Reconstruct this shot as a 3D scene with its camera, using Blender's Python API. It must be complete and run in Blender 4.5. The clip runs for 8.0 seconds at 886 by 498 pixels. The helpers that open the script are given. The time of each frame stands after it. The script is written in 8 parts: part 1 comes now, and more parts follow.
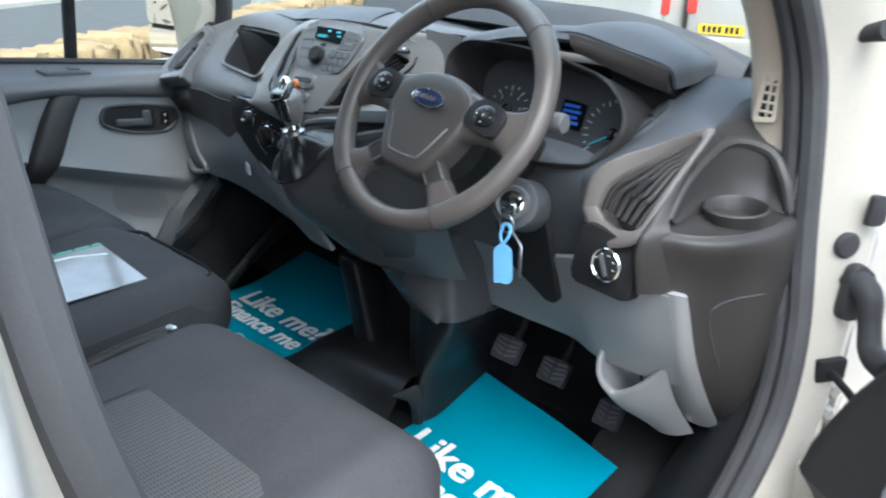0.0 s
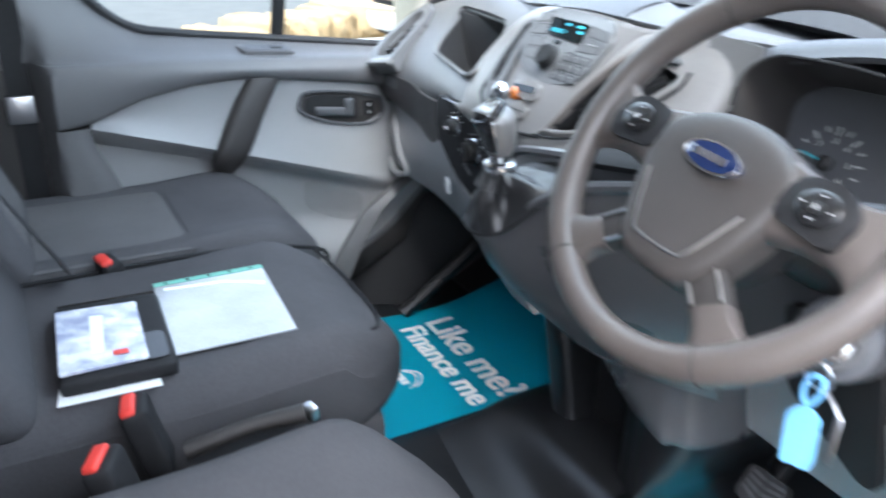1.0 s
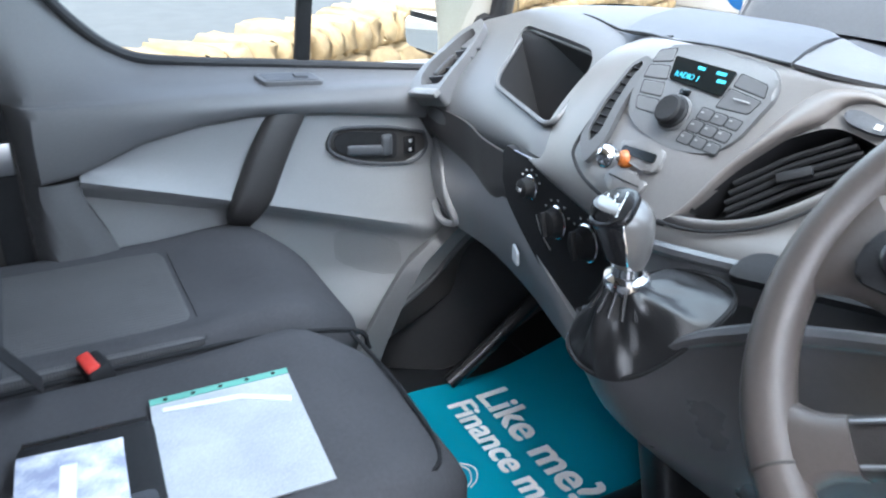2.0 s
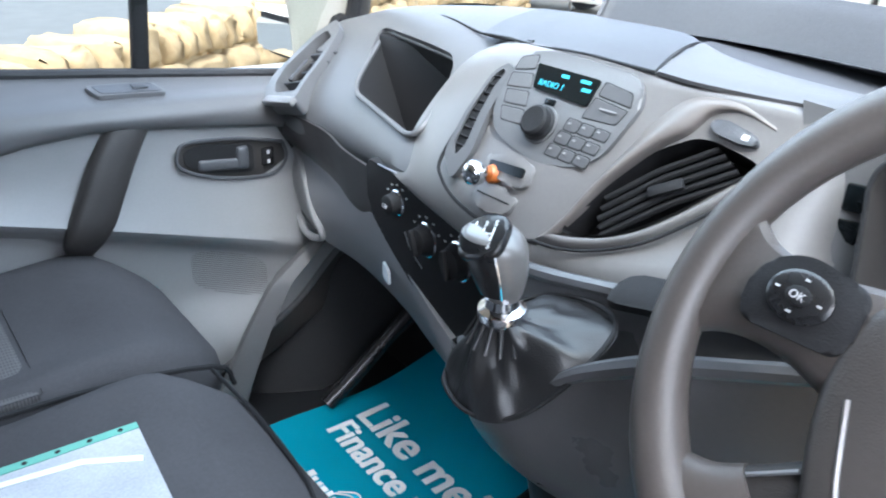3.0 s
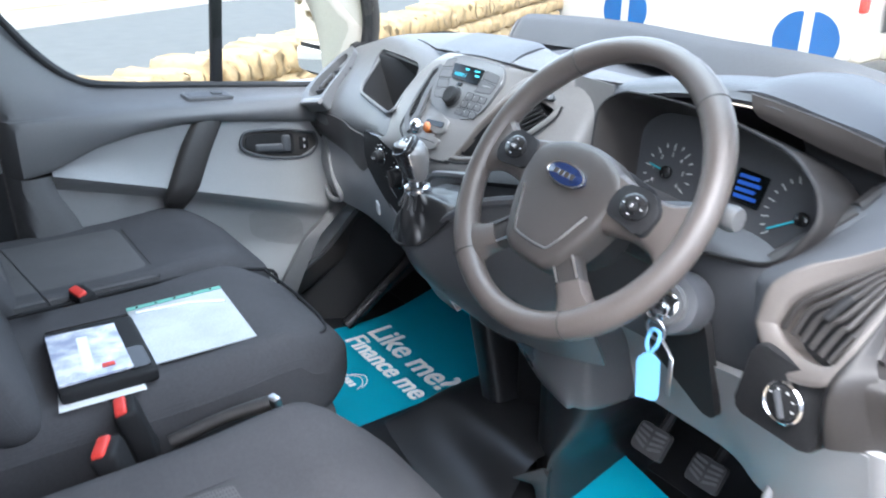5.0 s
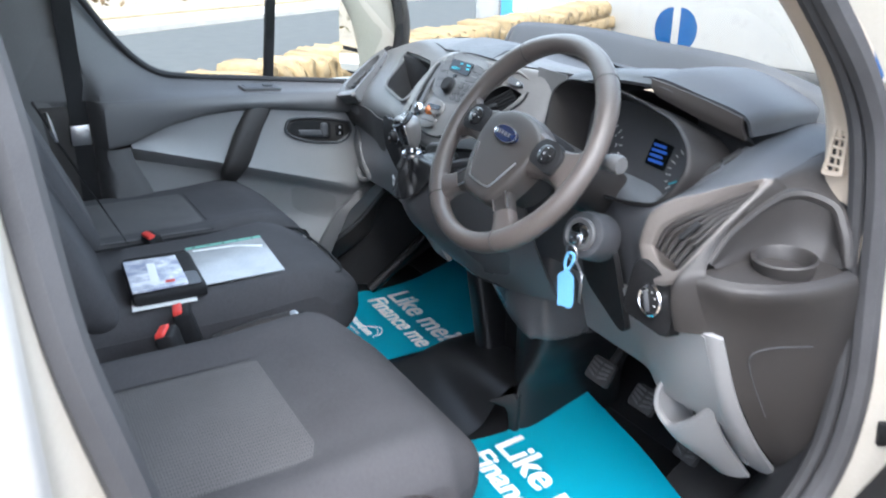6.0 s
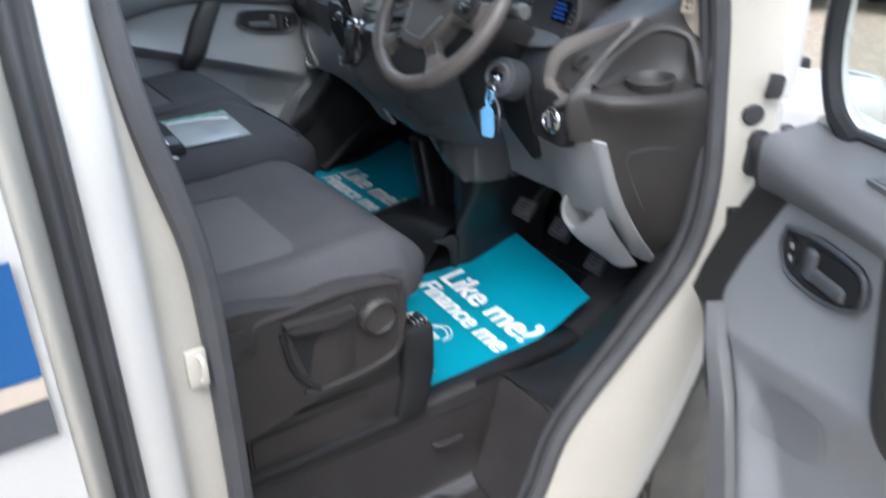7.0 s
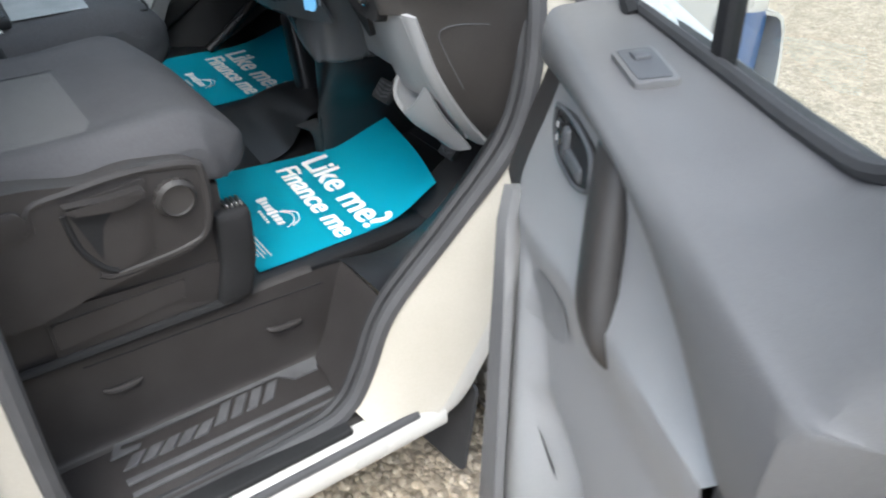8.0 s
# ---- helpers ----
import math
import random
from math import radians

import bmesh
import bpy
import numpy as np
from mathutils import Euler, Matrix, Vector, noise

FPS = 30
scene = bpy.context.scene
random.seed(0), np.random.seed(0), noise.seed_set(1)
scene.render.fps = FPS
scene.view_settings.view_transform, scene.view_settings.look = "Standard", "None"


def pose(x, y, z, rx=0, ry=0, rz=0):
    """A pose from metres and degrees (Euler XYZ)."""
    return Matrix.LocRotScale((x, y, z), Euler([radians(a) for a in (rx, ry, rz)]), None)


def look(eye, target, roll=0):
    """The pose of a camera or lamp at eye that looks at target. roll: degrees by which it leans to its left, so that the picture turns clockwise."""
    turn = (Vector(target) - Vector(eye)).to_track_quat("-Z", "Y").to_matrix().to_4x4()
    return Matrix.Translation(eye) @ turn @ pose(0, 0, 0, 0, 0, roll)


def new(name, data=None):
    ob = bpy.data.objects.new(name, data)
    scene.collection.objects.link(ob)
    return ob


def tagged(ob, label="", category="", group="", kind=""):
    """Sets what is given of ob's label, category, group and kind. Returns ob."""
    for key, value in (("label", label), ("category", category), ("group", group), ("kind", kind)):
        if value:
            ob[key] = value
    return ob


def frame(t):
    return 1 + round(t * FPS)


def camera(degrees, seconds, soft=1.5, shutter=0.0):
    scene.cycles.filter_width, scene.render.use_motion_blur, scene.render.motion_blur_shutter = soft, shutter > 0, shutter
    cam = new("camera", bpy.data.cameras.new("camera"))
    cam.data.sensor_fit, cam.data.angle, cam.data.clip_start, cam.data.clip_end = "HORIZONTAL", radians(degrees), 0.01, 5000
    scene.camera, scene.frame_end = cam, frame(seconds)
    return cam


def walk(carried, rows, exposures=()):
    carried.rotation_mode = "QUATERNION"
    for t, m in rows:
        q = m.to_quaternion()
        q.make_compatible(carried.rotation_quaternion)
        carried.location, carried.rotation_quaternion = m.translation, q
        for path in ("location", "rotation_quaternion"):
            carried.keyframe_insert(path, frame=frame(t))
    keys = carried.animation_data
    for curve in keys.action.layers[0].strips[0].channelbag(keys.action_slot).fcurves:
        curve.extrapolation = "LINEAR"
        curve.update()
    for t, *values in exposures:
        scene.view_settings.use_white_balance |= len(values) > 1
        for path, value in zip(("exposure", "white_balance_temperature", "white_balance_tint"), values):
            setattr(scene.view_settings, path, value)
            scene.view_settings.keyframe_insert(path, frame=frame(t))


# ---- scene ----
cam = camera(59.9, 8.0, soft=2.0, shutter=0.4)
PATH = [
    (0, (1.215, -0.272, 1.542), (-0.051, 1.089, 0.805), 1.2),
    (0.5, (1.098, -0.182, 1.531), (-0.29, 1.033, 0.757), 1.5),
    (0.8, (0.979, -0.068, 1.523), (-0.531, 0.979, 0.735), 2.0),
    (1, (0.899, -0.011, 1.528), (-0.686, 0.899, 0.716), 1.9),
    (1.2, (0.827, 0.014, 1.53), (-0.818, 0.796, 0.705), 1.8),
    (2.3, (0.544, 0.087, 1.538), (-1.012, 1.037, 0.715), 1.3),
    (2.5, (0.531, 0.095, 1.535), (-0.984, 1.11, 0.715), 1.6),
    (3, (0.536, 0.125, 1.543), (-0.887, 1.255, 0.706), 1.7),
    (3.5, (0.587, 0.122, 1.556), (-0.799, 1.295, 0.719), 1.9),
    (4, (0.697, 0.091, 1.566), (-0.723, 1.231, 0.741), 2.1),
    (4.5, (0.897, -0.021, 1.59), (-0.589, 1.06, 0.801), 0.7),
    (5.8, (1.361, -0.169, 1.603), (-0.224, 0.82, 0.89), 0.4),
    (6, (1.434, -0.183, 1.605), (-0.176, 0.759, 0.884), 0.6),
    (6.5, (1.582, -0.261, 1.605), (-0.019, 0.667, 0.846), 0.0),
    (7, (1.719, -0.351, 1.564), (0.248, 0.662, 0.665), -0.4),
    (7.5, (1.808, -0.26, 1.535), (0.473, 0.763, 0.452), -0.3),
    (8, (1.872, -0.1, 1.533), (0.55, 0.877, 0.395), 0.8),
]
EXPOSURES = [(0, 2.18, 5850, 5), (0.5, 2.65, 5850, 5), (1, 3.08, 5950, 10), (2.5, 3.03, 5850, 10), (4.5, 3.02, 5900, 10), (6, 2.6, 5950, 10), (6.5, 2.22, 6000, 10), (7, 2.0, 5950, 8), (7.5, 2.15, 6150, 7), (8, 2.18, 6150, 6)]
walk(cam, [(t, look(eye, target, roll)) for t, eye, target, roll in PATH], EXPOSURES)

# ---------------------------------------------------------------- light
world = bpy.data.worlds.new("sky")
scene.world = world
world.use_nodes = True
wn = world.node_tree.nodes
sky = wn.new("ShaderNodeTexSky")
sky.sky_type = "NISHITA"
sky.sun_disc = False
SUN_EL, SUN_AZ = 58.0, 128.0          # degrees; azimuth clockwise from +y
sky.sun_elevation, sky.sun_rotation = radians(SUN_EL), radians(SUN_AZ)
sky.dust_density, sky.air_density = 3.0, 1.0
wn["Background"].inputs["Strength"].default_value = 0.15
haze = wn.new("ShaderNodeHueSaturation")
haze.inputs["Saturation"].default_value = 0.55
world.node_tree.links.new(sky.outputs[0], haze.inputs["Color"])
world.node_tree.links.new(haze.outputs[0], wn["Background"].inputs["Color"])
sun = new("sun", bpy.data.lights.new("sun", "SUN"))
sun.data.energy, sun.data.angle, sun.data.color = 0.6, radians(40.0), (1.0, 0.96, 0.90)
sun_dir = Vector((math.sin(radians(SUN_AZ)) * math.cos(radians(SUN_EL)), math.cos(radians(SUN_AZ)) * math.cos(radians(SUN_EL)), math.sin(radians(SUN_EL))))
sun.matrix_world = look(sun_dir * 20, (0, 0, 0))


def sky_light(name, at, target, sx, sy, watts, tone=(0.80, 0.94, 1.0)):
    """An area lamp set in an opening of the cab, for the sky beyond it."""
    lamp = new(name, bpy.data.lights.new(name, "AREA"))
    lamp.data.shape, lamp.data.size, lamp.data.size_y, lamp.data.energy, lamp.data.color = "RECTANGLE", sx, sy, watts, tone
    lamp.matrix_world = look(at, target)
    return lamp


sky_light("windscreen_skylight", (0.0, 0.66, 1.80), (0.0, 0.25, 1.1), 1.45, 0.40, 1.4)
sky_light("doorway_skylight", (0.95, 0.20, 1.62), (-0.35, 0.45, 0.90), 1.0, 0.55, 0.5, (0.93, 0.98, 1.0))


# ---------------------------------------------------------------- materials
def material(name, c, rough=0.5, metal=0.0, c2=None, blotch=6.0, grain=0.0, grain_scale=900.0, amount=0.25, coat=0.0, spec=0.5, vary=0.0, trans=0.0, emit=0.0):
    """Principled surface: two-scale colour variation, roughness variation and a fine grain relief."""
    m = bpy.data.materials.new(name)
    m.use_nodes = True
    nt = m.node_tree
    b = nt.nodes["Principled BSDF"]
    b.inputs["Base Color"].default_value = (*c, 1)
    b.inputs["Roughness"].default_value = rough
    b.inputs["Metallic"].default_value = metal
    b.inputs["Coat Weight"].default_value = coat
    b.inputs["Coat Roughness"].default_value = 0.08
    b.inputs["Specular IOR Level"].default_value = spec
    b.inputs["Transmission Weight"].default_value = trans
    if emit:
        b.inputs["Emission Color"].default_value = (*c, 1)
        b.inputs["Emission Strength"].default_value = emit
    co = nt.nodes.new("ShaderNodeTexCoord")
    if c2 is not None:
        big = nt.nodes.new("ShaderNodeTexNoise")
        big.inputs["Scale"].default_value, big.inputs["Detail"].default_value = blotch, 6.0
        nt.links.new(co.outputs["Object"], big.inputs["Vector"])
        fine = nt.nodes.new("ShaderNodeTexNoise")
        fine.inputs["Scale"].default_value, fine.inputs["Detail"].default_value = blotch * 40, 3.0
        nt.links.new(co.outputs["Object"], fine.inputs["Vector"])
        ad = nt.nodes.new("ShaderNodeMath")
        ad.operation = "MULTIPLY_ADD"
        nt.links.new(fine.outputs[0], ad.inputs[0])
        ad.inputs[1].default_value = 0.5
        nt.links.new(big.outputs[0], ad.inputs[2])
        ramp = nt.nodes.new("ShaderNodeMapRange")
        ramp.inputs["From Min"].default_value, ramp.inputs["From Max"].default_value = 0.75 - amount, 0.75 + amount
        nt.links.new(ad.outputs[0], ramp.inputs["Value"])
        mix = nt.nodes.new("ShaderNodeMix")
        mix.data_type = "RGBA"
        mix.inputs["A"].default_value, mix.inputs["B"].default_value = (*c, 1), (*c2, 1)
        nt.links.new(ramp.outputs[0], mix.inputs["Factor"])
        src = mix.outputs["Result"]
        if vary:
            inf = nt.nodes.new("ShaderNodeObjectInfo")
            hsv = nt.nodes.new("ShaderNodeHueSaturation")
            mr = nt.nodes.new("ShaderNodeMapRange")
            mr.inputs["To Min"].default_value, mr.inputs["To Max"].default_value = 1 - vary, 1 + vary
            nt.links.new(inf.outputs["Random"], mr.inputs["Value"])
            nt.links.new(mr.outputs[0], hsv.inputs["Value"])
            nt.links.new(src, hsv.inputs["Color"])
            src = hsv.outputs[0]
        nt.links.new(src, b.inputs["Base Color"])
        rr = nt.nodes.new("ShaderNodeMapRange")
        rr.inputs["To Min"].default_value, rr.inputs["To Max"].default_value = max(0.02, rough - 0.06), min(1, rough + 0.08)
        nt.links.new(big.outputs[0], rr.inputs["Value"])
        nt.links.new(rr.outputs[0], b.inputs["Roughness"])
    if grain:
        g = nt.nodes.new("ShaderNodeTexVoronoi")
        g.inputs["Scale"].default_value = grain_scale
        nt.links.new(co.outputs["Object"], g.inputs["Vector"])
        bp = nt.nodes.new("ShaderNodeBump")
        bp.inputs["Strength"].default_value, bp.inputs["Distance"].default_value = grain, 0.0006
        nt.links.new(g.outputs["Distance"], bp.inputs["Height"])
        nt.links.new(bp.outputs[0], b.inputs["Normal"])
    return m


def fabric(name, c, c2, scale=700.0, contrast=0.5, rib=False):
    """Woven seat cloth: a fine two-way weave in colour and relief, with soft wear."""
    m = material(name, c, 0.95, c2=c2, blotch=5.0, spec=0.12)
    nt = m.node_tree
    b = nt.nodes["Principled BSDF"]
    co = nt.nodes["Texture Coordinate"]
    waves = []
    for axis in ("X", "Y"):
        w = nt.nodes.new("ShaderNodeTexWave")
        w.bands_direction = axis
        w.inputs["Scale"].default_value = scale / (2 if rib and axis == "X" else 1) / 6.3
        w.inputs["Distortion"].default_value = 0.6
        w.inputs["Detail Scale"].default_value = 3.0
        nt.links.new(co.outputs["Object"], w.inputs["Vector"])
        waves.append(w)
    mul = nt.nodes.new("ShaderNodeMath")
    mul.operation = "MULTIPLY"
    nt.links.new(waves[0].outputs["Fac"], mul.inputs[0])
    nt.links.new(waves[1].outputs["Fac"], mul.inputs[1])
    bp = nt.nodes.new("ShaderNodeBump")
    bp.inputs["Strength"].default_value, bp.inputs["Distance"].default_value = contrast, 0.0008
    nt.links.new(mul.outputs[0], bp.inputs["Height"])
    soft = nt.nodes.new("ShaderNodeTexNoise")           # slack cloth: broad shallow creases
    soft.inputs["Scale"].default_value, soft.inputs["Detail"].default_value = 9.0, 2.0
    nt.links.new(co.outputs["Object"], soft.inputs["Vector"])
    sb = nt.nodes.new("ShaderNodeBump")
    sb.inputs["Strength"].default_value, sb.inputs["Distance"].default_value = 0.5, 0.012
    nt.links.new(soft.outputs[0], sb.inputs["Height"])
    nt.links.new(sb.outputs[0], bp.inputs["Normal"])
    nt.links.new(bp.outputs[0], b.inputs["Normal"])
    if rib:
        old = b.inputs["Base Color"].links[0].from_socket
        mix = nt.nodes.new("ShaderNodeMix")
        mix.data_type = "RGBA"
        mix.blend_type = "MULTIPLY"
        mix.inputs["B"].default_value = (0.5, 0.5, 0.52, 1)
        nt.links.new(mul.outputs[0], mix.inputs["Factor"])
        nt.links.new(old, mix.inputs["A"])
        nt.links.new(mix.outputs["Result"], b.inputs["Base Color"])
    return m


M_DARK = material("dark_soft_plastic", (0.058, 0.060, 0.066), 0.48, c2=(0.072, 0.075, 0.081), grain=0.35, spec=0.38)
M_DARK2 = material("charcoal_trim_plastic", (0.026, 0.0235, 0.0225), 0.48, c2=(0.036, 0.033, 0.0315), grain=0.4, spec=0.4)
M_MID = material("mid_grey_dash_plastic", (0.08428, 0.08428, 0.086), 0.42, c2=(0.1015, 0.1015, 0.1032), grain=0.25)
M_SILVER = material("satin_grey_paint", (0.132, 0.1267, 0.1241), 0.36, c2=(0.154, 0.1487, 0.1452), grain=0.08)
M_BRONZE = material("satin_taupe_paint", (0.118, 0.104, 0.095), 0.42, c2=(0.140, 0.125, 0.115), grain=0.06)
M_LIGHT = material("light_grey_plastic", (0.222, 0.222, 0.226), 0.43, c2=(0.250, 0.250, 0.254), grain=0.3)
M_DOORDARK = material("door_upper_plastic", (0.092, 0.091, 0.093), 0.44, c2=(0.110, 0.109, 0.111), grain=0.35, spec=0.4)
M_PADFACE = material("brown_grey_pad_plastic", (0.040, 0.035, 0.032), 0.40, c2=(0.050, 0.044, 0.041), grain=0.4)
M_BEIGE = material("beige_pillar_plastic", (0.40, 0.335, 0.265), 0.6, c2=(0.45, 0.38, 0.305), grain=0.3)
M_BLACK = material("gloss_black_plastic", (0.012, 0.012, 0.013), 0.22, c2=(0.018, 0.018, 0.019))
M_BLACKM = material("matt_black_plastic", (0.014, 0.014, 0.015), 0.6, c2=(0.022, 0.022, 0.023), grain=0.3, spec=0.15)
M_RUBBER = material("black_rubber", (0.025, 0.025, 0.027), 0.65, c2=(0.04, 0.04, 0.042), blotch=12, spec=0.3)
M_SEAL = material("grey_rubber_seal", (0.045, 0.045, 0.048), 0.7, c2=(0.065, 0.065, 0.068), blotch=14, spec=0.3)
M_FLOOR = material("black_floor_rubber", (0.010, 0.0105, 0.012), 0.36, c2=(0.016, 0.0165, 0.018), blotch=9, grain=0.3, grain_scale=500, spec=0.4)
M_STEP = material("brown_black_step_plastic", (0.026, 0.0235, 0.023), 0.46, c2=(0.037, 0.034, 0.0335), blotch=11, grain=0.3, spec=0.25)
M_TREAD = material("worn_tread_grip", (0.048, 0.048, 0.052), 0.7, c2=(0.080, 0.080, 0.084), blotch=25)
M_WHEEL = material("grey_wheel_leather", (0.066, 0.056, 0.051), 0.33, c2=(0.084, 0.072, 0.066), blotch=9, grain=0.25, grain_scale=1500)
M_WHITE = material("white_van_paint", (0.47, 0.462, 0.445), 0.28, c2=(0.42, 0.41, 0.385), blotch=4, coat=0.5, amount=0.35)
M_CREAM = material("dusty_white_paint", (0.44, 0.415, 0.365), 0.45, c2=(0.37, 0.345, 0.29), blotch=5, coat=0.2, amount=0.35)
M_BLUE = material("blue_livery_film", (0.0, 0.060, 0.20), 0.3, c2=(0.0, 0.072, 0.23), coat=0.4)
M_TEAL = material("teal_paper", (0.014, 0.43, 0.60), 0.6, c2=(0.018, 0.47, 0.65), blotch=7, spec=0.25)
M_INK = material("white_print", (0.80, 0.82, 0.82), 0.7, c2=(0.74, 0.76, 0.76), blotch=20, spec=0.2)
M_PAPER = material("white_paper_sleeve", (0.28, 0.29, 0.30), 0.15, c2=(0.44, 0.45, 0.455), blotch=9, coat=0.6)
M_GREEN = material("green_sleeve_edge", (0.10, 0.36, 0.28), 0.35, c2=(0.14, 0.42, 0.33))
M_CHROME = material("chrome", (0.75, 0.76, 0.78), 0.08, metal=1.0)
M_SATIN = material("satin_metal", (0.42, 0.42, 0.43), 0.3, metal=1.0, c2=(0.5, 0.5, 0.51))
M_RED = material("red_plastic", (0.62, 0.04, 0.03), 0.4, c2=(0.7, 0.06, 0.045))
M_ORANGE = material("amber_plastic", (0.40, 0.10, 0.015), 0.3, c2=(0.45, 0.13, 0.02))
M_TAG = material("pale_blue_tag", (0.13, 0.36, 0.62), 0.45, c2=(0.16, 0.40, 0.66))
M_EMBLEM = material("dark_blue_enamel", (0.008, 0.016, 0.055), 0.2, c2=(0.011, 0.021, 0.068), coat=0.5)
M_LEATHER = material("black_gaiter_leather", (0.010, 0.010, 0.011), 0.36, c2=(0.020, 0.020, 0.021), blotch=30, grain=0.25, grain_scale=700)
M_DISPLAY = material("display_black", (0.004, 0.006, 0.007), 0.12)
M_KNOB = material("satin_knob_plastic", (0.105, 0.10, 0.096), 0.28, c2=(0.13, 0.125, 0.12), coat=0.4)
M_KEY = material("radio_key_plastic", (0.062, 0.062, 0.064), 0.45, c2=(0.075, 0.075, 0.077))
M_RENDERWALL = material("pale_render", (0.46, 0.45, 0.43), 0.85, c2=(0.52, 0.51, 0.48), blotch=2, grain=0.3, grain_scale=200)
M_TUNNEL = material("black_moulded_rubber", (0.010, 0.0105, 0.012), 0.34, c2=(0.017, 0.0175, 0.019), blotch=9, grain=0.2, grain_scale=400, spec=0.45)
M_TYRE = material("dusty_tyre_rubber", (0.05, 0.046, 0.042), 0.8, c2=(0.11, 0.10, 0.085), blotch=10, amount=0.3)
M_CONSOLE = material("semi_gloss_console_plastic", (0.066, 0.067, 0.071), 0.28, c2=(0.082, 0.083, 0.088), grain=0.15)
M_CYAN = material("cyan_display_light", (0.04, 0.36, 0.45), 0.5, emit=0.016)
M_BLUELIT = material("blue_screen_light", (0.02, 0.09, 0.42), 0.5, emit=0.05)
M_DIAL = material("dial_marking", (0.5, 0.5, 0.5), 0.5)
M_MARK = material("key_marking", (0.22, 0.22, 0.22), 0.5)
M_GRAVEL = material("gravel_ground", (0.26, 0.215, 0.155), 0.9, c2=(0.40, 0.34, 0.26), blotch=9, amount=0.3)
M_PEBBLE = material("pebble", (0.24, 0.19, 0.13), 0.85, c2=(0.46, 0.39, 0.30), blotch=22, amount=0.2)
M_STONE = material("sandstone", (0.27, 0.188, 0.095), 0.9, c2=(0.37, 0.278, 0.153), blotch=5, amount=0.25, grain=0.8, grain_scale=60, vary=0.18)
M_ROAD = material("asphalt", (0.070, 0.074, 0.072), 0.95, c2=(0.090, 0.094, 0.091), blotch=3)
M_KERB = material("pale_kerb_concrete", (0.48, 0.45, 0.40), 0.9, c2=(0.56, 0.53, 0.47), blotch=3)
M_DIRT = material("dry_verge", (0.32, 0.25, 0.16), 0.95, c2=(0.44, 0.36, 0.24), blotch=2)
M_LEAF = material("hedge_leaf", (0.07, 0.075, 0.03), 0.7, c2=(0.16, 0.10, 0.05), blotch=3)
M_PLATE = material("yellow_plate", (0.80, 0.56, 0.02), 0.4, c2=(0.84, 0.6, 0.04))
M_YELLOW = material("yellow_banner_cloth", (0.82, 0.66, 0.10), 0.7, c2=(0.86, 0.7, 0.14))
M_BANNER = material("blue_banner_cloth", (0.05, 0.25, 0.62), 0.7, c2=(0.07, 0.3, 0.68))
M_BROCHURE = material("photo_print", (0.30, 0.33, 0.45), 0.25, c2=(0.72, 0.74, 0.80), blotch=28, amount=0.12, coat=0.5)
F_SEAT = fabric("charcoal_seat_cloth", (0.055, 0.054, 0.057), (0.074, 0.073, 0.077), 900, 0.4)
F_INSERT = fabric("grey_woven_insert", (0.094, 0.092, 0.093), (0.120, 0.118, 0.119), 480, 0.35, rib=True)


def glass_material(name, tint, rough=0.0):
    m = bpy.data.materials.new(name)
    m.use_nodes = True
    nt = m.node_tree
    for n in list(nt.nodes):
        nt.nodes.remove(n)
    out = nt.nodes.new("ShaderNodeOutputMaterial")
    tr, gl, mx, fr, pw = (nt.nodes.new(k) for k in ("ShaderNodeBsdfTransparent", "ShaderNodeBsdfGlossy", "ShaderNodeMixShader", "ShaderNodeLayerWeight", "ShaderNodeMath"))
    pw.operation = "POWER"
    pw.inputs[1].default_value = 4.0
    tr.inputs["Color"].default_value = (*tint, 1)
    gl.inputs["Roughness"].default_value = rough
    nt.links.new(fr.outputs["Facing"], pw.inputs[0])
    nt.links.new(pw.outputs[0], mx.inputs["Fac"])
    nt.links.new(tr.outputs[0], mx.inputs[1])
    nt.links.new(gl.outputs[0], mx.inputs[2])
    nt.links.new(mx.outputs[0], out.inputs["Surface"])
    return m


M_GLASS = glass_material("window_glass", (0.80, 0.84, 0.82))
M_MIRROR = material("mirror_glass", (0.82, 0.83, 0.82), 0.02, metal=1.0)


# ---------------------------------------------------------------- mesh helpers
def part(name, bm, mat, parent=None, label="", angle=38, m=None):
    """One mesh object from a bmesh, under a thing or part; m places it in the parent's space."""
    me = bpy.data.meshes.new(name)
    if m is not None:
        bm.transform(m)
    bmesh.ops.recalc_face_normals(bm, faces=bm.faces)
    bm.to_mesh(me)
    bm.free()
    me.materials.append(mat)
    me.shade_smooth()
    me.set_sharp_from_angle(angle=radians(angle))
    ob = new(name, me)
    if parent is not None:
        ob.parent = parent
    if label:
        ob["label"] = label
    return ob


def thing(name, label, category, m=None, group="", kind=""):
    ob = new(name)
    if m is not None:
        ob.matrix_world = m
    return tagged(ob, label, category, group, kind)


def plane(o, x, y):
    """A pose with origin o, whose x axis is x and whose y axis lies near y."""
    o, x, y = Vector(o), Vector(x).normalized(), Vector(y)
    y = (y - x * x.dot(y)).normalized()
    z = x.cross(y)
    m = Matrix((x, y, z)).transposed().to_4x4()
    m.translation = o
    return m


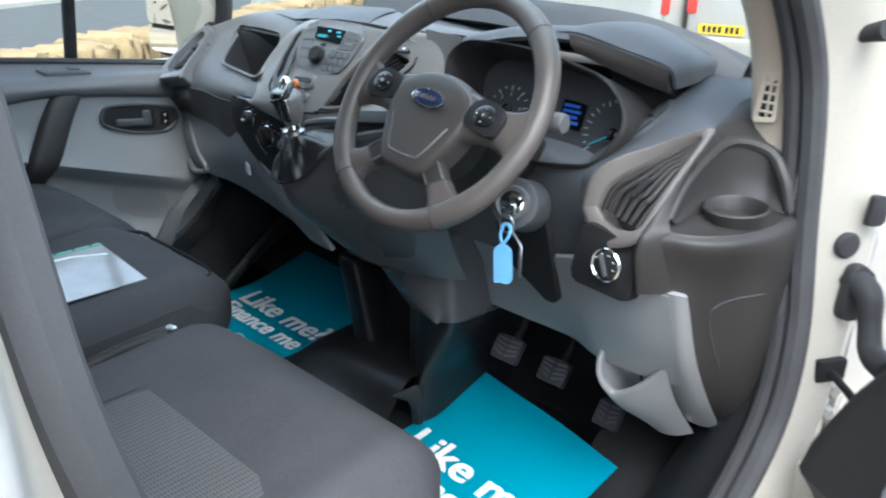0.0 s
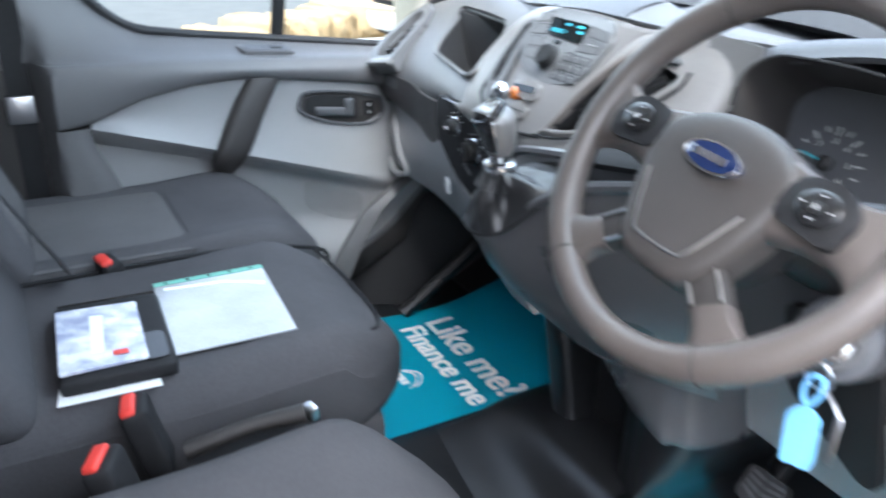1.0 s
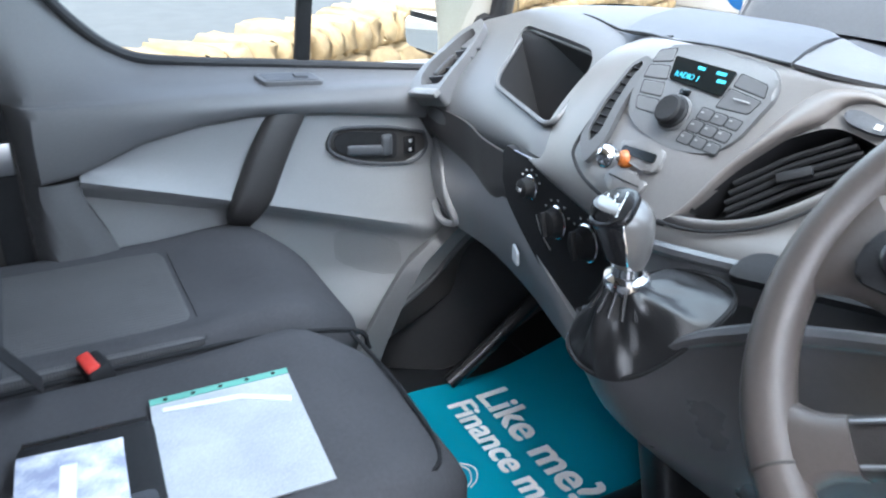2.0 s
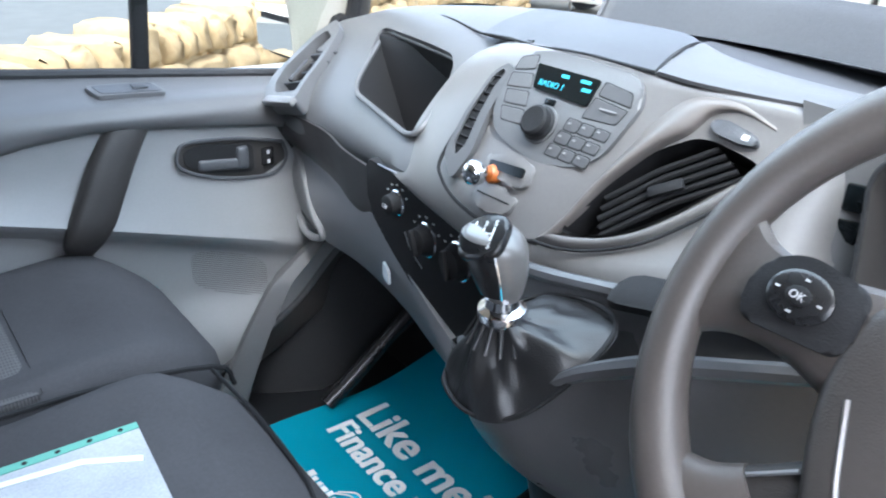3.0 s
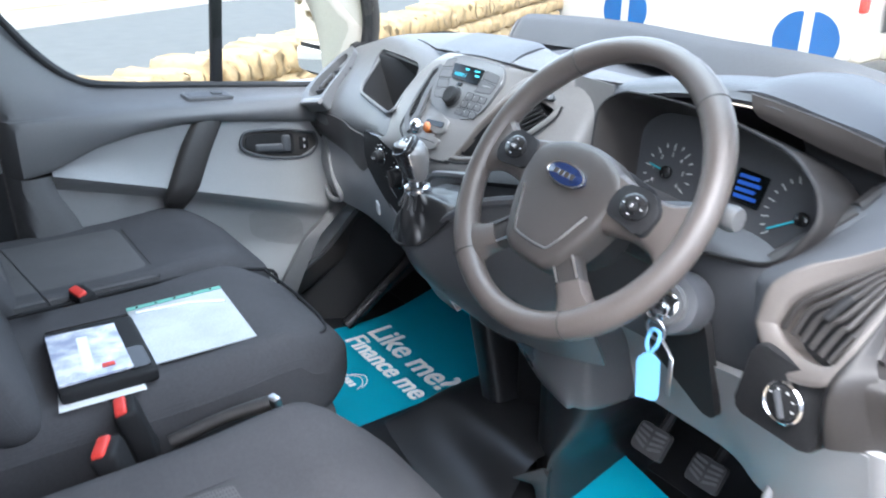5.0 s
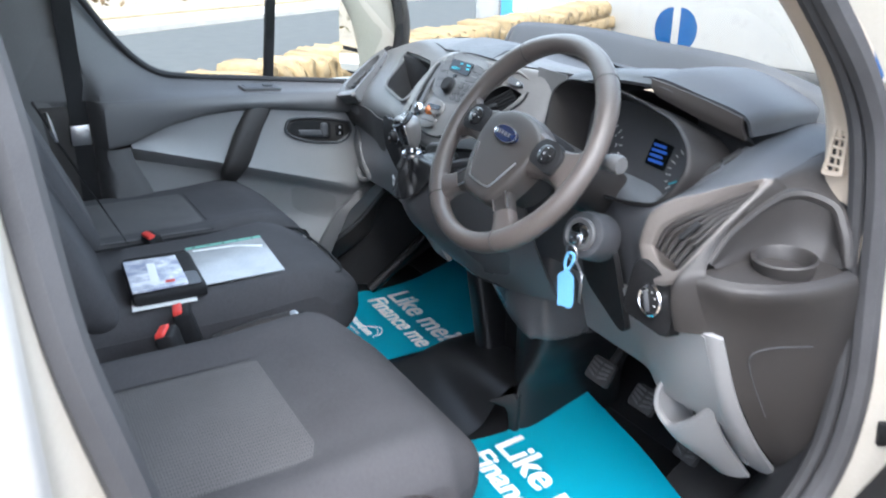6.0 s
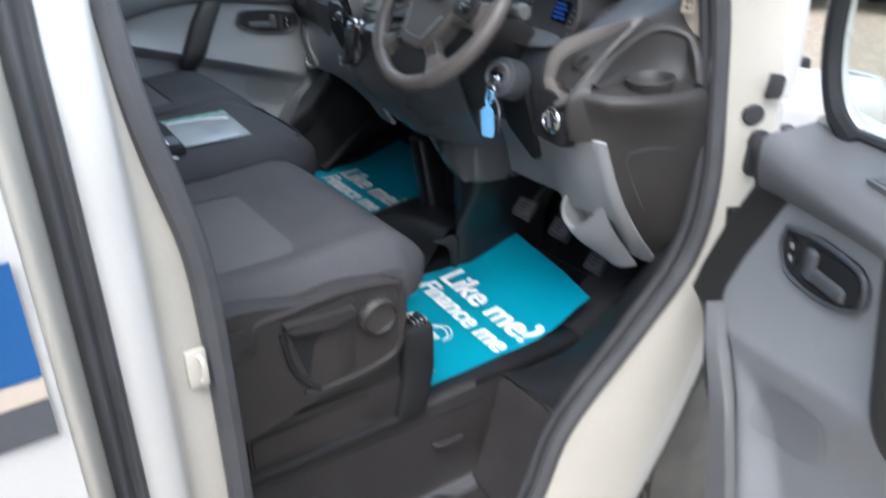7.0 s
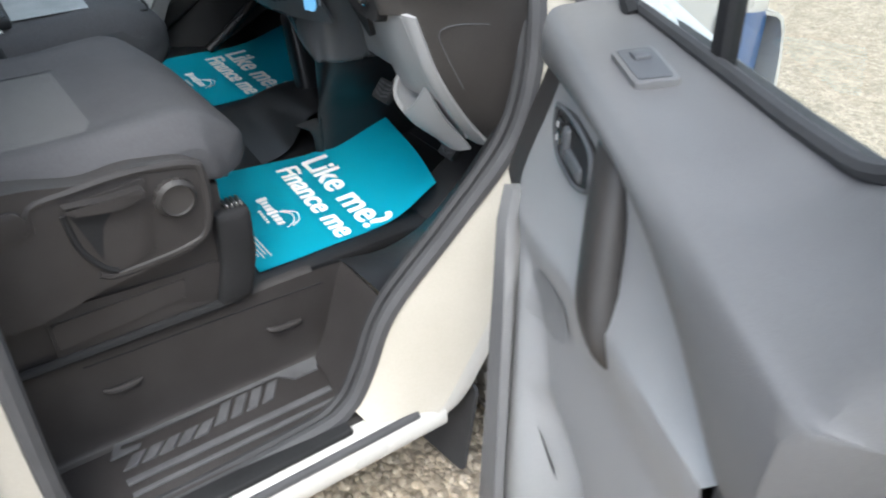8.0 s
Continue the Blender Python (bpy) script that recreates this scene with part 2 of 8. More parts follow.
def rounded(pts, r=0.01, seg=4):
    """The polygon pts with its corners rounded by r (a number, or one per corner)."""
    out, n = [], len(pts)
    for i, p in enumerate(pts):
        rr = r[i] if isinstance(r, (list, tuple)) else r
        p, a, b = Vector(p), Vector(pts[i - 1]), Vector(pts[(i + 1) % n])
        da, db = (a - p), (b - p)
        d = min(rr, da.length * 0.48, db.length * 0.48)
        s, e = p + da.normalized() * d, p + db.normalized() * d
        for k in range(seg + 1):
            t = k / seg
            out.append(s * (1 - t) ** 2 + p * 2 * t * (1 - t) + e * t ** 2)
    return [(v.x, v.y) for v in out]


def slab(pts, depth, bevel=0.0, seg=2, base=0.0):
    """A plate with the outline pts in its xy plane, from z = base to base + depth, its upper rim bevelled."""
    bm = bmesh.new()
    lo = [bm.verts.new((x, y, base)) for x, y in pts]
    hi = [bm.verts.new((x, y, base + depth)) for x, y in pts]
    n = len(pts)
    bm.faces.new(lo[::-1])
    bm.faces.new(hi)
    for i in range(n):
        bm.faces.new((lo[i], lo[(i + 1) % n], hi[(i + 1) % n], hi[i]))
    if bevel:
        rim = [e for e in bm.edges if all(v in hi for v in e.verts)]
        bmesh.ops.bevel(bm, geom=rim, offset=bevel, segments=seg, affect="EDGES", profile=0.5)
    return bm


def ring(outer, inner, depth, base=0.0):
    """A frame between two outlines with the same number of points."""
    bm = bmesh.new()
    n = len(outer)
    rows = [[bm.verts.new((x, y, z)) for x, y in pts] for pts, z in ((outer, base), (outer, base + depth), (inner, base + depth), (inner, base))]
    for k in range(4):
        a, b = rows[k], rows[(k + 1) % 4]
        for i in range(n):
            bm.faces.new((a[i], a[(i + 1) % n], b[(i + 1) % n], b[i]))
    return bm


def box(sx, sy, sz, bevel=0.004, seg=2, at=(0, 0, 0)):
    bm = bmesh.new()
    bmesh.ops.create_cube(bm, size=1.0, matrix=Matrix.Translation(at) @ Matrix.Diagonal((sx, sy, sz, 1)))
    if bevel:
        bmesh.ops.bevel(bm, geom=bm.edges[:], offset=min(bevel, 0.45 * min(sx, sy, sz)), segments=seg, affect="EDGES", profile=0.5)
    return bm


def pillow(lo, hi, r, n=14, warp=None):
    """A soft box between two corners with edges of radius r; warp moves its points."""
    lo, hi = Vector(lo), Vector(hi)
    bm = bmesh.new()
    bmesh.ops.create_cube(bm, size=2.0)
    bmesh.ops.subdivide_edges(bm, edges=bm.edges[:], cuts=n, use_grid_fill=True)
    c, h = (lo + hi) / 2, (hi - lo) / 2
    r3 = Vector(r) if isinstance(r, (list, tuple)) else Vector((r, r, r))
    for v in bm.verts:
        q, inner, push = v.co.copy(), Vector(), Vector()
        for k in range(3):
            s = math.copysign(1, q[k]) * (1 - (1 - abs(q[k])) ** 1.6)
            lim = h[k] - r3[k]
            x = s * h[k]
            inner[k] = max(-lim, min(lim, x))
            push[k] = (x - inner[k]) / r3[k]
        if push.length > 1e-6:
            push.normalize()
        v.co = c + inner + Vector((push[0] * r3[0], push[1] * r3[1], push[2] * r3[2]))
        if warp:
            v.co = Vector(warp(v.co))
    return bm


def spline(pts, n):
    """Points on a smooth curve through pts, n to a span."""
    p = [np.array(q, float) for q in pts]
    p = [2 * p[0] - p[1]] + p + [2 * p[-1] - p[-2]]
    out = []
    for i in range(1, len(p) - 2):
        for k in range(n):
            t = k / n
            out.append(0.5 * (2 * p[i] + (p[i + 1] - p[i - 1]) * t + (2 * p[i - 1] - 5 * p[i] + 4 * p[i + 1] - p[i + 2]) * t ** 2 + (3 * p[i] - p[i - 1] - 3 * p[i + 1] + p[i + 2]) * t ** 3))
    out.append(p[-2])
    return out


def loft(sections, nu=6, nv=6, closed=False, caps=False, thick=0.0):
    """A smooth skin through sections (lists of points of one length)."""
    rows = [spline(list(s) + ([s[0]] if closed else []), nv) for s in sections]
    if closed:
        rows = [r[:-1] for r in rows]
    cols = [spline([r[j] for r in rows], nu) for j in range(len(rows[0]))]
    bm = bmesh.new()
    grid = [[bm.verts.new(Vector(c[i])) for c in cols] for i in range(len(cols[0]))]
    w = len(cols)
    for i in range(len(grid) - 1):
        for j in range(w if closed else w - 1):
            q = (grid[i][j], grid[i][(j + 1) % w], grid[i + 1][(j + 1) % w], grid[i + 1][j])
            bm.faces.new(q)
    if caps:
        bm.faces.new(grid[0][::-1])
        bm.faces.new(grid[-1])
    if thick:
        bmesh.ops.recalc_face_normals(bm, faces=bm.faces)
        bmesh.ops.solidify(bm, geom=bm.faces[:], thickness=thick)
    return bm


def tube(pts, r, n=10, smooth=0, closed=False):
    """A round bar along pts; r may be one radius or one per point."""
    if smooth:
        k = len(pts)
        rs = r if isinstance(r, (list, tuple)) else [r] * k
        full = spline([(*p, q) for p, q in zip(pts, rs)] + ([(*pts[0], rs[0])] if closed else []), smooth)
        if closed:
            full = full[:-1]
        pts, r = [q[:3] for q in full], [float(q[3]) for q in full]
    pts = [Vector(p) for p in pts]
    rs = r if isinstance(r, (list, tuple)) else [r] * len(pts)
    bm, rings, up, m = bmesh.new(), [], None, len(pts)
    for i, p in enumerate(pts):
        a = pts[i - 1] if (i or closed) else p
        b = pts[(i + 1) % m] if (i < m - 1 or closed) else p
        t = (b - a).normalized()
        if up is None:
            up = t.orthogonal().normalized()
        up = (up - t * t.dot(up)).normalized()
        side = t.cross(up)
        rings.append([bm.verts.new(p + (up * math.cos(2 * math.pi * k / n) + side * math.sin(2 * math.pi * k / n)) * rs[i]) for k in range(n)])
    for i in range(m if closed else m - 1):
        a, b = rings[i], rings[(i + 1) % m]
        if closed and i == m - 1:
            off = min(range(n), key=lambda o: (a[0].co - b[o].co).length)
            b = b[off:] + b[:off]
        for k in range(n):
            bm.faces.new((a[k], a[(k + 1) % n], b[(k + 1) % n], b[k]))
    if not closed:
        bm.faces.new(rings[0][::-1])
        bm.faces.new(rings[-1])
    return bm


def turned(profile, n=24):
    """A body of revolution about z; profile: (radius, height) from bottom to top."""
    bm = bmesh.new()
    rows = [[bm.verts.new((r * math.cos(2 * math.pi * k / n), r * math.sin(2 * math.pi * k / n), z)) for k in range(n)] for r, z in profile]
    for a, b in zip(rows, rows[1:]):
        for k in range(n):
            bm.faces.new((a[k], a[(k + 1) % n], b[(k + 1) % n], b[k]))
    bm.faces.new(rows[0][::-1])
    bm.faces.new(rows[-1])
    return bm


def join(*bms):
    """One bmesh of several."""
    out = bmesh.new()
    for b in bms:
        me = bpy.data.meshes.new("tmp")
        b.to_mesh(me)
        b.free()
        out.from_mesh(me)
        bpy.data.meshes.remove(me)
    return out


def moved(bm, m):
    bm.transform(m)
    return bm


def carve(ob, *cutters):
    """Cuts the closed bmeshes out of the solid ob, for good."""
    for c in cutters:
        me = bpy.data.meshes.new("cutter")
        bmesh.ops.recalc_face_normals(c, faces=c.faces)
        c.to_mesh(me)
        c.free()
        tool = new("cutter", me)
        mod = ob.modifiers.new("cut", "BOOLEAN")
        mod.object, mod.operation, mod.solver = tool, "DIFFERENCE", "EXACT"
        dg = bpy.context.evaluated_depsgraph_get()
        dg.update()
        done = bpy.data.meshes.new_from_object(ob.evaluated_get(dg))
        ob.modifiers.clear()
        ob.data = done
        bpy.data.objects.remove(tool)
        bpy.data.meshes.remove(me)
    ob.data.shade_smooth()
    ob.data.set_sharp_from_angle(angle=radians(34))
    return ob


def lettering(name, words, size, mat, parent, m, bold=0.0, label="", depth=0.0004, align="LEFT"):
    """Flat raised letters with the built-in font, as a mesh."""
    cu = bpy.data.curves.new(name, "FONT")
    cu.body, cu.size, cu.align_x, cu.extrude = words, size, align, depth
    tmp = new("tmp", cu)
    dg = bpy.context.evaluated_depsgraph_get()
    dg.update()
    me = bpy.data.meshes.new_from_object(tmp.evaluated_get(dg))
    bpy.data.objects.remove(tmp)
    me.transform(m)
    me.materials.clear()
    me.materials.append(mat)
    if bold:                                      # heavier strokes: the letters once more, a little to each side
        bm = bmesh.new()
        for k, (dx, dy) in enumerate(((-1, -0.5), (1, 0.5), (1, -0.5), (-1, 0.5))):
            part_me = me.copy()
            part_me.transform(Matrix.Translation((dx * bold, dy * bold, 0.00004 * k)))
            bm.from_mesh(part_me)
            bpy.data.meshes.remove(part_me)
        bm.to_mesh(me)
        bm.free()
    ob = new(name, me)
    ob.parent = parent
    if label:
        ob["label"] = label
    return ob


def line(pts, x):
    """Height of a broken line through pts at x."""
    return float(np.interp(x, [q[0] for q in pts], [q[1] for q in pts]))


def smooth(a, b, x):
    t = max(0.0, min(1.0, (x - a) / (b - a)))
    return t * t * (3 - 2 * t)

# ---------------------------------------------------------------- ground and surroundings
# the road beyond the wall runs along ROAD_D; s counts metres away from the van across it
ROAD_D, ROAD_M = Vector((-0.6, 0.8, 0)), Vector((-0.8, -0.6, 0))


def strip(name, s0, s1, z0, z1, mat, label, along=(-60, 90)):
    bm = bmesh.new()
    rows = []
    for k in range(41):
        a = along[0] + (along[1] - along[0]) * k / 40
        row = []
        for s, z in ((s0, z0 - 0.3), (s0, z1), (s1, z1), (s1, z0 - 0.3)):
            p = ROAD_D * a + ROAD_M * (s + 0.08 * math.sin(a * 1.3) * (0 < s1 - s0 < 5))
            row.append(bm.verts.new((p.x, p.y, z)))
        rows.append(row)
    for a, b in zip(rows, rows[1:]):
        for j in range(3):
            bm.faces.new((a[j], a[j + 1], b[j + 1], b[j]))
    return tagged(part(name, bm, mat), label, "road", kind="structure")


bm = bmesh.new()
bmesh.ops.create_grid(bm, x_segments=40, y_segments=40, size=400)
ground = tagged(part("ground", bm, M_GRAVEL), "pale beige gravel yard", "ground", kind="structure")
nt = M_GRAVEL.node_tree
vor = nt.nodes.new("ShaderNodeTexVoronoi")
vor.inputs["Scale"].default_value = 55.0
nt.links.new(nt.nodes["Texture Coordinate"].outputs["Object"], vor.inputs["Vector"])
hue = nt.nodes.new("ShaderNodeMix")
hue.data_type, hue.blend_type = "RGBA", "MULTIPLY"
hue.inputs["Factor"].default_value = 0.75
sep = nt.nodes.new("ShaderNodeMapRange")
sep.inputs["To Min"].default_value, sep.inputs["To Max"].default_value = 0.45, 1.25
nt.links.new(vor.outputs["Color"], sep.inputs["Value"])
pb = nt.nodes["Principled BSDF"]
nt.links.new(pb.inputs["Base Color"].links[0].from_socket, hue.inputs["A"])
nt.links.new(sep.outputs[0], hue.inputs["B"])
nt.links.new(hue.outputs["Result"], pb.inputs["Base Color"])
bmp = nt.nodes.new("ShaderNodeBump")
bmp.inputs["Strength"].default_value, bmp.inputs["Distance"].default_value = 0.9, 0.012
bmp.invert = True
nt.links.new(vor.outputs["Distance"], bmp.inputs["Height"])
nt.links.new(bmp.outputs[0], pb.inputs["Normal"])

strip("road", 3.0, 10.7, 0, 0.03, M_ROAD, "grey asphalt road beyond the wall")
strip("pavement", 10.7, 12.4, 0, 0.14, M_KERB, "pale concrete kerb and pavement")
strip("verge", 12.4, 15.0, 0, 0.2, M_DIRT, "dry sandy verge", along=(-60, 90))

# loose stones by the step and the front wheel
rng = random.Random(3)


def pebble_field(name, x0, x1, y0, y1, count):
    verts, faces = [], []
    for _ in range(count):
        x, y, r = rng.uniform(x0, x1), rng.uniform(y0, y1), rng.uniform(0.006, 0.017)
        a, fl = rng.uniform(0, 6.28), rng.uniform(0.45, 0.8)
        b = len(verts)
        for k in range(5):
            t = a + k * 1.2566
            q = r * rng.uniform(0.8, 1.2)
            verts.append((x + q * math.cos(t), y + q * 0.8 * math.sin(t), 0.002))
        for k in range(5):
            t = a + k * 1.2566 + 0.5
            q = r * rng.uniform(0.45, 0.75)
            verts.append((x + q * math.cos(t), y + q * 0.8 * math.sin(t), r * fl * rng.uniform(0.8, 1.1)))
        verts.append((x, y, r * fl * 1.15))
        for k in range(5):
            j = (k + 1) % 5
            faces += [(b + k, b + j, b + 5 + k), (b + j, b + 5 + j, b + 5 + k), (b + 5 + k, b + 5 + j, b + 10)]
    me = bpy.data.meshes.new(name)
    me.from_pydata(verts, [], faces)
    me.materials.append(M_PEBBLE)
    return tagged(new(name, me), "loose beige and brown gravel stones on the yard", "gravel", kind="stuff")


pebble_field("gravel", 0.55, 2.1, -0.1, 2.6, 12000)
geo = M_PEBBLE.node_tree.nodes.new("ShaderNodeNewGeometry")
ph = M_PEBBLE.node_tree.nodes.new("ShaderNodeHueSaturation")
pm = M_PEBBLE.node_tree.nodes.new("ShaderNodeMapRange")
pm.inputs["To Min"].default_value, pm.inputs["To Max"].default_value = 0.45, 1.35
pbs = M_PEBBLE.node_tree.nodes["Principled BSDF"]
M_PEBBLE.node_tree.links.new(geo.outputs["Random Per Island"], pm.inputs["Value"])
M_PEBBLE.node_tree.links.new(pm.outputs[0], ph.inputs["Value"])
M_PEBBLE.node_tree.links.new(pbs.inputs["Base Color"].links[0].from_socket, ph.inputs["Color"])
M_PEBBLE.node_tree.links.new(ph.outputs[0], pbs.inputs["Base Color"])


# ---------------------------------------------------------------- rubble garden wall
def stone_mesh(k):
    r = random.Random(40 + k)
    bm = pillow((-0.5, -0.5, -0.5), (0.5, 0.5, 0.5), 0.28, n=3)
    for v in bm.verts:
        v.co += Vector((r.uniform(-1, 1), r.uniform(-1, 1), r.uniform(-1, 1))) * 0.07
    me = bpy.data.meshes.new("stone")
    bmesh.ops.recalc_face_normals(bm, faces=bm.faces)
    bm.to_mesh(me)
    bm.free()
    me.materials.append(M_STONE)
    me.shade_smooth()
    return me


def stone_wall(name, a, b, height, width, label):
    a, b = Vector(a), Vector(b)
    d = (b - a).normalized()
    side = Vector((-d.y, d.x, 0))
    root = thing(name, label, "stone wall", kind="structure")
    length = (b - a).length
    core = part("core", box(length, width - 0.1, height - 0.14, 0.01, at=(length / 2, 0, (height - 0.14) / 2)), M_STONE, root, m=plane(a, d, side))
    kinds = [stone_mesh(k) for k in range(6)]
    r = random.Random(11)
    z, course = 0.0, 0
    while z < height - 0.05:
        h = r.uniform(0.13, 0.19)
        top = z + h > height - 0.12
        s = r.uniform(0, 0.15)
        while s < length:
            w = r.uniform(0.10, 0.17) if top else r.uniform(0.16, 0.38)
            for sd in ((0,) if top else (-1, 1)):
                ob = new("stone", r.choice(kinds))
                ob.parent = root
                hh = h * (r.uniform(0.9, 1.25) if top else 1.0)
                p = a + d * (s + w / 2) + side * sd * (width / 2 - 0.09)
                ob.matrix_world = plane(p + Vector((0, 0, z + hh / 2)), d, side) @ Euler((r.uniform(-.08, .08), r.uniform(-.1, .1), r.uniform(-.08, .08))).to_matrix().to_4x4() @ Matrix.Diagonal((w * 0.98, (width * 1.05 if top else 0.24), hh * 1.04, 1))
            s += w
        z += h
    return root


# ---------------------------------------------------------------- hedge bank on the far side of the road
def hedge(name, s, along, height, label, seed, count=5200):
    r = random.Random(seed)
    verts, faces = [], []
    for _ in range(count):
        a, q = r.uniform(*along), r.random()
        z = r.uniform(0.1, height) * (0.75 + 0.25 * math.sin(a * 0.9) + 0.1 * math.sin(a * 3.1))
        p = ROAD_D * a + ROAD_M * (s + r.gauss(0, 0.5) + 1.2 * z / height)
        c, sz = Vector((p.x, p.y, z + 0.2)), r.uniform(0.05, 0.16)
        u = Vector((r.gauss(0, 1), r.gauss(0, 1), r.gauss(0, 1))).normalized()
        v = u.orthogonal().normalized()
        b = len(verts)
        verts += [c - u * sz, c + v * sz * 0.6, c + u * sz, c - v * sz * 0.6]
        faces.append((b, b + 1, b + 2, b + 3))
    me = bpy.data.meshes.new(name)
    me.from_pydata(verts, [], faces)
    me.materials.append(M_LEAF)
    return tagged(new(name, me), label, "hedge", kind="stuff")


hedge("hedge", 15.2, (-14, 60), 2.2, "brown and green hedge bank across the road", 5)


# ---------------------------------------------------------------- parked vans seen through the windscreen
def parked_van(name, label, m, length=5.0, width=1.95, height=2.3, discs=(), side=1, plate=False, lamps=True, axles=None):
    """A white panel van in its own space: x to its right, y to its front, base at its rear middle."""
    root = thing(name, label, "van", m)
    hw = width / 2
    prof = [(0.0, 0.35), (0.0, 1.0), (0.06, height - 0.15), (0.2, height), (length - 1.5, height), (length - 0.9, 1.35), (length - 0.15, 1.1), (length, 0.8), (length, 0.35)]
    secs = []
    for x, k in ((-hw, 0.96), (-hw * 0.97, 1.0), (hw * 0.97, 1.0), (hw, 0.96)):
        secs.append([(x, length / 2 + (y - length / 2) * k, 0.35 + (z - 0.35) * k) for y, z in prof])
    bm = bmesh.new()
    rows = [[bm.verts.new(p) for p in s] for s in secs]
    n = len(prof)
    for a, b in zip(rows, rows[1:]):
        for j in range(n):
            bm.faces.new((a[j], a[(j + 1) % n], b[(j + 1) % n], b[j]))
    bm.faces.new(rows[0][::-1])
    bm.faces.new(rows[-1])
    bmesh.ops.bevel(bm, geom=bm.edges[:], offset=0.03, segments=2, affect="EDGES", profile=0.5)
    part("body", bm, M_WHITE, root)
    part("bumper", box(width * 0.98, 0.16, 0.26, 0.04, 3, at=(0, -0.02, 0.47)), M_CREAM, root)
    part("door_gap", box(0.012, 0.01, height - 0.75, 0.002, at=(0.0, -0.004, height / 2 + 0.2)), M_RUBBER, root)
    for sx in (-1, 1):
        part("rear_window", slab(rounded([(-0.33, -0.22), (0.33, -0.22), (0.3, 0.22), (-0.3, 0.22)], 0.06), 0.012), M_DISPLAY, root, m=plane((sx * 0.45, 0.03, 1.72), (1, 0, 0), (0, 0.06, 1)) @ Matrix.Translation((0, 0, 0)))
        if lamps:
            lamp = part("tail_lamp", box(0.11, 0.08, 0.42, 0.02, 2, at=(sx * (hw - 0.07), 0.0, 1.05)), M_RED, root, "red tail lamp")
        for y in axles or (0.95, length - 0.95):
            w = part("wheel", moved(turned([(0.33, -0.1), (0.345, -0.07), (0.345, 0.07), (0.33, 0.1)], 28), plane((sx * (hw - 0.09), y, 0.345), (0, 1, 0), (0, 0, 1))), M_RUBBER, root)
            part("rim", moved(turned([(0.21, -0.012), (0.2, 0.012), (0.06, 0.02)], 20), plane((sx * (hw + 0.012), y, 0.345), (0, 1, 0), (0, 0, 1))), M_SATIN, w)
    if plate:
        pl = part("number_plate", slab(rounded([(-0.26, -0.055), (0.26, -0.055), (0.26, 0.055), (-0.26, 0.055)], 0.01), 0.012), M_PLATE, root, "yellow rear number plate", m=plane((-0.54, -0.012, 0.68), (1, 0, 0), (0, 0, 1)))
        for k, x in enumerate((-0.19, -0.13, -0.07, -0.01, 0.07, 0.13, 0.19)):
            part("plate_bar", box(0.038, 0.07, 0.003, 0.0, at=(x, 0, 0.0135)), M_BLACKM, pl, m=plane((-0.54, -0.012, 0.68), (1, 0, 0), (0, 0, 1)))
    for y, z, rad in discs:
        pts = [(rad * math.cos(k * math.pi / 20), rad * math.sin(k * math.pi / 20)) for k in range(-10, 11)]
        for flip in (1, -1):
            part("disc_decal", slab([(0.06 + x, y2) if flip > 0 else (-0.06 - x, y2) for x, y2 in pts], 0.004), M_BLUE, root, "blue half-disc decal", m=plane((side * (hw * 1.0 + 0.001), y, z), (0, side, 0), (0, 0, 1)))
    return root


parked_van("parked_van", "white panel van with yellow rear plate parked on gravel", pose(-2.24, 8.77, 0, 0, 0, 10), plate=True)
parked_van("parked_van", "white panel van with blue half-disc decals parked broadside", pose(-3.305, 9.02, 0, 0, 0, 96), discs=((0.52, 0.52, 0.31), (2.92, 0.68, 0.28)), side=-1, length=7.2, axles=(4.5, 6.2))
sign = thing("banner", "blue and yellow cloth banner on posts by the roadside", "banner", plane((-8.4, 8.05, 0), (0.74, 0.67, 0), (0, 0, 1)) @ Matrix.Identity(4))
part("cloth", slab(rounded([(-1.3, 0.35), (1.1, 0.35), (1.1, 1.32), (-1.3, 1.32)], 0.02), 0.01), M_BANNER, sign, "blue cloth with pale lettering bars")
part("top_band", slab([(-1.3, 1.05), (1.1, 1.05), (1.1, 1.32), (-1.3, 1.32)], 0.004, base=0.011), M_YELLOW, sign, "yellow band")
for k in range(5):
    part("letter_bar", slab([(-1.1 + k * 0.4, 0.72), (-0.82 + k * 0.4, 0.72), (-0.82 + k * 0.4, 0.94), (-1.1 + k * 0.4, 0.94)], 0.003, base=0.011), M_INK, sign, "pale lettering bar")
for x in (-1.32, 1.12):
    part("post", moved(turned([(0.025, 0), (0.025, 1.5)], 10), plane((x, 0, 0), (1, 0, 0), (0, 0, -1))), M_SATIN, sign)


# unseen plain wall, added to cut the light from the driver's side
shade_wall = thing("shade_wall_east", "unseen pale wall added to hold back light from the driver's side", "wall", kind="structure")
part("face", box(0.3, 9.0, 3.0, 0.01, at=(6.6, -4.8, 1.49)), M_RENDERWALL, shade_wall)
# ---------------------------------------------------------------- the van's own body shell
van = thing("van_body", "white panel van body with open driver's doorway", "van body")

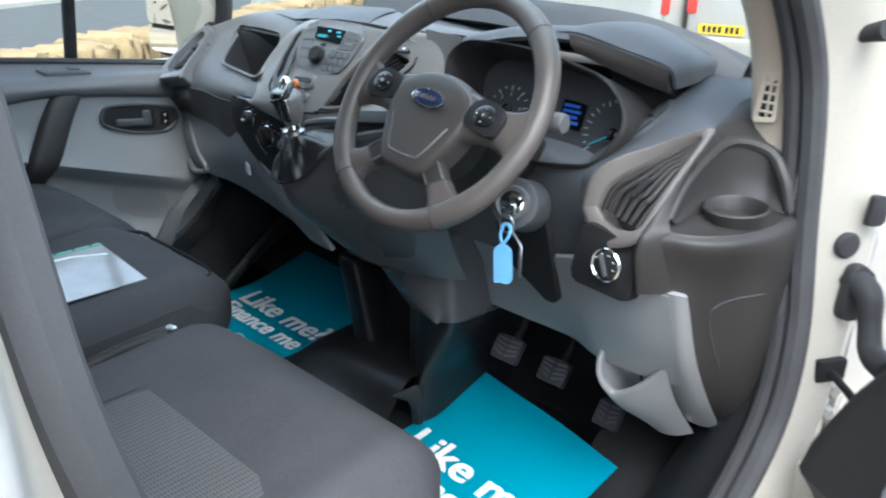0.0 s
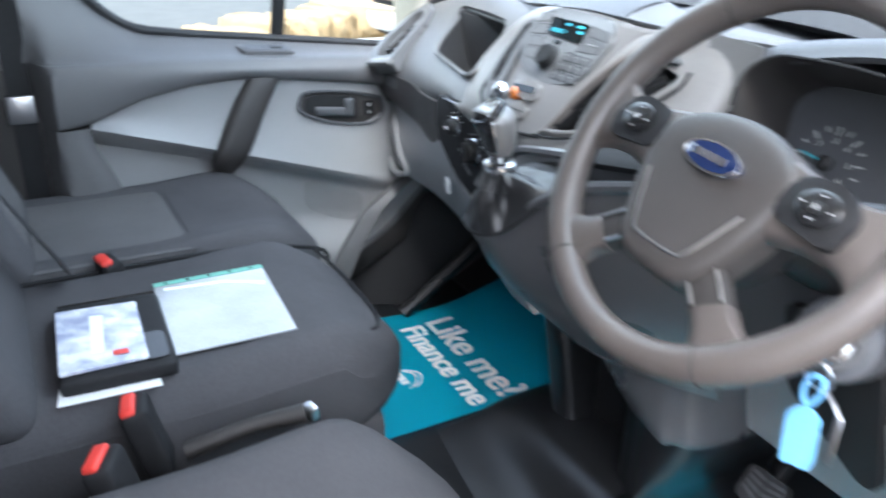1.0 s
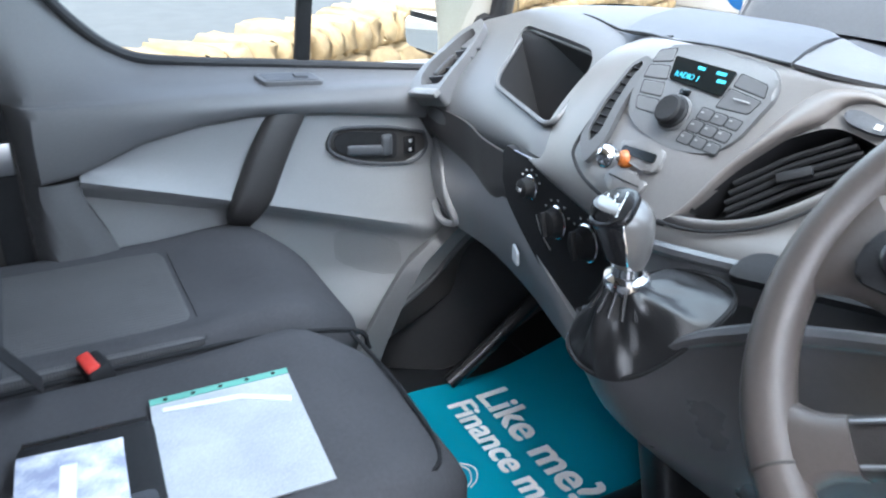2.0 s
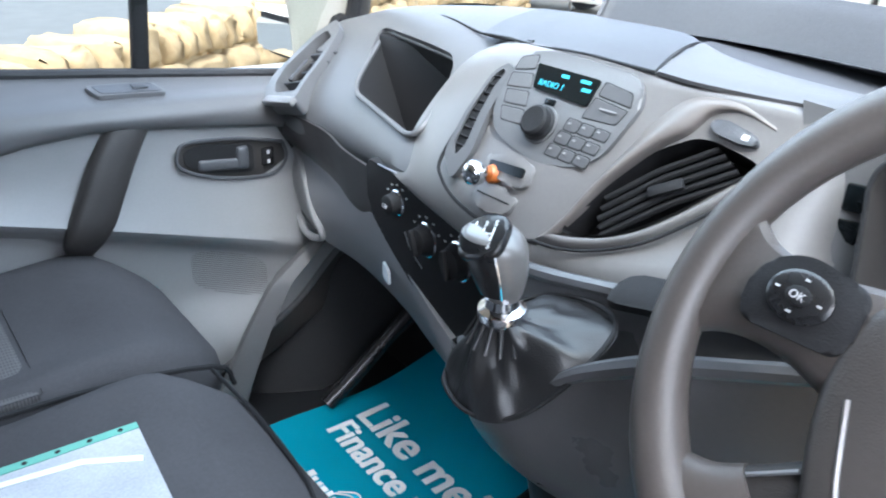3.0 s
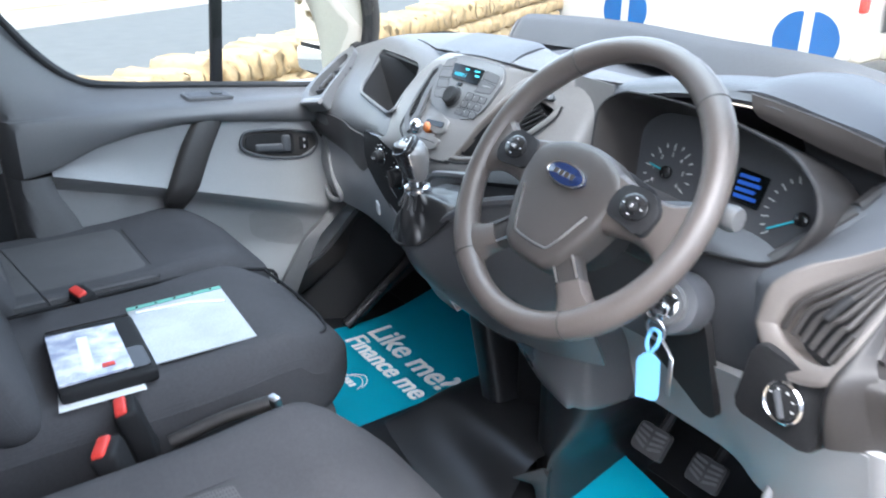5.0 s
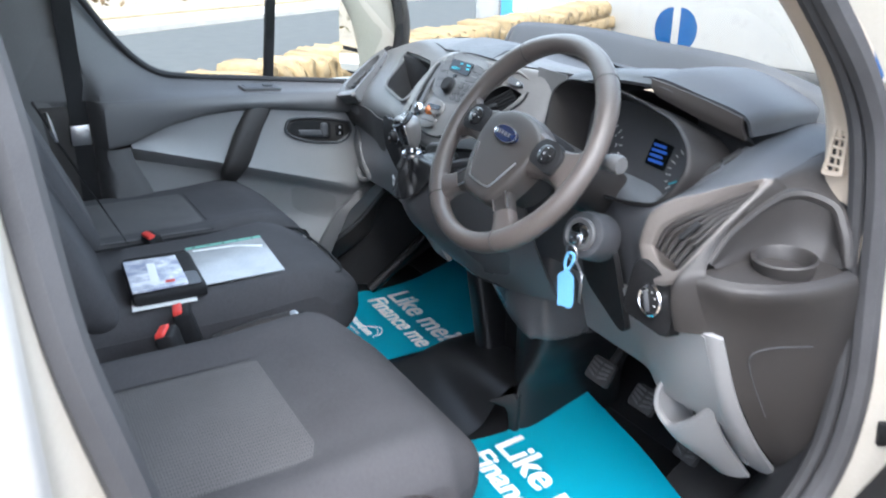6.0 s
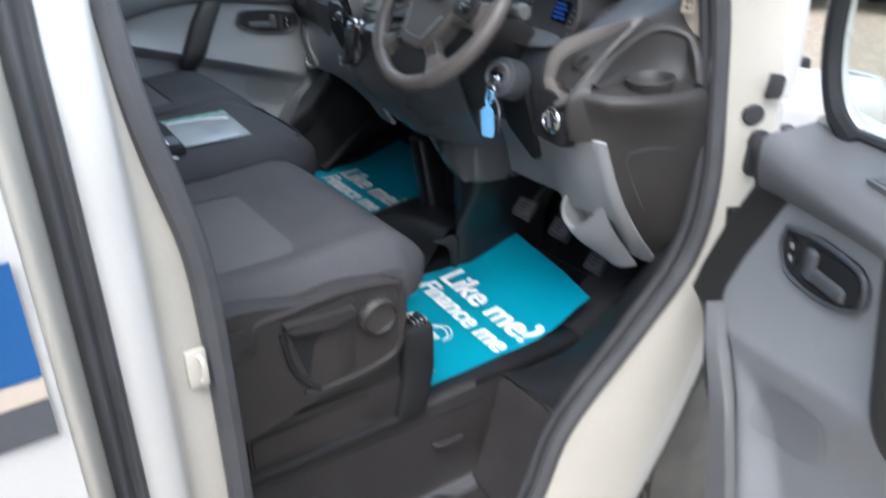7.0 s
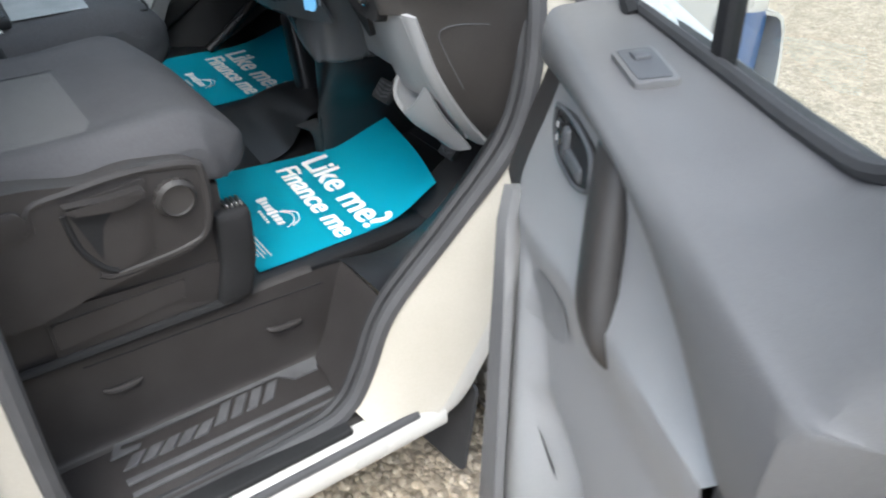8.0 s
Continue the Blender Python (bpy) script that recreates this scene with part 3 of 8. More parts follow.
# doorway outline in the side plane, (y, z), from the rear post round the bottom to the front post
DOOR_IN = [(-0.235, 1.90), (-0.188, 1.54), (-0.179, 1.44), (-0.170, 1.34), (-0.152, 1.25), (-0.136, 1.17), (-0.130, 1.08), (-0.128, 0.90), (-0.126, 0.48), (-0.08, 0.372), (0.30, 0.372), (0.395, 0.40), (0.44, 0.47),
           (0.50, 0.60), (0.64, 0.755), (0.755, 0.89), (0.80, 1.02), (0.812, 1.18), (0.80, 1.34), (0.765, 1.44), (0.66, 1.56), (0.40, 1.80), (0.30, 1.90)]


def swell(y, z):                                  # the front post swells outwards at knee height
    return 0.028 * smooth(1.2, 0.95, z) * smooth(0.50, 0.75, y)


seal = [(0.895 - 0.10 * max(0, z - 1.2) + swell(y, z), y, z) for y, z in DOOR_IN]
part("door_seal", tube(seal, 0.017, 8, smooth=5), M_SEAL, van, "dark grey rubber door seal")
part("seal_lip", tube([(x - 0.024, y + (0.004 if y < 0 else -0.012), z + 0.004) for x, y, z in seal], 0.011, 8, smooth=5), M_RUBBER, van, "black inner seal lip")


def skin(name, inner, outer, mat, label="", thick=0.0, nv=4):
    secs = [[i, ((Vector(i) + Vector(o)) / 2 + Vector((0.006, 0, 0)))[:], o] for i, o in zip(inner, outer)]
    return part(name, loft(secs, nv, 4, thick=thick), mat, van, label)


# front post: painted jamb from the seal out to the door shut line
FRONT = [(0.40, 0.395), (0.445, 0.47), (0.505, 0.60), (0.645, 0.755), (0.765, 0.89), (0.812, 1.02), (0.824, 1.18), (0.815, 1.34), (0.78, 1.45), (0.67, 1.57), (0.41, 1.81)]
OUT = [(0.45, 0.315), (0.555, 0.33), (0.625, 0.42), (0.715, 0.58), (0.80, 0.80), (0.86, 1.0), (0.89, 1.18), (0.885, 1.36), (0.85, 1.48), (0.73, 1.61), (0.46, 1.86)]
inner = [(0.905 - 0.10 * max(0, z - 1.2) + swell(y, z), y, z) for y, z in FRONT]
outer = [(0.965 - 0.12 * max(0, z - 1.2), y, z) for y, z in OUT]
skin("front_post", inner, outer, M_CREAM, "dusty white painted front door post")
# return flange beyond the shut line towards the wheel arch
arch = [(0.955, y + 0.07 - 0.02 * k / 10, z - 0.01) for k, (y, z) in enumerate(OUT)]
part("post_return", loft([[o, ((Vector(o) + Vector(a)) / 2 + Vector((0.004, 0, 0)))[:], a] for o, a in zip(outer, arch)], 4, 3), M_WHITE, van)
# hinges, bolts and check strap on the post
part("hinge", join(box(0.05, 0.05, 0.075, 0.008, 2, at=(0.965, 0.81, 0.80)), moved(turned([(0.011, -0.05), (0.011, 0.05)], 12), Matrix.Translation((0.985, 0.80, 0.80)))), M_CREAM, van, "painted door hinge")
JM = plane((0.943, 0.853, 1.160), (0.55, 0.83, 0), (0, 0, 1))
part("plug", moved(turned([(0.019, -0.004), (0.0195, 0.002), (0.016, 0.005), (0.004, 0.0055)], 20), JM), M_RUBBER, van, "round black rubber plug")
part("cable_boot", join(moved(slab(rounded([(-0.024, -0.042), (0.020, -0.042), (0.026, 0.020), (0.010, 0.042), (-0.018, 0.042)], 0.016, 5), 0.016, 0.005, 2), plane((0.958, 0.862, 1.094), (0.55, 0.83, 0), (0, 0, 1))), tube([(0.955, 0.862, 1.115), (0.985, 0.845, 1.10), (0.998, 0.835, 1.06), (1.012, 0.815, 1.03), (1.045, 0.775, 1.03)], [0.020, 0.019, 0.016, 0.017, 0.018], 12, smooth=6)), M_RUBBER, van, "black rubber cable boot")
part("door_check", join(moved(box(0.048, 0.036, 0.016, 0.004, 2), plane((0.960, 0.838, 0.974), (0.55, 0.83, 0), (0, 0, 1))), tube([(0.955, 0.842, 0.974), (1.0, 0.80, 0.968), (1.05, 0.745, 0.962)], 0.006, 8)), M_BLACKM, van, "black door check strap")
for py, pz in ((0.868, 0.930), (0.862, 0.895), (0.842, 0.845)):
    part("jamb_bolt", moved(turned([(0.012, -0.004), (0.012, 0.004), (0.009, 0.007), (0.003, 0.0075)], 6), plane((0.966, py - 0.008, pz), (0.55, 0.83, 0), (0, 0, 1))), M_CREAM, van, "painted hinge bolt")
part("jamb_clip", moved(slab(rounded([(-0.014, -0.022), (0.014, -0.022), (0.016, 0.018), (-0.010, 0.022)], 0.006, 4), 0.010, 0.003, 2), plane((0.962, 0.868, 1.215), (0.55, 0.83, 0), (0, 0, 1))), M_RUBBER, van, "black rubber stop")
part("wire_loom", tube([(0.862, 0.838, 1.425), (0.885, 0.832, 1.437), (0.915, 0.828, 1.447), (0.945, 0.812, 1.455)], [0.012, 0.009, 0.011, 0.014], 10, smooth=5), M_RUBBER, van, "dark wire grommet")

# rear post, as level sections from the seal to the side panel
B_LEVELS = [(0.36, 0.03, 0.012), (0.60, 0.015, 0.004), (0.90, 0.005, 0.0), (1.12, 0.0, 0.0), (1.21, -0.01, -0.003), (1.30, -0.024, -0.006), (1.40, -0.035, -0.014), (1.50, -0.048, -0.024), (1.75, -0.075, -0.055), (1.92, -0.10, -0.08)]


SEAL_Y = [(0.36, -0.126), (0.90, -0.128), (1.08, -0.130), (1.17, -0.136), (1.25, -0.152), (1.34, -0.170), (1.44, -0.179), (1.54, -0.188), (1.92, -0.237)]
jamb = []
for z, dy, dx in B_LEVELS:
    ys = line(SEAL_Y, z) - 0.006
    ye = min(-0.197, ys - 0.012)
    jamb.append([(0.888 + dx, ys, z), (0.893 + dx, ys + (ye - ys) * 0.3, z), (0.902 + dx, ys + (ye - ys) * 0.8, z), (0.914 + dx, ye, z)])
part("latch_jamb", loft(jamb, 4, 4), M_CREAM, van, "painted latch jamb")


def post(name, pts, mat, label=""):
    secs = [[(x + dx, y + 0.10 * max(0, 1.0 - z) * -0.08 - 0.10 * max(0, z - 1.54), z) for x, y in pts] for z, dy, dx in B_LEVELS]
    return part(name, loft(secs, 4, 4), mat, van, label)


post("rear_post", [(0.914, -0.196), (0.927, -0.204), (0.934, -0.222), (0.933, -0.248)], M_WHITE, "white painted rear door post")
post("gap_seal", [(0.933, -0.247), (0.947, -0.254), (0.936, -0.262), (0.948, -0.272), (0.935, -0.284)], M_SEAL, "grooved dark rubber gap seal")
post("panel_edge", [(0.935, -0.283), (0.958, -0.290), (0.985, -0.302), (0.99, -0.32)], M_CREAM, "rolled panel edge")
part("striker", join(tube([(0.90, -0.155, 0.992), (0.916, -0.153, 0.992), (0.916, -0.153, 1.024), (0.90, -0.155, 1.024)], 0.004, 8, smooth=4), box(0.008, 0.026, 0.055, 0.003, 2, at=(0.902, -0.158, 1.008))), M_CREAM, van, "painted door striker")
# inner rear post trim, dark
secs = [[(0.885 + dx, line(SEAL_Y, z) - 0.008, z), (0.868 + dx, line(SEAL_Y, z) - 0.002, z), (0.83 + dx, line(SEAL_Y, z) - 0.035, z), (0.80 + dx, line(SEAL_Y, z) - 0.13, z)] for z, dy, dx in B_LEVELS]
part("rear_post_trim", loft(secs, 4, 4), M_DOORDARK, van, "dark grey post trim")

# side panel behind the doorway, with livery bands laid on
secs = [[(0.99 + dx * 1.0 + 0.004, y, z) for z, dy, dx in B_LEVELS] for y in (-0.315, -1.3, -2.4, -3.4)]
part("side_panel", loft(secs, 4, 4, thick=0.01), M_WHITE, van, "white side panel")


def band(name, y0, y1, z0, z1, mat, x=1.000, label=""):
    return part(name, slab([(y0, z0), (y1, z0), (y1, z1), (y0, z1)], 0.003), mat, van, label, m=plane((x, 0, 0), (0, 1, 0), (0, 0, 1)))


band("blue_band", -3.3, -0.325, 1.125, 1.248, M_BLUE, 0.9975, "blue livery band")
band("sand_band", -3.3, -0.325, 1.10, 1.122, M_BEIGE, 0.9985, "sand-coloured livery line")
band("grey_band", -3.3, -0.325, 1.055, 1.098, M_DARK, 0.9985, "grey livery line")

# sill, front wing, bonnet, roof, far side
part("sill", loft([[(0.90, y, 0.372), (0.935, y, 0.366), (0.962, y, 0.345), (0.968, y, 0.30), (0.93, y, 0.262)] for y in (-0.32, 0.0, 0.30, 0.50, 0.585)], 4, 4), M_WHITE, van, "white painted sill")
part("sill_seal", tube([(0.955, y, 0.353) for y in (-0.3, 0.0, 0.3, 0.52)], 0.009, 8), M_SEAL, van, "grey sill seal strip")
part("rear_sill", loft([[(0.99, y, 0.37), (0.985, y, 0.30), (0.93, y, 0.262)] for y in (-0.31, -1.5, -3.4)], 2, 2), M_WHITE, van)
WING = [(0.90, 1.0), (1.05, 1.0), (1.25, 0.99), (1.45, 0.95), (1.62, 0.86), (1.72, 0.66)]
secs = []
for y, k in WING:
    zt = 1.22 - 0.22 * (y - 0.9)
    d = math.hypot((y - 1.06) / 0.40, 0)
    zb = 0.345 + 0.40 * math.sqrt(max(0.0, 1 - ((y - 1.06) / 0.42) ** 2)) if abs(y - 1.06) < 0.42 else 0.32
    secs.append([(0.965 * k, y, zb + (zt - zb) * t) if t < 0.95 else (0.90 * k, y, zt + 0.02) for t in (0, 0.25, 0.5, 0.75, 0.93, 1.0)])
part("front_wing", loft(secs, 5, 3, thick=0.008), M_WHITE, van, "white front wing")
bl = [[(0.969 * k + 0.004, y, (1.22 - 0.22 * (y - 0.9)) - 0.34 + 0.25 * t) for t in (0, 0.33, 0.66, 1.0)] for y, k in WING[2:]]
part("wing_band", loft(bl, 5, 3, thick=0.002), M_BLUE, van, "blue livery band on the front wing")
part("bonnet", loft([[(x, 0.98, 1.30 - 0.12 * x * x), (x, 1.25, 1.20 - 0.12 * x * x), (x, 1.5, 1.10 - 0.12 * x * x), (x, 1.70 - 0.1 * x * x, 0.93), (x, 1.76 - 0.12 * x * x, 0.6), (x, 1.74 - 0.12 * x * x, 0.3)] for x in (-0.90, -0.45, 0, 0.45, 0.90)], 5, 4, thick=0.01), M_WHITE, van, "white sloping bonnet and nose")
part("roof", loft([[(x, y, 1.97 - 0.05 * (x / 0.8) ** 2 + 0.0 * y) for x in (-0.85, -0.45, 0, 0.45, 0.85)] for y in (0.34, -0.2, -1.5, -3.4)], 3, 4, thick=0.03), M_WHITE, van, "white roof")
part("far_side_panel", loft([[(-1.01, y, z) for z in (0.28, 0.8, 1.3, 1.9)] for y in (0.0, -1.2, -2.4, -3.4)], 2, 2, thick=0.01), M_WHITE, van)
part("rear_doors", box(1.98, 0.04, 1.66, 0.02, at=(-0.01, -3.42, 1.12)), M_WHITE, van)
part("bulkhead", box(1.86, 0.03, 1.40, 0.005, at=(-0.03, -0.52, 1.26)), M_DARK2, van, "dark bulkhead behind the seats")
part("headlining", box(1.62, 1.1, 0.012, 0.003, at=(-0.03, -0.12, 1.90)), M_BEIGE, van, "beige roof lining")

# front wheel with tread, mud flap
wheel = part("wheel", moved(turned([(0.20, -0.10), (0.30, -0.105), (0.325, -0.09), (0.335, -0.05), (0.335, 0.05), (0.325, 0.09), (0.30, 0.105), (0.20, 0.10)], 40), plane((0.845, 1.06, 0.335), (0, 1, 0), (0, 0, 1))), M_TYRE, van, "dusty black front tyre")
blocks = []
for k in range(36):
    a = 2 * math.pi * k / 36
    for j, w in enumerate((-0.068, -0.023, 0.023, 0.068)):
        b = box(0.040, 0.034, 0.012, 0.002, 1)
        b.transform(Matrix.Rotation(a + 0.05 * (j % 2), 4, "Z") @ Matrix.Translation((0.338, 0, w)) @ Matrix.Rotation(math.pi / 2, 4, "Y") @ Matrix.Rotation(0.25, 4, "Z"))
        blocks.append(b)
part("tread", moved(join(*blocks), plane((0.845, 1.06, 0.335), (0, 1, 0), (0, 0, 1))), M_TYRE, wheel)
part("rim", moved(turned([(0.2, -0.02), (0.19, 0.03), (0.07, 0.06)], 24), plane((0.90, 1.06, 0.335), (0, 1, 0), (0, 0, 1))), M_SATIN, wheel)
part("arch_liner", loft([[(x, 1.06 + 0.40 * math.cos(a), 0.36 + 0.40 * math.sin(a)) for a in (-0.3, 0.3, 0.9, 1.57, 2.2, 2.65)] for x in (0.60, 0.80, 0.95)], 3, 4, thick=0.006), M_BLACKM, van, "black wheel arch liner")
part("mud_flap", slab(rounded([(-0.11, 0.08), (0.11, 0.08), (0.115, 0.34), (-0.10, 0.36)], 0.02), 0.008), M_RUBBER, van, "black rubber mud flap", m=plane((0.845, 0.635, 0), (1, 0.1, 0), (0, 0.1, 1)))

# windscreen, pillars beside it
WS = [[(-0.86, 1.02, 1.30), (-0.82, 0.72, 1.60), (-0.76, 0.38, 1.92)], [(-0.45, 1.16, 1.335), (-0.43, 0.84, 1.62), (-0.40, 0.44, 1.94)], [(0, 1.21, 1.345), (0, 0.88, 1.63), (0, 0.46, 1.945)], [(0.45, 1.16, 1.335), (0.43, 0.84, 1.62), (0.40, 0.44, 1.94)], [(0.84, 0.98, 1.31), (0.80, 0.72, 1.60), (0.74, 0.38, 1.92)]]
ws = part("windscreen", loft(WS, 5, 5), M_GLASS, van, "clear curved windscreen")
ws.visible_shadow = False
part("screen_frame", tube([Vector(c[0]) + Vector((0, 0.012, -0.01)) for c in WS], 0.012, 8, smooth=5), M_BLACKM, van, "black screen edge")
part("wiper", tube([(-0.55, 1.13, 1.35), (-0.2, 1.16, 1.37), (0.15, 1.12, 1.395)], 0.007, 8, smooth=4), M_BLACKM, van)
# trim over the posts inside, and their air grilles
for sx, nm in ((1, "near"), (-1, "far")):
    ox = -0.03 if sx < 0 else 0.0
    near = [[(sx * (0.878 - k * 0.55) + ox, 0.802 - f, z - 0.012), (sx * (0.856 - k * 0.6) + ox, 0.800 - f, z), (sx * (0.802 - k * 0.6) + ox, 0.816 - f, z + 0.008), (sx * (0.792 - k * 0.6) + ox, 0.93 - f, z + 0.05)] for z, f, k in ((1.22, 0.0, 0.0), (1.32, -0.002, 0.01), (1.42, 0.015, 0.03), (1.52, 0.09, 0.05), (1.66, 0.24, 0.08), (1.86, 0.42, 0.13))]
    far = [[(-0.915 + k * 0.55, 0.88 - f, z - 0.012), (-0.892 + k * 0.6, 0.865 - f, z), (-0.878 + k * 0.6, 0.90 - f, z + 0.02), (-0.872 + k * 0.6, 0.99 - f, z + 0.05)] for z, f, k in ((1.22, 0.0, 0.0), (1.32, 0.01, 0.01), (1.42, 0.04, 0.03), (1.52, 0.11, 0.05), (1.66, 0.26, 0.08), (1.86, 0.44, 0.13))]
    secs = near if sx > 0 else far
    part("screen_pillar_trim", loft(secs, 5, 4, thick=0.004), M_BEIGE if sx > 0 else M_CREAM, van, "beige windscreen pillar trim")

# cab floor, footwell front, step well
cab = thing("cab_floor", "black rubber cab floor with a step well at the door", "floor", kind="structure")
part("floor_mat", box(1.53, 1.42, 0.03, 0.006, at=(-0.085, 0.28, 0.582)), M_FLOOR, cab, "black ribbed rubber floor")
part("toe_board", loft([[(x, 0.96, 0.590), (x, 1.05, 0.63), (x, 1.12, 0.74), (x, 1.14, 0.95), (x, 1.14, 1.18)] for x in (-0.84, -0.3, 0.2, 0.86)], 3, 5, thick=0.01), M_FLOOR, cab, "black sloping toe board")
part("far_kick_panel", box(0.05, 0.98, 0.62, 0.01, at=(-0.835, 0.72, 0.88)), M_BLACKM, cab, "black footwell side")
part("far_sill_cover", loft([[(-0.82, y, 0.70), (-0.785, y, 0.69), (-0.77, y, 0.64), (-0.765, y, 0.596)] for y in (-0.2, 0.3, 0.62, 0.80)], 3, 4), M_BLACKM, cab)
part("wheel_arch_cover", loft([[(-0.81, 0.60, 0.60), (-0.81, 0.70, 0.70), (-0.81, 0.80, 0.83), (-0.81, 0.92, 0.92), (-0.81, 1.10, 0.95)], [(-0.74, 0.635, 0.60), (-0.735, 0.72, 0.69), (-0.73, 0.82, 0.81), (-0.73, 0.93, 0.90), (-0.73, 1.10, 0.93)], [(-0.70, 0.68, 0.60), (-0.685, 0.77, 0.66), (-0.68, 0.86, 0.76), (-0.68, 0.95, 0.84), (-0.68, 1.10, 0.86)], [(-0.66, 0.76, 0.598), (-0.645, 0.84, 0.62), (-0.64, 0.92, 0.66), (-0.64, 1.0, 0.70), (-0.64, 1.10, 0.72)]], 5, 5), M_BLACKM, cab, "glossy black wheel arch cover")
part("arch_rib", tube([(-0.60, 0.74, 0.606), (-0.60, 0.82, 0.66), (-0.60, 0.95, 0.76), (-0.60, 1.08, 0.86)], 0.018, 10, smooth=5), M_BLACK, cab)
part("near_kick_panel", box(0.06, 0.32, 0.62, 0.01, at=(0.84, 0.98, 0.90)), M_BLACKM, cab)
part("step_riser", loft([[(0.672, y, 0.60), (0.688, y, 0.594), (0.690, y, 0.58), (0.694, y, 0.48), (0.70, y, 0.392), (0.715, y, 0.378)] for y in (-0.33, 0.0, 0.25, 0.44)], 4, 4), M_STEP, cab, "brown-black step riser")
part("step_end", loft([[(0.69, 0.512, 0.590), (0.70, 0.49, 0.545), (0.706, 0.455, 0.45), (0.712, 0.42, 0.378)], [(0.77, 0.513, 0.590), (0.78, 0.49, 0.545), (0.79, 0.455, 0.45), (0.79, 0.41, 0.378)], [(0.885, 0.508, 0.592), (0.885, 0.485, 0.545), (0.89, 0.435, 0.45), (0.90, 0.385, 0.378)]], 5, 4, thick=0.006), M_STEP, cab, "sloping front end of the step well")
part("riser_corner", loft([[(0.690, 0.44, z), (0.692, 0.47 + (z - 0.378) * 0.1, z), (0.696, 0.42 + (z - 0.378) * 0.42, z)] for z in (0.378, 0.45, 0.545, 0.592)], 4, 3), M_STEP, cab)
part("sill_carpet", loft([[(0.69, 0.505, 0.592), (0.72, 0.60, 0.60), (0.75, 0.70, 0.66), (0.79, 0.80, 0.80)], [(0.80, 0.51, 0.60), (0.80, 0.61, 0.65), (0.81, 0.70, 0.74), (0.83, 0.79, 0.86)], [(0.885, 0.512, 0.598), (0.885, 0.635, 0.745), (0.885, 0.745, 0.875), (0.89, 0.80, 1.0)]], 6, 5, thick=0.004), M_FLOOR, cab, "black rubber over the sill")
part("step_tread", box(0.225, 0.80, 0.012, 0.004, at=(0.805, 0.05, 0.370)), M_STEP, cab, "brown-black step tread")
part("sill_plate", box(0.045, 0.40, 0.016, 0.006, 3, at=(0.915, 0.18, 0.374)), M_BLACKM, cab, "black sill cover")
part("riser_catch", tube([(0.694, 0.325, 0.497), (0.700, 0.34, 0.492), (0.700, 0.385, 0.488), (0.694, 0.40, 0.487)], [0.004, 0.007, 0.007, 0.004], 8, smooth=4), M_STEP, cab, "moulded catch")
part("riser_catch", tube([(0.694, 0.0, 0.507), (0.700, 0.018, 0.504), (0.700, 0.055, 0.504), (0.694, 0.07, 0.505)], [0.004, 0.007, 0.007, 0.004], 8, smooth=4), M_STEP, cab, "moulded catch")
part("riser_line", tube([(0.6905, -0.02, 0.572), (0.691, 0.2, 0.566), (0.691, 0.46, 0.556)], 0.0018, 6), M_BLACKM, cab)
# tread grips: a long bracket, slanted bars, a rear bracket, an edge rib
TM = plane((0, 0, 0.3765), (0, 1, 0), (-1, 0, 0))     # tread local x = along the van, y = towards the seat


def grip(pts):
    return part("grip", moved(slab(pts, 0.005, 0.0015, 1), TM), M_TREAD, cab, "worn grey tread grip")


grip([(-0.03, -0.738), (0.022, -0.738), (0.030, -0.727), (-0.010, -0.727), (-0.004, -0.714), (0.325, -0.714), (0.350, -0.742), (0.405, -0.742), (0.425, -0.702), (-0.012, -0.702)])
for k in range(5):                                # five bars before the long bar, four behind it
    y = -0.018 + k * 0.034
    grip([(y, -0.777), (y + 0.026, -0.777), (y + 0.054, -0.747), (y + 0.028, -0.747)])
for k in range(4):
    y = 0.162 + k * 0.034
    grip([(y, -0.768), (y + 0.024, -0.768), (y + 0.057, -0.722), (y + 0.033, -0.722)])
grip([(-0.02, -0.815), (0.40, -0.815), (0.40, -0.800), (-0.02, -0.800)])
grip([(-0.02, -0.845), (0.40, -0.845), (0.40, -0.835), (-0.02, -0.835)])

# tunnel cover under the dash
part("tunnel_cover", loft([[(x0, 0.69 + d, z), (x0 + 0.05, 0.678 + d, z), ((x0 + x1) / 2 + 0.02, 0.674 + d, z), (x1 - 0.03, 0.685 + d, z), (x1, 0.73 + d, z), (x1 + 0.01, 0.95, z)] for z, x0, x1, d in ((0.866, 0.245, 0.345, 0.014), (0.880, 0.228, 0.352, 0.0), (0.95, 0.130, 0.345, 0.0), (1.02, 0.060, 0.352, 0.0), (1.10, 0.020, 0.36, 0.0))], 5, 5, thick=0.006), M_CONSOLE, cab, "dark cover below the gear console")
part("tunnel_column", loft([[(0.150, 0.86, z), (0.162, 0.765, z), (0.215, 0.728, z), (0.252, 0.706, z), (w - 0.022, 0.700, z), (w - 0.004, 0.735, z), (w, 0.82, z), (w + 0.004, 0.98, z)] for z, w in ((0.585, 0.272), (0.66, 0.276), (0.72, 0.284), (0.79, 0.318), (0.85, 0.342), (0.93, 0.346))], 5, 5, thick=0.006), M_TUNNEL, cab, "black moulded tunnel column")
part("tunnel_core", box(0.16, 0.18, 0.52, 0.02, 3, at=(0.07, 0.93, 0.86)), M_BLACKM, cab)
part("heater_duct", pillow((-0.105, 0.785, 0.62), (-0.035, 0.90, 0.86), 0.022, 6, lambda p: (p[0] + 0.30 * (0.80 - p[2]), p[1], p[2])), M_TUNNEL, cab, "black heater duct")
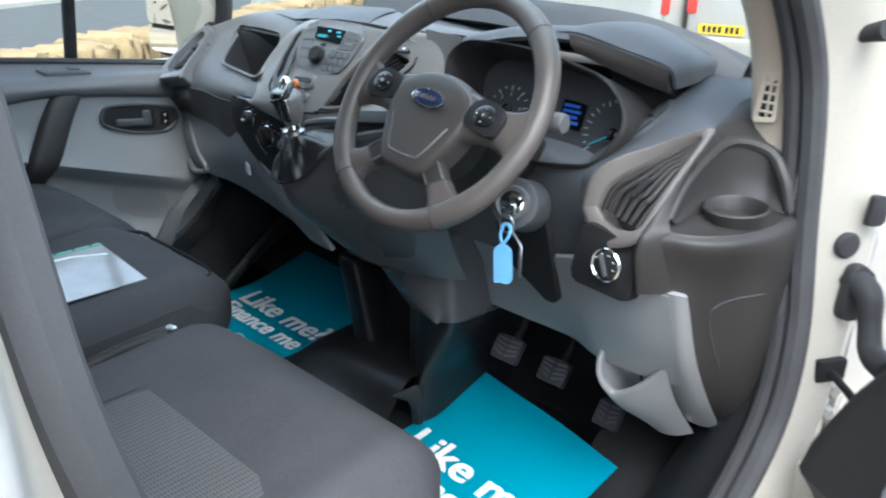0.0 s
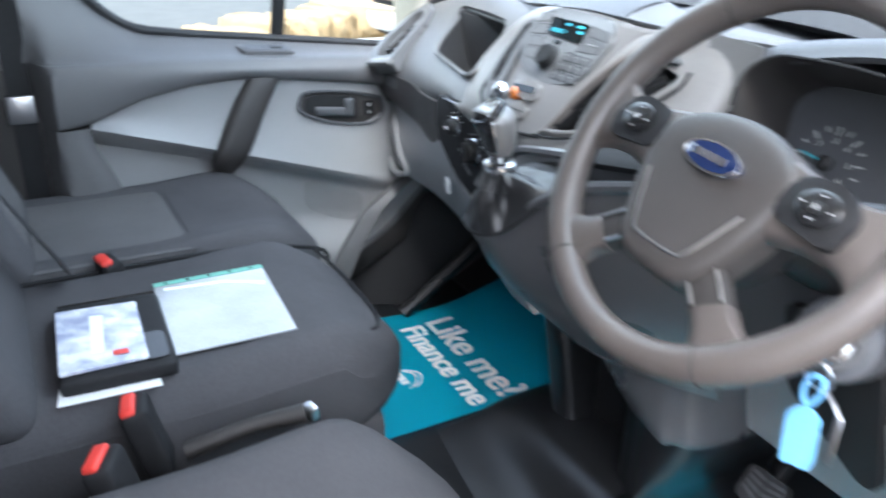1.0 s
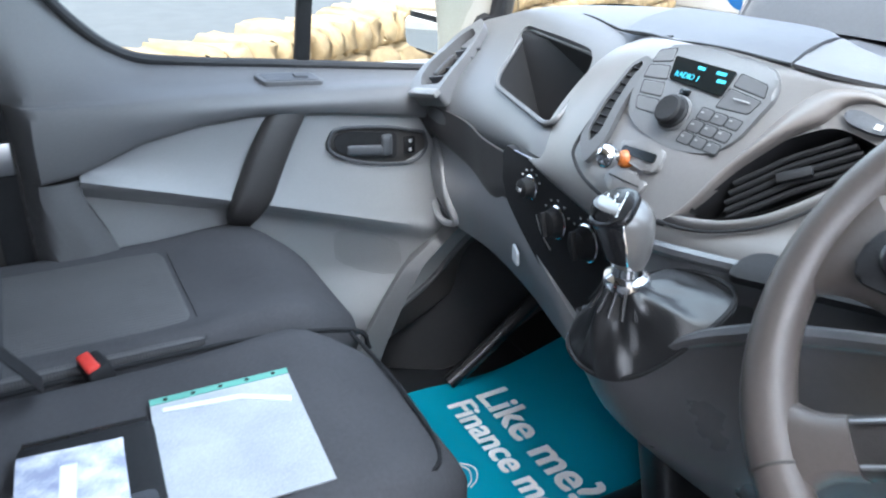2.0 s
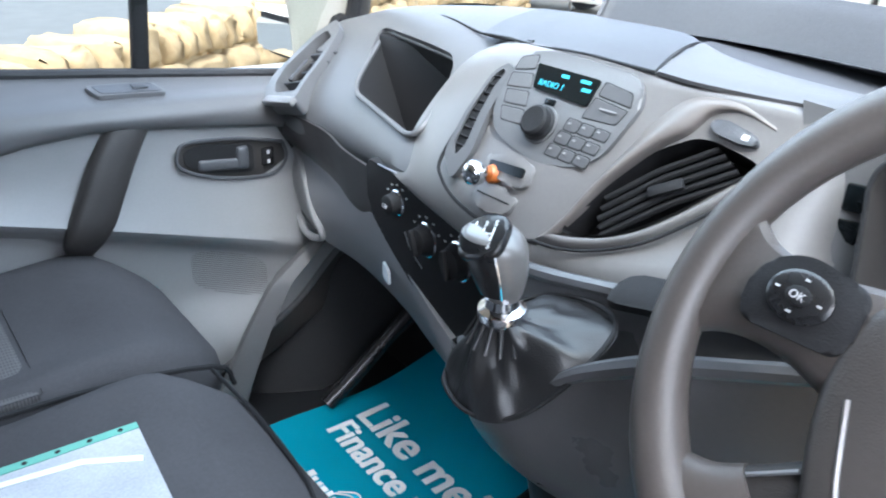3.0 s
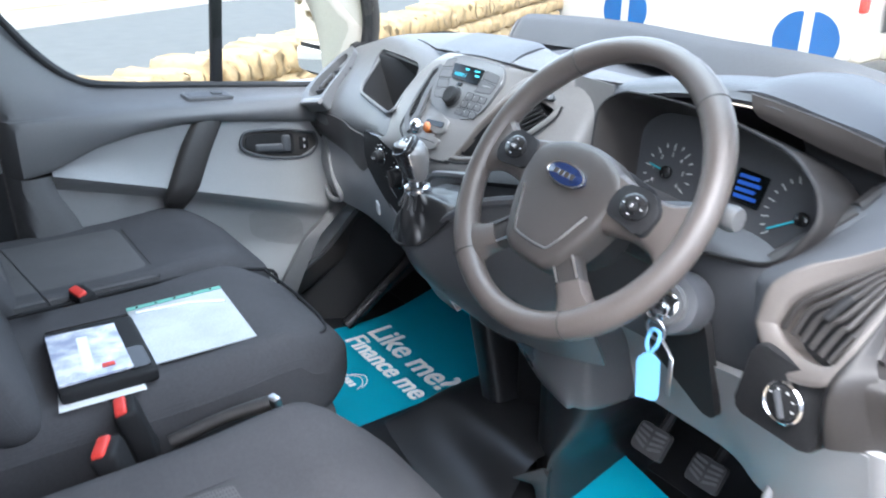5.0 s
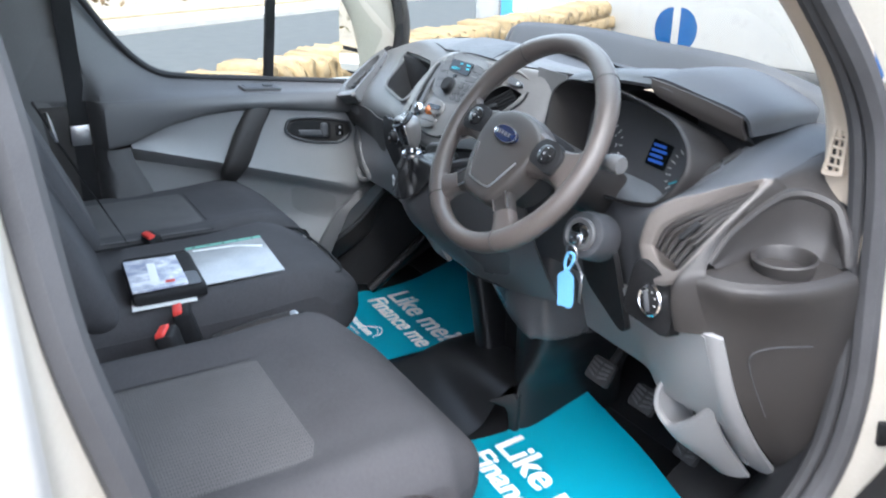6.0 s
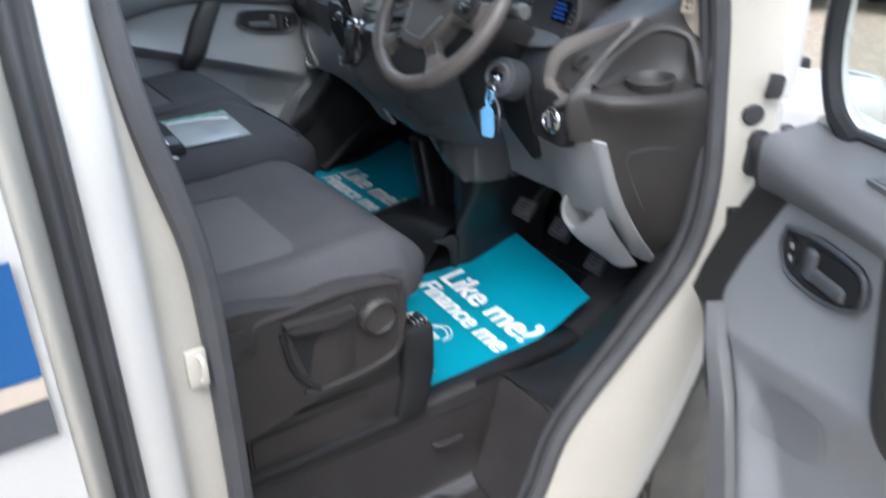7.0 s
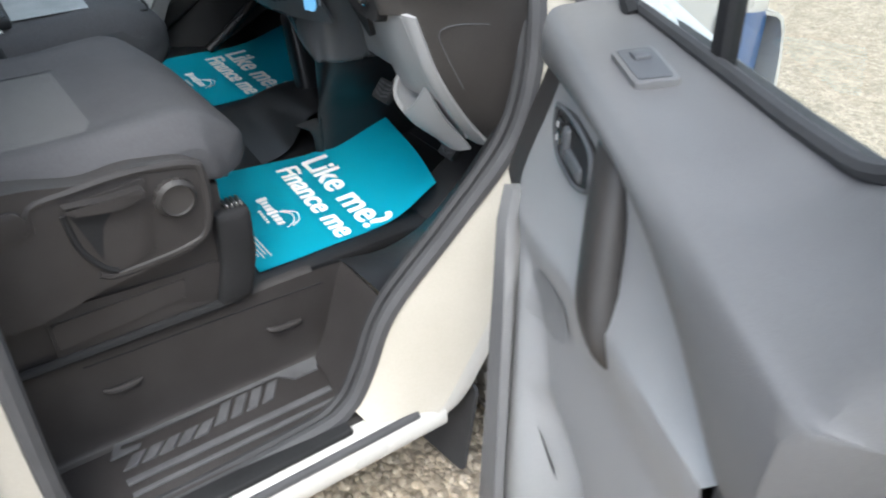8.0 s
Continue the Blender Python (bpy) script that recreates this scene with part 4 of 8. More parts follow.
part("floor_hump", loft([[(x, y, z) for y, z in row] for x, row in (
    (-0.172, ((0.60, 0.594), (0.68, 0.594), (0.75, 0.596), (0.81, 0.596), (0.98, 0.596))),
    (-0.162, ((0.60, 0.597), (0.68, 0.606), (0.75, 0.622), (0.81, 0.626), (0.98, 0.628))),
    (-0.09, ((0.585, 0.597), (0.665, 0.612), (0.735, 0.644), (0.80, 0.650), (0.98, 0.645))),
    (0.05, ((0.565, 0.597), (0.645, 0.618), (0.708, 0.668), (0.775, 0.674), (0.98, 0.66))),
    (0.225, ((0.55, 0.597), (0.625, 0.622), (0.685, 0.692), (0.755, 0.700), (0.98, 0.69))))], 5, 5), M_TUNNEL, cab, "low black floor hump")

# ---------------------------------------------------------------- dashboard
dash = thing("dashboard", "dark and mid grey moulded van dashboard", "dashboard")

# far module with the open cubby: closed level-to-level sections across the cab
FAR = [
    (-0.815, [(1.02, 1.30), (0.95, 1.315), (0.905, 1.30), (0.83, 1.225), (0.775, 1.165), (0.775, 1.12), (0.85, 1.09), (1.03, 1.12)]),
    (-0.66, [(1.09, 1.33), (0.98, 1.352), (0.905, 1.345), (0.83, 1.285), (0.755, 1.205), (0.748, 1.13), (0.82, 1.085), (1.05, 1.10)]),
    (-0.53, [(1.12, 1.345), (0.98, 1.372), (0.885, 1.362), (0.80, 1.290), (0.732, 1.205), (0.742, 1.12), (0.80, 1.07), (1.06, 1.09)]),
    (-0.38, [(1.14, 1.355), (0.97, 1.388), (0.845, 1.372), (0.760, 1.298), (0.692, 1.214), (0.722, 1.14), (0.79, 1.09), (1.06, 1.08)]),
    (-0.245, [(1.15, 1.36), (0.96, 1.396), (0.815, 1.374), (0.722, 1.300), (0.654, 1.228), (0.700, 1.19), (0.77, 1.15), (1.06, 1.07)]),
    (-0.16, [(1.15, 1.36), (0.96, 1.396), (0.800, 1.374), (0.712, 1.298), (0.646, 1.230), (0.700, 1.19), (0.77, 1.15), (1.06, 1.07)]),
]
far_mod = part("far_module", loft([[(x, y, z) for y, z in s] for x, s in FAR], 6, 5, closed=True, caps=True), M_MID, dash, "mid grey dash module with an open cubby")
CUB = [(-0.583, 0.876, 1.330), (-0.262, 0.780, 1.345), (-0.205, 0.668, 1.262), (-0.492, 0.752, 1.262)]
cub_m = plane((-0.385, 0.766, 1.298), Vector(CUB[1]) - Vector(CUB[0]) + Vector(CUB[2]) - Vector(CUB[3]), Vector(CUB[0]) - Vector(CUB[3]))
inv = cub_m.inverted()
flat = [(inv @ Vector(p)).xy for p in CUB]
out2 = rounded([(p.x, p.y) for p in flat], 0.042, 8)
carve(far_mod, moved(slab(out2, 0.27, base=-0.175), cub_m))
CUB_RING = rounded([(p.x, p.y) for p in flat], 0.045, 10)
# black liner: the shade inside the cubby is put into its colour
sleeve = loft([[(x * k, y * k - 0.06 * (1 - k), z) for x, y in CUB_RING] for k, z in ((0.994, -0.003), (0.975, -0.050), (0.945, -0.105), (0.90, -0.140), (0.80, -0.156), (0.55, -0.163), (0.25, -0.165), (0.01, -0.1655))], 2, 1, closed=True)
part("cubby_shade_liner", moved(sleeve, cub_m), M_BLACKM, dash, "cubby walls blackened to draw the shade inside", angle=60)
rim_pts = [cub_m @ Vector((x, y, 0.0)) for x, y in rounded([(p.x * 1.012, p.y * 1.02) for p in flat], 0.044, 8)]
part("cubby_rim", tube(rim_pts, 0.0042, 8, closed=True), M_MID, dash, "rolled rim of the cubby")
part("pad_joint", tube([(-0.60, 0.930, 1.350), (-0.42, 0.872, 1.375), (-0.245, 0.808, 1.377), (-0.10, 0.752, 1.395)], 0.0016, 6, smooth=5), M_BLACKM, dash)

# lower dark bulge of the far module, towards the footwell
part("far_underside", loft([[(-0.80, 0.772, 1.165), (-0.80, 0.765, 1.125), (-0.80, 0.80, 1.10)], [(-0.55, 0.728, 1.19), (-0.55, 0.735, 1.12), (-0.55, 0.775, 1.08)], [(-0.42, 0.692, 1.195), (-0.42, 0.700, 1.12), (-0.42, 0.73, 1.08)], [(-0.305, 0.664, 1.205), (-0.305, 0.672, 1.14), (-0.305, 0.705, 1.10)]], 5, 4, thick=0.004), M_DARK2, dash)

# far air vent in the corner
vm = plane((-0.715, 0.815, 1.262), (0.984, 0, 0.177), (-0.1075, 0.795, 0.597))
vo = rounded([(-0.030, -0.116), (-0.075, -0.084), (-0.092, -0.044), (-0.074, 0.062), (-0.038, 0.100), (0.010, 0.072), (0.044, 0.004), (0.054, -0.056), (0.074, -0.112)], 0.012, 4)
vi = rounded([(-0.018, -0.094), (-0.052, -0.070), (-0.070, -0.030), (-0.054, 0.046), (-0.034, 0.070), (0.002, 0.052), (0.030, 0.0), (0.040, -0.056), (0.050, -0.090)], 0.010, 4)
vent = part("corner_vent", moved(ring(vo, vi, 0.034, base=-0.020), vm), M_MID, dash, "grey frame of the corner air vent")
part("vent_back", moved(slab(vi, 0.004, base=-0.018), vm), M_BLACKM, vent)
part("vent_lens", moved(slab(rounded([(-0.050, 0.030), (-0.036, 0.064), (0.000, 0.050), (0.014, 0.024)], 0.006, 3), 0.010, 0.002, 2, base=-0.010), vm), M_MID, vent)
for k in range(5):
    part("vane", moved(box(0.096 - 0.006 * abs(k - 2), 0.004, 0.020, 0.001, 1, at=(-0.010 + 0.004 * k, -0.080 + k * 0.024, -0.006)), vm @ pose(0, 0, 0, 0, 0, 6)), M_DARK, vent)
part("vane_tab", moved(box(0.016, 0.055, 0.012, 0.003, 2, at=(-0.020, -0.030, 0.004)), vm), M_DARK2, vent)
part("vent_foot", moved(slab(rounded([(-0.034, -0.122), (0.078, -0.120), (0.074, -0.104), (-0.026, -0.104)], 0.005, 3), 0.010, 0.003, 2, base=0.008), vm), M_SILVER, vent, "satin strip")

# centre stack: hump with radio face
MID = [
    (-0.245, [(0.96, 1.365), (0.86, 1.362), (0.790, 1.356), (0.722, 1.304), (0.668, 1.235), (0.664, 1.212), (0.80, 1.18), (0.96, 1.15)]),
    (-0.13, [(0.95, 1.375), (0.83, 1.383), (0.752, 1.389), (0.700, 1.345), (0.632, 1.246), (0.648, 1.200), (0.80, 1.17), (0.96, 1.14)]),
    (0.02, [(0.94, 1.375), (0.81, 1.390), (0.728, 1.401), (0.690, 1.368), (0.617, 1.256), (0.626, 1.195), (0.80, 1.14), (0.96, 1.12)]),
    (0.16, [(0.92, 1.365), (0.80, 1.380), (0.724, 1.398), (0.701, 1.370), (0.648, 1.280), (0.622, 1.222), (0.80, 1.12), (0.96, 1.12)]),
    (0.26, [(0.90, 1.360), (0.80, 1.375), (0.738, 1.394), (0.719, 1.370), (0.678, 1.300), (0.645, 1.24), (0.80, 1.12), (0.96, 1.12)]),
    (0.298, [(0.90, 1.355), (0.82, 1.37), (0.768, 1.386), (0.752, 1.368), (0.722, 1.300), (0.675, 1.24), (0.80, 1.12), (0.96, 1.12)]),
]
stack = part("radio_console", loft([[(x, y, z) for y, z in s] for x, s in MID], 6, 5, closed=True, caps=True), M_SILVER, dash, "satin grey centre stack")
RM = plane((0.0, 0.668, 1.333), (1, 0, 0), (0, 0.55, 0.835))     # radio face
part("stack_seam", tube([RM @ Vector(p) for p in ((-0.098, 0.034, -0.006), (-0.106, -0.002, -0.004), (-0.112, -0.066, -0.002), (-0.093, -0.088, 0.0), (-0.05, -0.104, 0.002), (0.012, -0.112, 0.0), (0.066, -0.106, -0.004))], 0.0022, 6, smooth=5), M_BLACKM, dash)
RF = RM @ Matrix.Translation((0, 0, -0.008))
face = part("radio_face", moved(slab(rounded([(-0.066, 0.070), (-0.02, 0.080), (0.092, 0.074), (0.108, 0.050), (0.094, -0.006), (0.074, -0.026), (0.024, -0.036), (-0.022, -0.028), (-0.056, -0.016), (-0.072, 0.016)], 0.018, 5), 0.024, 0.004, 2, base=-0.012), RF), M_MID, dash, "radio control face")
part("display", moved(slab(rounded([(-0.034, 0.062), (0.052, 0.060), (0.050, 0.032), (-0.026, 0.036)], 0.003), 0.004, base=0.0105), RF), M_DISPLAY, face, "dark display with cyan characters")
lettering("display_text", "RADIO 1", 0.0090, M_CYAN, face, RF @ Matrix.Translation((-0.021, 0.040, 0.015)))
for k, (x, y, w) in enumerate(((0.004, 0.053, 0.010), (0.030, 0.0525, 0.013), (0.036, 0.0445, 0.011))):
    part("display_bar", moved(slab([(x, y), (x + w, y), (x + w, y + 0.0035), (x, y + 0.0035)], 0.0006, base=0.0146), RF), M_CYAN, face)
part("volume_knob", moved(turned([(0.0185, 0.010), (0.0185, 0.016), (0.0165, 0.018), (0.0160, 0.025), (0.0135, 0.027), (0.004, 0.0262)], 28), RF @ Matrix.Translation((0.006, 0.002, 0))), M_BLACKM, face, "round dark volume knob")
part("knob_collar", moved(turned([(0.0205, 0.010), (0.0205, 0.0135), (0.0190, 0.0145)], 28), RF @ Matrix.Translation((0.006, 0.002, 0))), M_KEY, face)
part("media_button", moved(box(0.014, 0.007, 0.004, 0.0015, 2, at=(0.004, 0.0265, 0.0125)), RF), M_DISPLAY, face)


def keypad(pts, mat=M_KEY, tone="dark radio key"):
    part("key_gap", moved(slab(rounded([(x + 0.0009 * (1 if x > sum(p[0] for p in pts) / 4 else -1), y + 0.0009 * (1 if y > sum(p[1] for p in pts) / 4 else -1)) for x, y in pts], 0.003, 3), 0.0010, base=0.0112), RF), M_BLACKM, face)
    return part("radio_key", moved(slab(rounded(pts, 0.003, 3), 0.0014, 0.0005, 1, base=0.0112), RF), mat, face, tone)


for j in range(3):
    for i in range(3):
        x, y = 0.036 + i * 0.0185 - j * 0.0035, 0.017 - j * 0.0145
        keypad([(x, y - 0.0008 * i), (x + 0.0168, y - 0.0008 * (i + 1)), (x + 0.0155, y - 0.0128), (x - 0.0012, y - 0.0122)])
keypad([(0.057, 0.060), (0.092, 0.055), (0.097, 0.042), (0.056, 0.046)])
keypad([(0.054, 0.043), (0.096, 0.038), (0.090, 0.023), (0.050, 0.021)])
for j in range(3):
    keypad([(-0.065 + j * 0.004, 0.046 - j * 0.0185), (-0.036 + j * 0.006, 0.050 - j * 0.0195), (-0.030 + j * 0.006, 0.035 - j * 0.0195), (-0.064 + j * 0.008, 0.031 - j * 0.018)], M_MID, "grey radio key")
keypad([(-0.062, 0.065), (-0.040, 0.071), (-0.037, 0.056), (-0.064, 0.050)], M_MID, "grey radio key")
for k in range(9):
    x, y = 0.041 + (k % 3) * 0.0185 - (k // 3) * 0.0035, 0.0115 - (k // 3) * 0.0145
    part("key_mark", moved(box(0.0034, 0.0016, 0.0006, 0, at=(x, y, 0.0143)), RF), M_MARK, face)
part("phone_mark", moved(box(0.020, 0.0014, 0.0006, 0, at=(0.076, 0.0335, 0.0143)), RF), M_MARK, face)

# card slot and small tray below the radio
slot = part("card_panel", moved(slab(rounded([(-0.038, -0.044), (0.0, -0.034), (0.028, -0.040), (0.032, -0.060), (0.020, -0.068), (-0.034, -0.062)], 0.006, 4), 0.014, 0.003, 2, base=-0.005), RM), M_SILVER, dash, "card slot panel")
part("slot", moved(slab(rounded([(-0.028, -0.049), (0.022, -0.046), (0.023, -0.056), (-0.026, -0.058)], 0.003, 3), 0.003, base=0.0082), RM), M_DISPLAY, slot)
tray = part("tray_lid", moved(slab(rounded([(-0.030, -0.072), (0.006, -0.070), (0.010, -0.076), (0.026, -0.075), (0.022, -0.094), (-0.012, -0.102), (-0.036, -0.090)], 0.006, 4), 0.012, 0.002, 2, base=-0.006), RM), M_SILVER, dash)
part("tray_line", moved(box(0.048, 0.0015, 0.001, 0, at=(-0.005, -0.084, 0.0062)), RM), M_BLACKM, dash)
# chrome-ended lighter plug in its amber socket
LG = plane((-0.018, 0.632, 1.284), (0.6, 0.0, 0.8), (-0.75, 0.3, 0.55))
plug = part("lighter_socket", moved(turned([(0.0095, -0.006), (0.0098, 0.006), (0.0085, 0.009), (0.005, 0.010)], 20), LG), M_ORANGE, dash, "amber lighter collar")
part("lighter_knob", moved(turned([(0.0045, 0.010), (0.007, 0.013), (0.0118, 0.018), (0.0138, 0.025), (0.0122, 0.032), (0.007, 0.0365), (0.002, 0.0378)], 24), LG), M_CHROME, plug, "chrome lighter knob")

# narrow upright vent beside the radio
part("slim_vent_frame", moved(ring(rounded([(-0.076, 0.056), (-0.066, 0.050), (-0.069, 0.028), (-0.071, -0.006), (-0.066, -0.050), (-0.076, -0.086), (-0.106, -0.060), (-0.105, -0.010), (-0.094, 0.042)], 0.010, 4), rounded([(-0.080, 0.048), (-0.075, 0.044), (-0.081, 0.026), (-0.083, -0.006), (-0.080, -0.044), (-0.088, -0.060), (-0.099, -0.046), (-0.099, -0.008), (-0.090, 0.038)], 0.005, 4), 0.007, base=-0.003), RM), M_MID, dash, "grey frame of the slim vent")
part("slim_vent", moved(slab(rounded([(-0.080, 0.049), (-0.074, 0.044), (-0.080, 0.026), (-0.082, -0.006), (-0.079, -0.044), (-0.088, -0.061), (-0.100, -0.046), (-0.100, -0.008), (-0.091, 0.038)], 0.005, 4), 0.004, base=-0.003), RM), M_BLACKM, dash, "slim black vent")
for k in range(9):
    part("vane", moved(box(0.014, 0.0022, 0.003, 0.0008, 1, at=(-0.0905 + 0.00016 * (k - 6) ** 2, 0.038 - k * 0.0105, 0.002)), RM), M_BLACKM, dash)

# big slanted centre vent, with taupe surround
VM = plane((0.1, 0.668, 1.333), (1, 0.1, -0.066), (0, 0.55, 0.835))
HOLE = [(-0.013, -0.087), (0.013, -0.027), (0.038, 0.014), (0.065, 0.035), (0.080, 0.038), (0.104, 0.035), (0.125, 0.031), (0.125, 0.022), (0.111, 0.006), (0.081, -0.031), (0.055, -0.057), (0.030, -0.074), (0.004, -0.084)]
VH = rounded(HOLE, 0.010, 3)
carve(stack, moved(slab([(x, y) for x, y in VH], 0.12, base=-0.055), VM))
bm = bmesh.new()
lip_v, deep_v = [bm.verts.new((x, y, 0.001)) for x, y in VH], [bm.verts.new((x * 0.97 + 0.002, y * 0.97, -0.040)) for x, y in VH]
for k in range(len(VH)):
    j = (k + 1) % len(VH)
    bm.faces.new((lip_v[k], lip_v[j], deep_v[j], deep_v[k]))
bm.faces.new(deep_v)
cv = part("centre_vent", moved(bm, VM), M_BLACKM, dash, "black throat of the slanted vent")
# taupe blade that runs up the vent's left edge and over its top
B_OUT = [(-0.034, -0.103), (-0.020, -0.080), (-0.008, -0.043), (0.007, 0.002), (0.022, 0.044), (0.044, 0.072), (0.086, 0.079), (0.124, 0.068)]
B_IN = [(-0.014, -0.089), (-0.003, -0.066), (0.012, -0.028), (0.037, 0.013), (0.060, 0.037), (0.072, 0.058), (0.094, 0.066), (0.126, 0.060)]
part("vent_blade", moved(loft([[(a[0], a[1], -0.003), (a[0] * 0.75 + b[0] * 0.25, a[1] * 0.75 + b[1] * 0.25, 0.004 * k), (a[0] * 0.4 + b[0] * 0.6, a[1] * 0.4 + b[1] * 0.6, 0.011 * k), (a[0] * 0.1 + b[0] * 0.9, a[1] * 0.1 + b[1] * 0.9, 0.009 * k), (b[0], b[1], -0.004)] for a, b, k in zip(B_OUT, B_IN, (0.3, 0.7, 1, 1.05, 1.0, 0.8, 0.5, 0.1))], 5, 4), VM), M_BRONZE, cv, "taupe blade beside the vent")
L_OUT = [(-0.036, -0.104), (-0.006, -0.100), (0.028, -0.088), (0.067, -0.064), (0.100, -0.029), (0.134, 0.016), (0.138, 0.040)]
L_IN = [(-0.013, -0.090), (0.004, -0.085), (0.030, -0.075), (0.056, -0.058), (0.083, -0.031), (0.113, 0.006), (0.127, 0.028)]
part("vent_lip", moved(loft([[(a[0], a[1], -0.004), (a[0] * 0.6 + b[0] * 0.4, a[1] * 0.6 + b[1] * 0.4, 0.0022), (a[0] * 0.2 + b[0] * 0.8, a[1] * 0.2 + b[1] * 0.8, 0.0022), (b[0], b[1], -0.004)] for a, b in zip(L_OUT, L_IN)], 5, 4), VM), M_SILVER, cv, "satin grey lip under the vent")
part("lip_seam", moved(tube([(x, y - 0.002, 0.001) for x, y in L_OUT], 0.0018, 6, smooth=5), VM), M_BLACKM, cv)
for k in range(5):
    f = 0.06 + k * 0.21
    a, b = Vector((0.014, -0.034, 0)).lerp(Vector((0.030, -0.073, 0)), f), Vector((0.082, 0.034, 0)).lerp(Vector((0.118, 0.012, 0)), f)
    d = (b - a).normalized()
    n = Vector((-d.y, d.x, 0))
    a, b = a - d * 0.012 * (1 - abs(f - 0.5)), b + d * 0.004
    c = (a + b) / 2 + n * 0.004
    part("vane", moved(loft([[p + n * 0.0045 + Vector((0, 0, -0.012)), p + n * 0.001 + Vector((0, 0, -0.004)), p - n * 0.003 + Vector((0, 0, -0.007)), p - n * 0.001 + Vector((0, 0, -0.014))] for p in (a, a.lerp(c, 0.5), c, c.lerp(b, 0.5), b)], 3, 2, closed=True, caps=True), VM), M_BLACKM, cv)
part("vane_tab", moved(box(0.010, 0.032, 0.007, 0.002, 2), VM @ pose(0.062, -0.014, -0.001, 0, 0, -54)), M_BLACKM, cv)
hz = part("hazard_switch", moved(slab(rounded([(0.071, 0.052), (0.086, 0.057), (0.116, 0.051), (0.121, 0.043), (0.106, 0.040), (0.080, 0.043)], 0.006, 4), 0.010, 0.003, 2, base=-0.003), VM), M_DARK, dash, "dark hazard switch")
part("switch_mark", moved(box(0.006, 0.005, 0.001, 0, at=(0.108, 0.0465, 0.0075)), VM), M_DIAL, hz)

# top pad: hump cap, recess and rear ridge towards the windscreen
part("top_cover", loft([[(x, yw, zw), (x, (yw + yf) / 2, (zw + zf) / 2 + 0.004), (x, yf, zf)] for x, yw, zw, yf, zf in ((-0.86, 1.05, 1.29, 0.95, 1.30), (-0.55, 1.15, 1.335, 1.0, 1.372), (-0.245, 1.19, 1.345, 0.93, 1.394), (0.1, 1.20, 1.345, 0.90, 1.406), (0.45, 1.16, 1.335, 0.81, 1.402), (0.66, 1.09, 1.315, 0.80, 1.338), (0.86, 0.99, 1.27, 0.88, 1.27))], 5, 3), M_DARK, dash, "dark upper dash cover")
RIDGE = [(-0.15, 0.935, 1.408, 1.440), (-0.12, 0.95, 1.407, 1.446), (0.10, 0.955, 1.402, 1.450), (0.32, 0.93, 1.395, 1.444), (0.50, 0.945, 1.385, 1.434), (0.60, 0.985, 1.365, 1.408), (0.70, 1.01, 1.335, 1.372)]
part("rear_ridge", loft([[(x, y - 0.035, zb - 0.02), (x, y - 0.012, (zb + zt) / 2 + 0.004), (x, y + 0.004, zt), (x, y + 0.03, zt - 0.004), (x, y + 0.14, zb - 0.05)] for x, y, zb, zt in RIDGE], 6, 4, thick=0.004), M_DARK, dash, "dark ridge behind the dash tray")
CAP_F = [(-0.245, 0.803, 1.381), (-0.16, 0.770, 1.390), (-0.097, 0.748, 1.394), (0.0, 0.725, 1.402), (0.07, 0.714, 1.403), (0.10, 0.711, 1.403), (0.143, 0.711, 1.401), (0.20, 0.722, 1.399), (0.26, 0.738, 1.398), (0.33, 0.762, 1.395)]
CAP_R = [(-0.245, 0.915, 1.404), (-0.16, 0.893, 1.410), (-0.100, 0.872, 1.413), (0.0, 0.837, 1.419), (0.055, 0.816, 1.421), (0.080, 0.806, 1.417), (0.12, 0.800, 1.409), (0.19, 0.797, 1.403), (0.26, 0.796, 1.400), (0.33, 0.80, 1.397)]
def cap_rows(rows):
    return [[a, (Vector(a) * 0.7 + Vector(b) * 0.3 + Vector((0, 0, h)))[:], (Vector(a) * 0.3 + Vector(b) * 0.7 + Vector((0, 0, h)))[:], b, (b[0], b[1] + 0.012, b[2] - 0.012)] for a, b, h in rows]


part("hump_cap", loft(cap_rows([(a, b, 0.006) for a, b in zip(CAP_F[:6], CAP_R[:6])]), 4, 4, thick=0.004), M_DARK, dash, "dark grey cap over the radio hump", angle=28)
part("upper_cover", loft(cap_rows([((a[0] + 0.003, a[1], a[2]), (b[0] + 0.003, b[1], b[2]), 0.003) for a, b in zip(CAP_F[5:], CAP_R[5:])]), 4, 4, thick=0.004), M_MID, dash, "grey top of the centre stack")
part("cap_seam", tube([Vector(p) + Vector((0, -0.003, -0.001)) for p in CAP_F[:6]], 0.0011, 6, smooth=4), M_BLACKM, dash)
part("tray_floor", loft([[(0.02, 0.79, 1.404), (0.02, 0.87, 1.400), (0.02, 0.94, 1.402)], [(0.25, 0.770, 1.386), (0.25, 0.86, 1.390), (0.25, 0.92, 1.395)], [(0.45, 0.74, 1.386), (0.45, 0.83, 1.386), (0.45, 0.91, 1.385)]], 4, 3), M_DARK, dash)

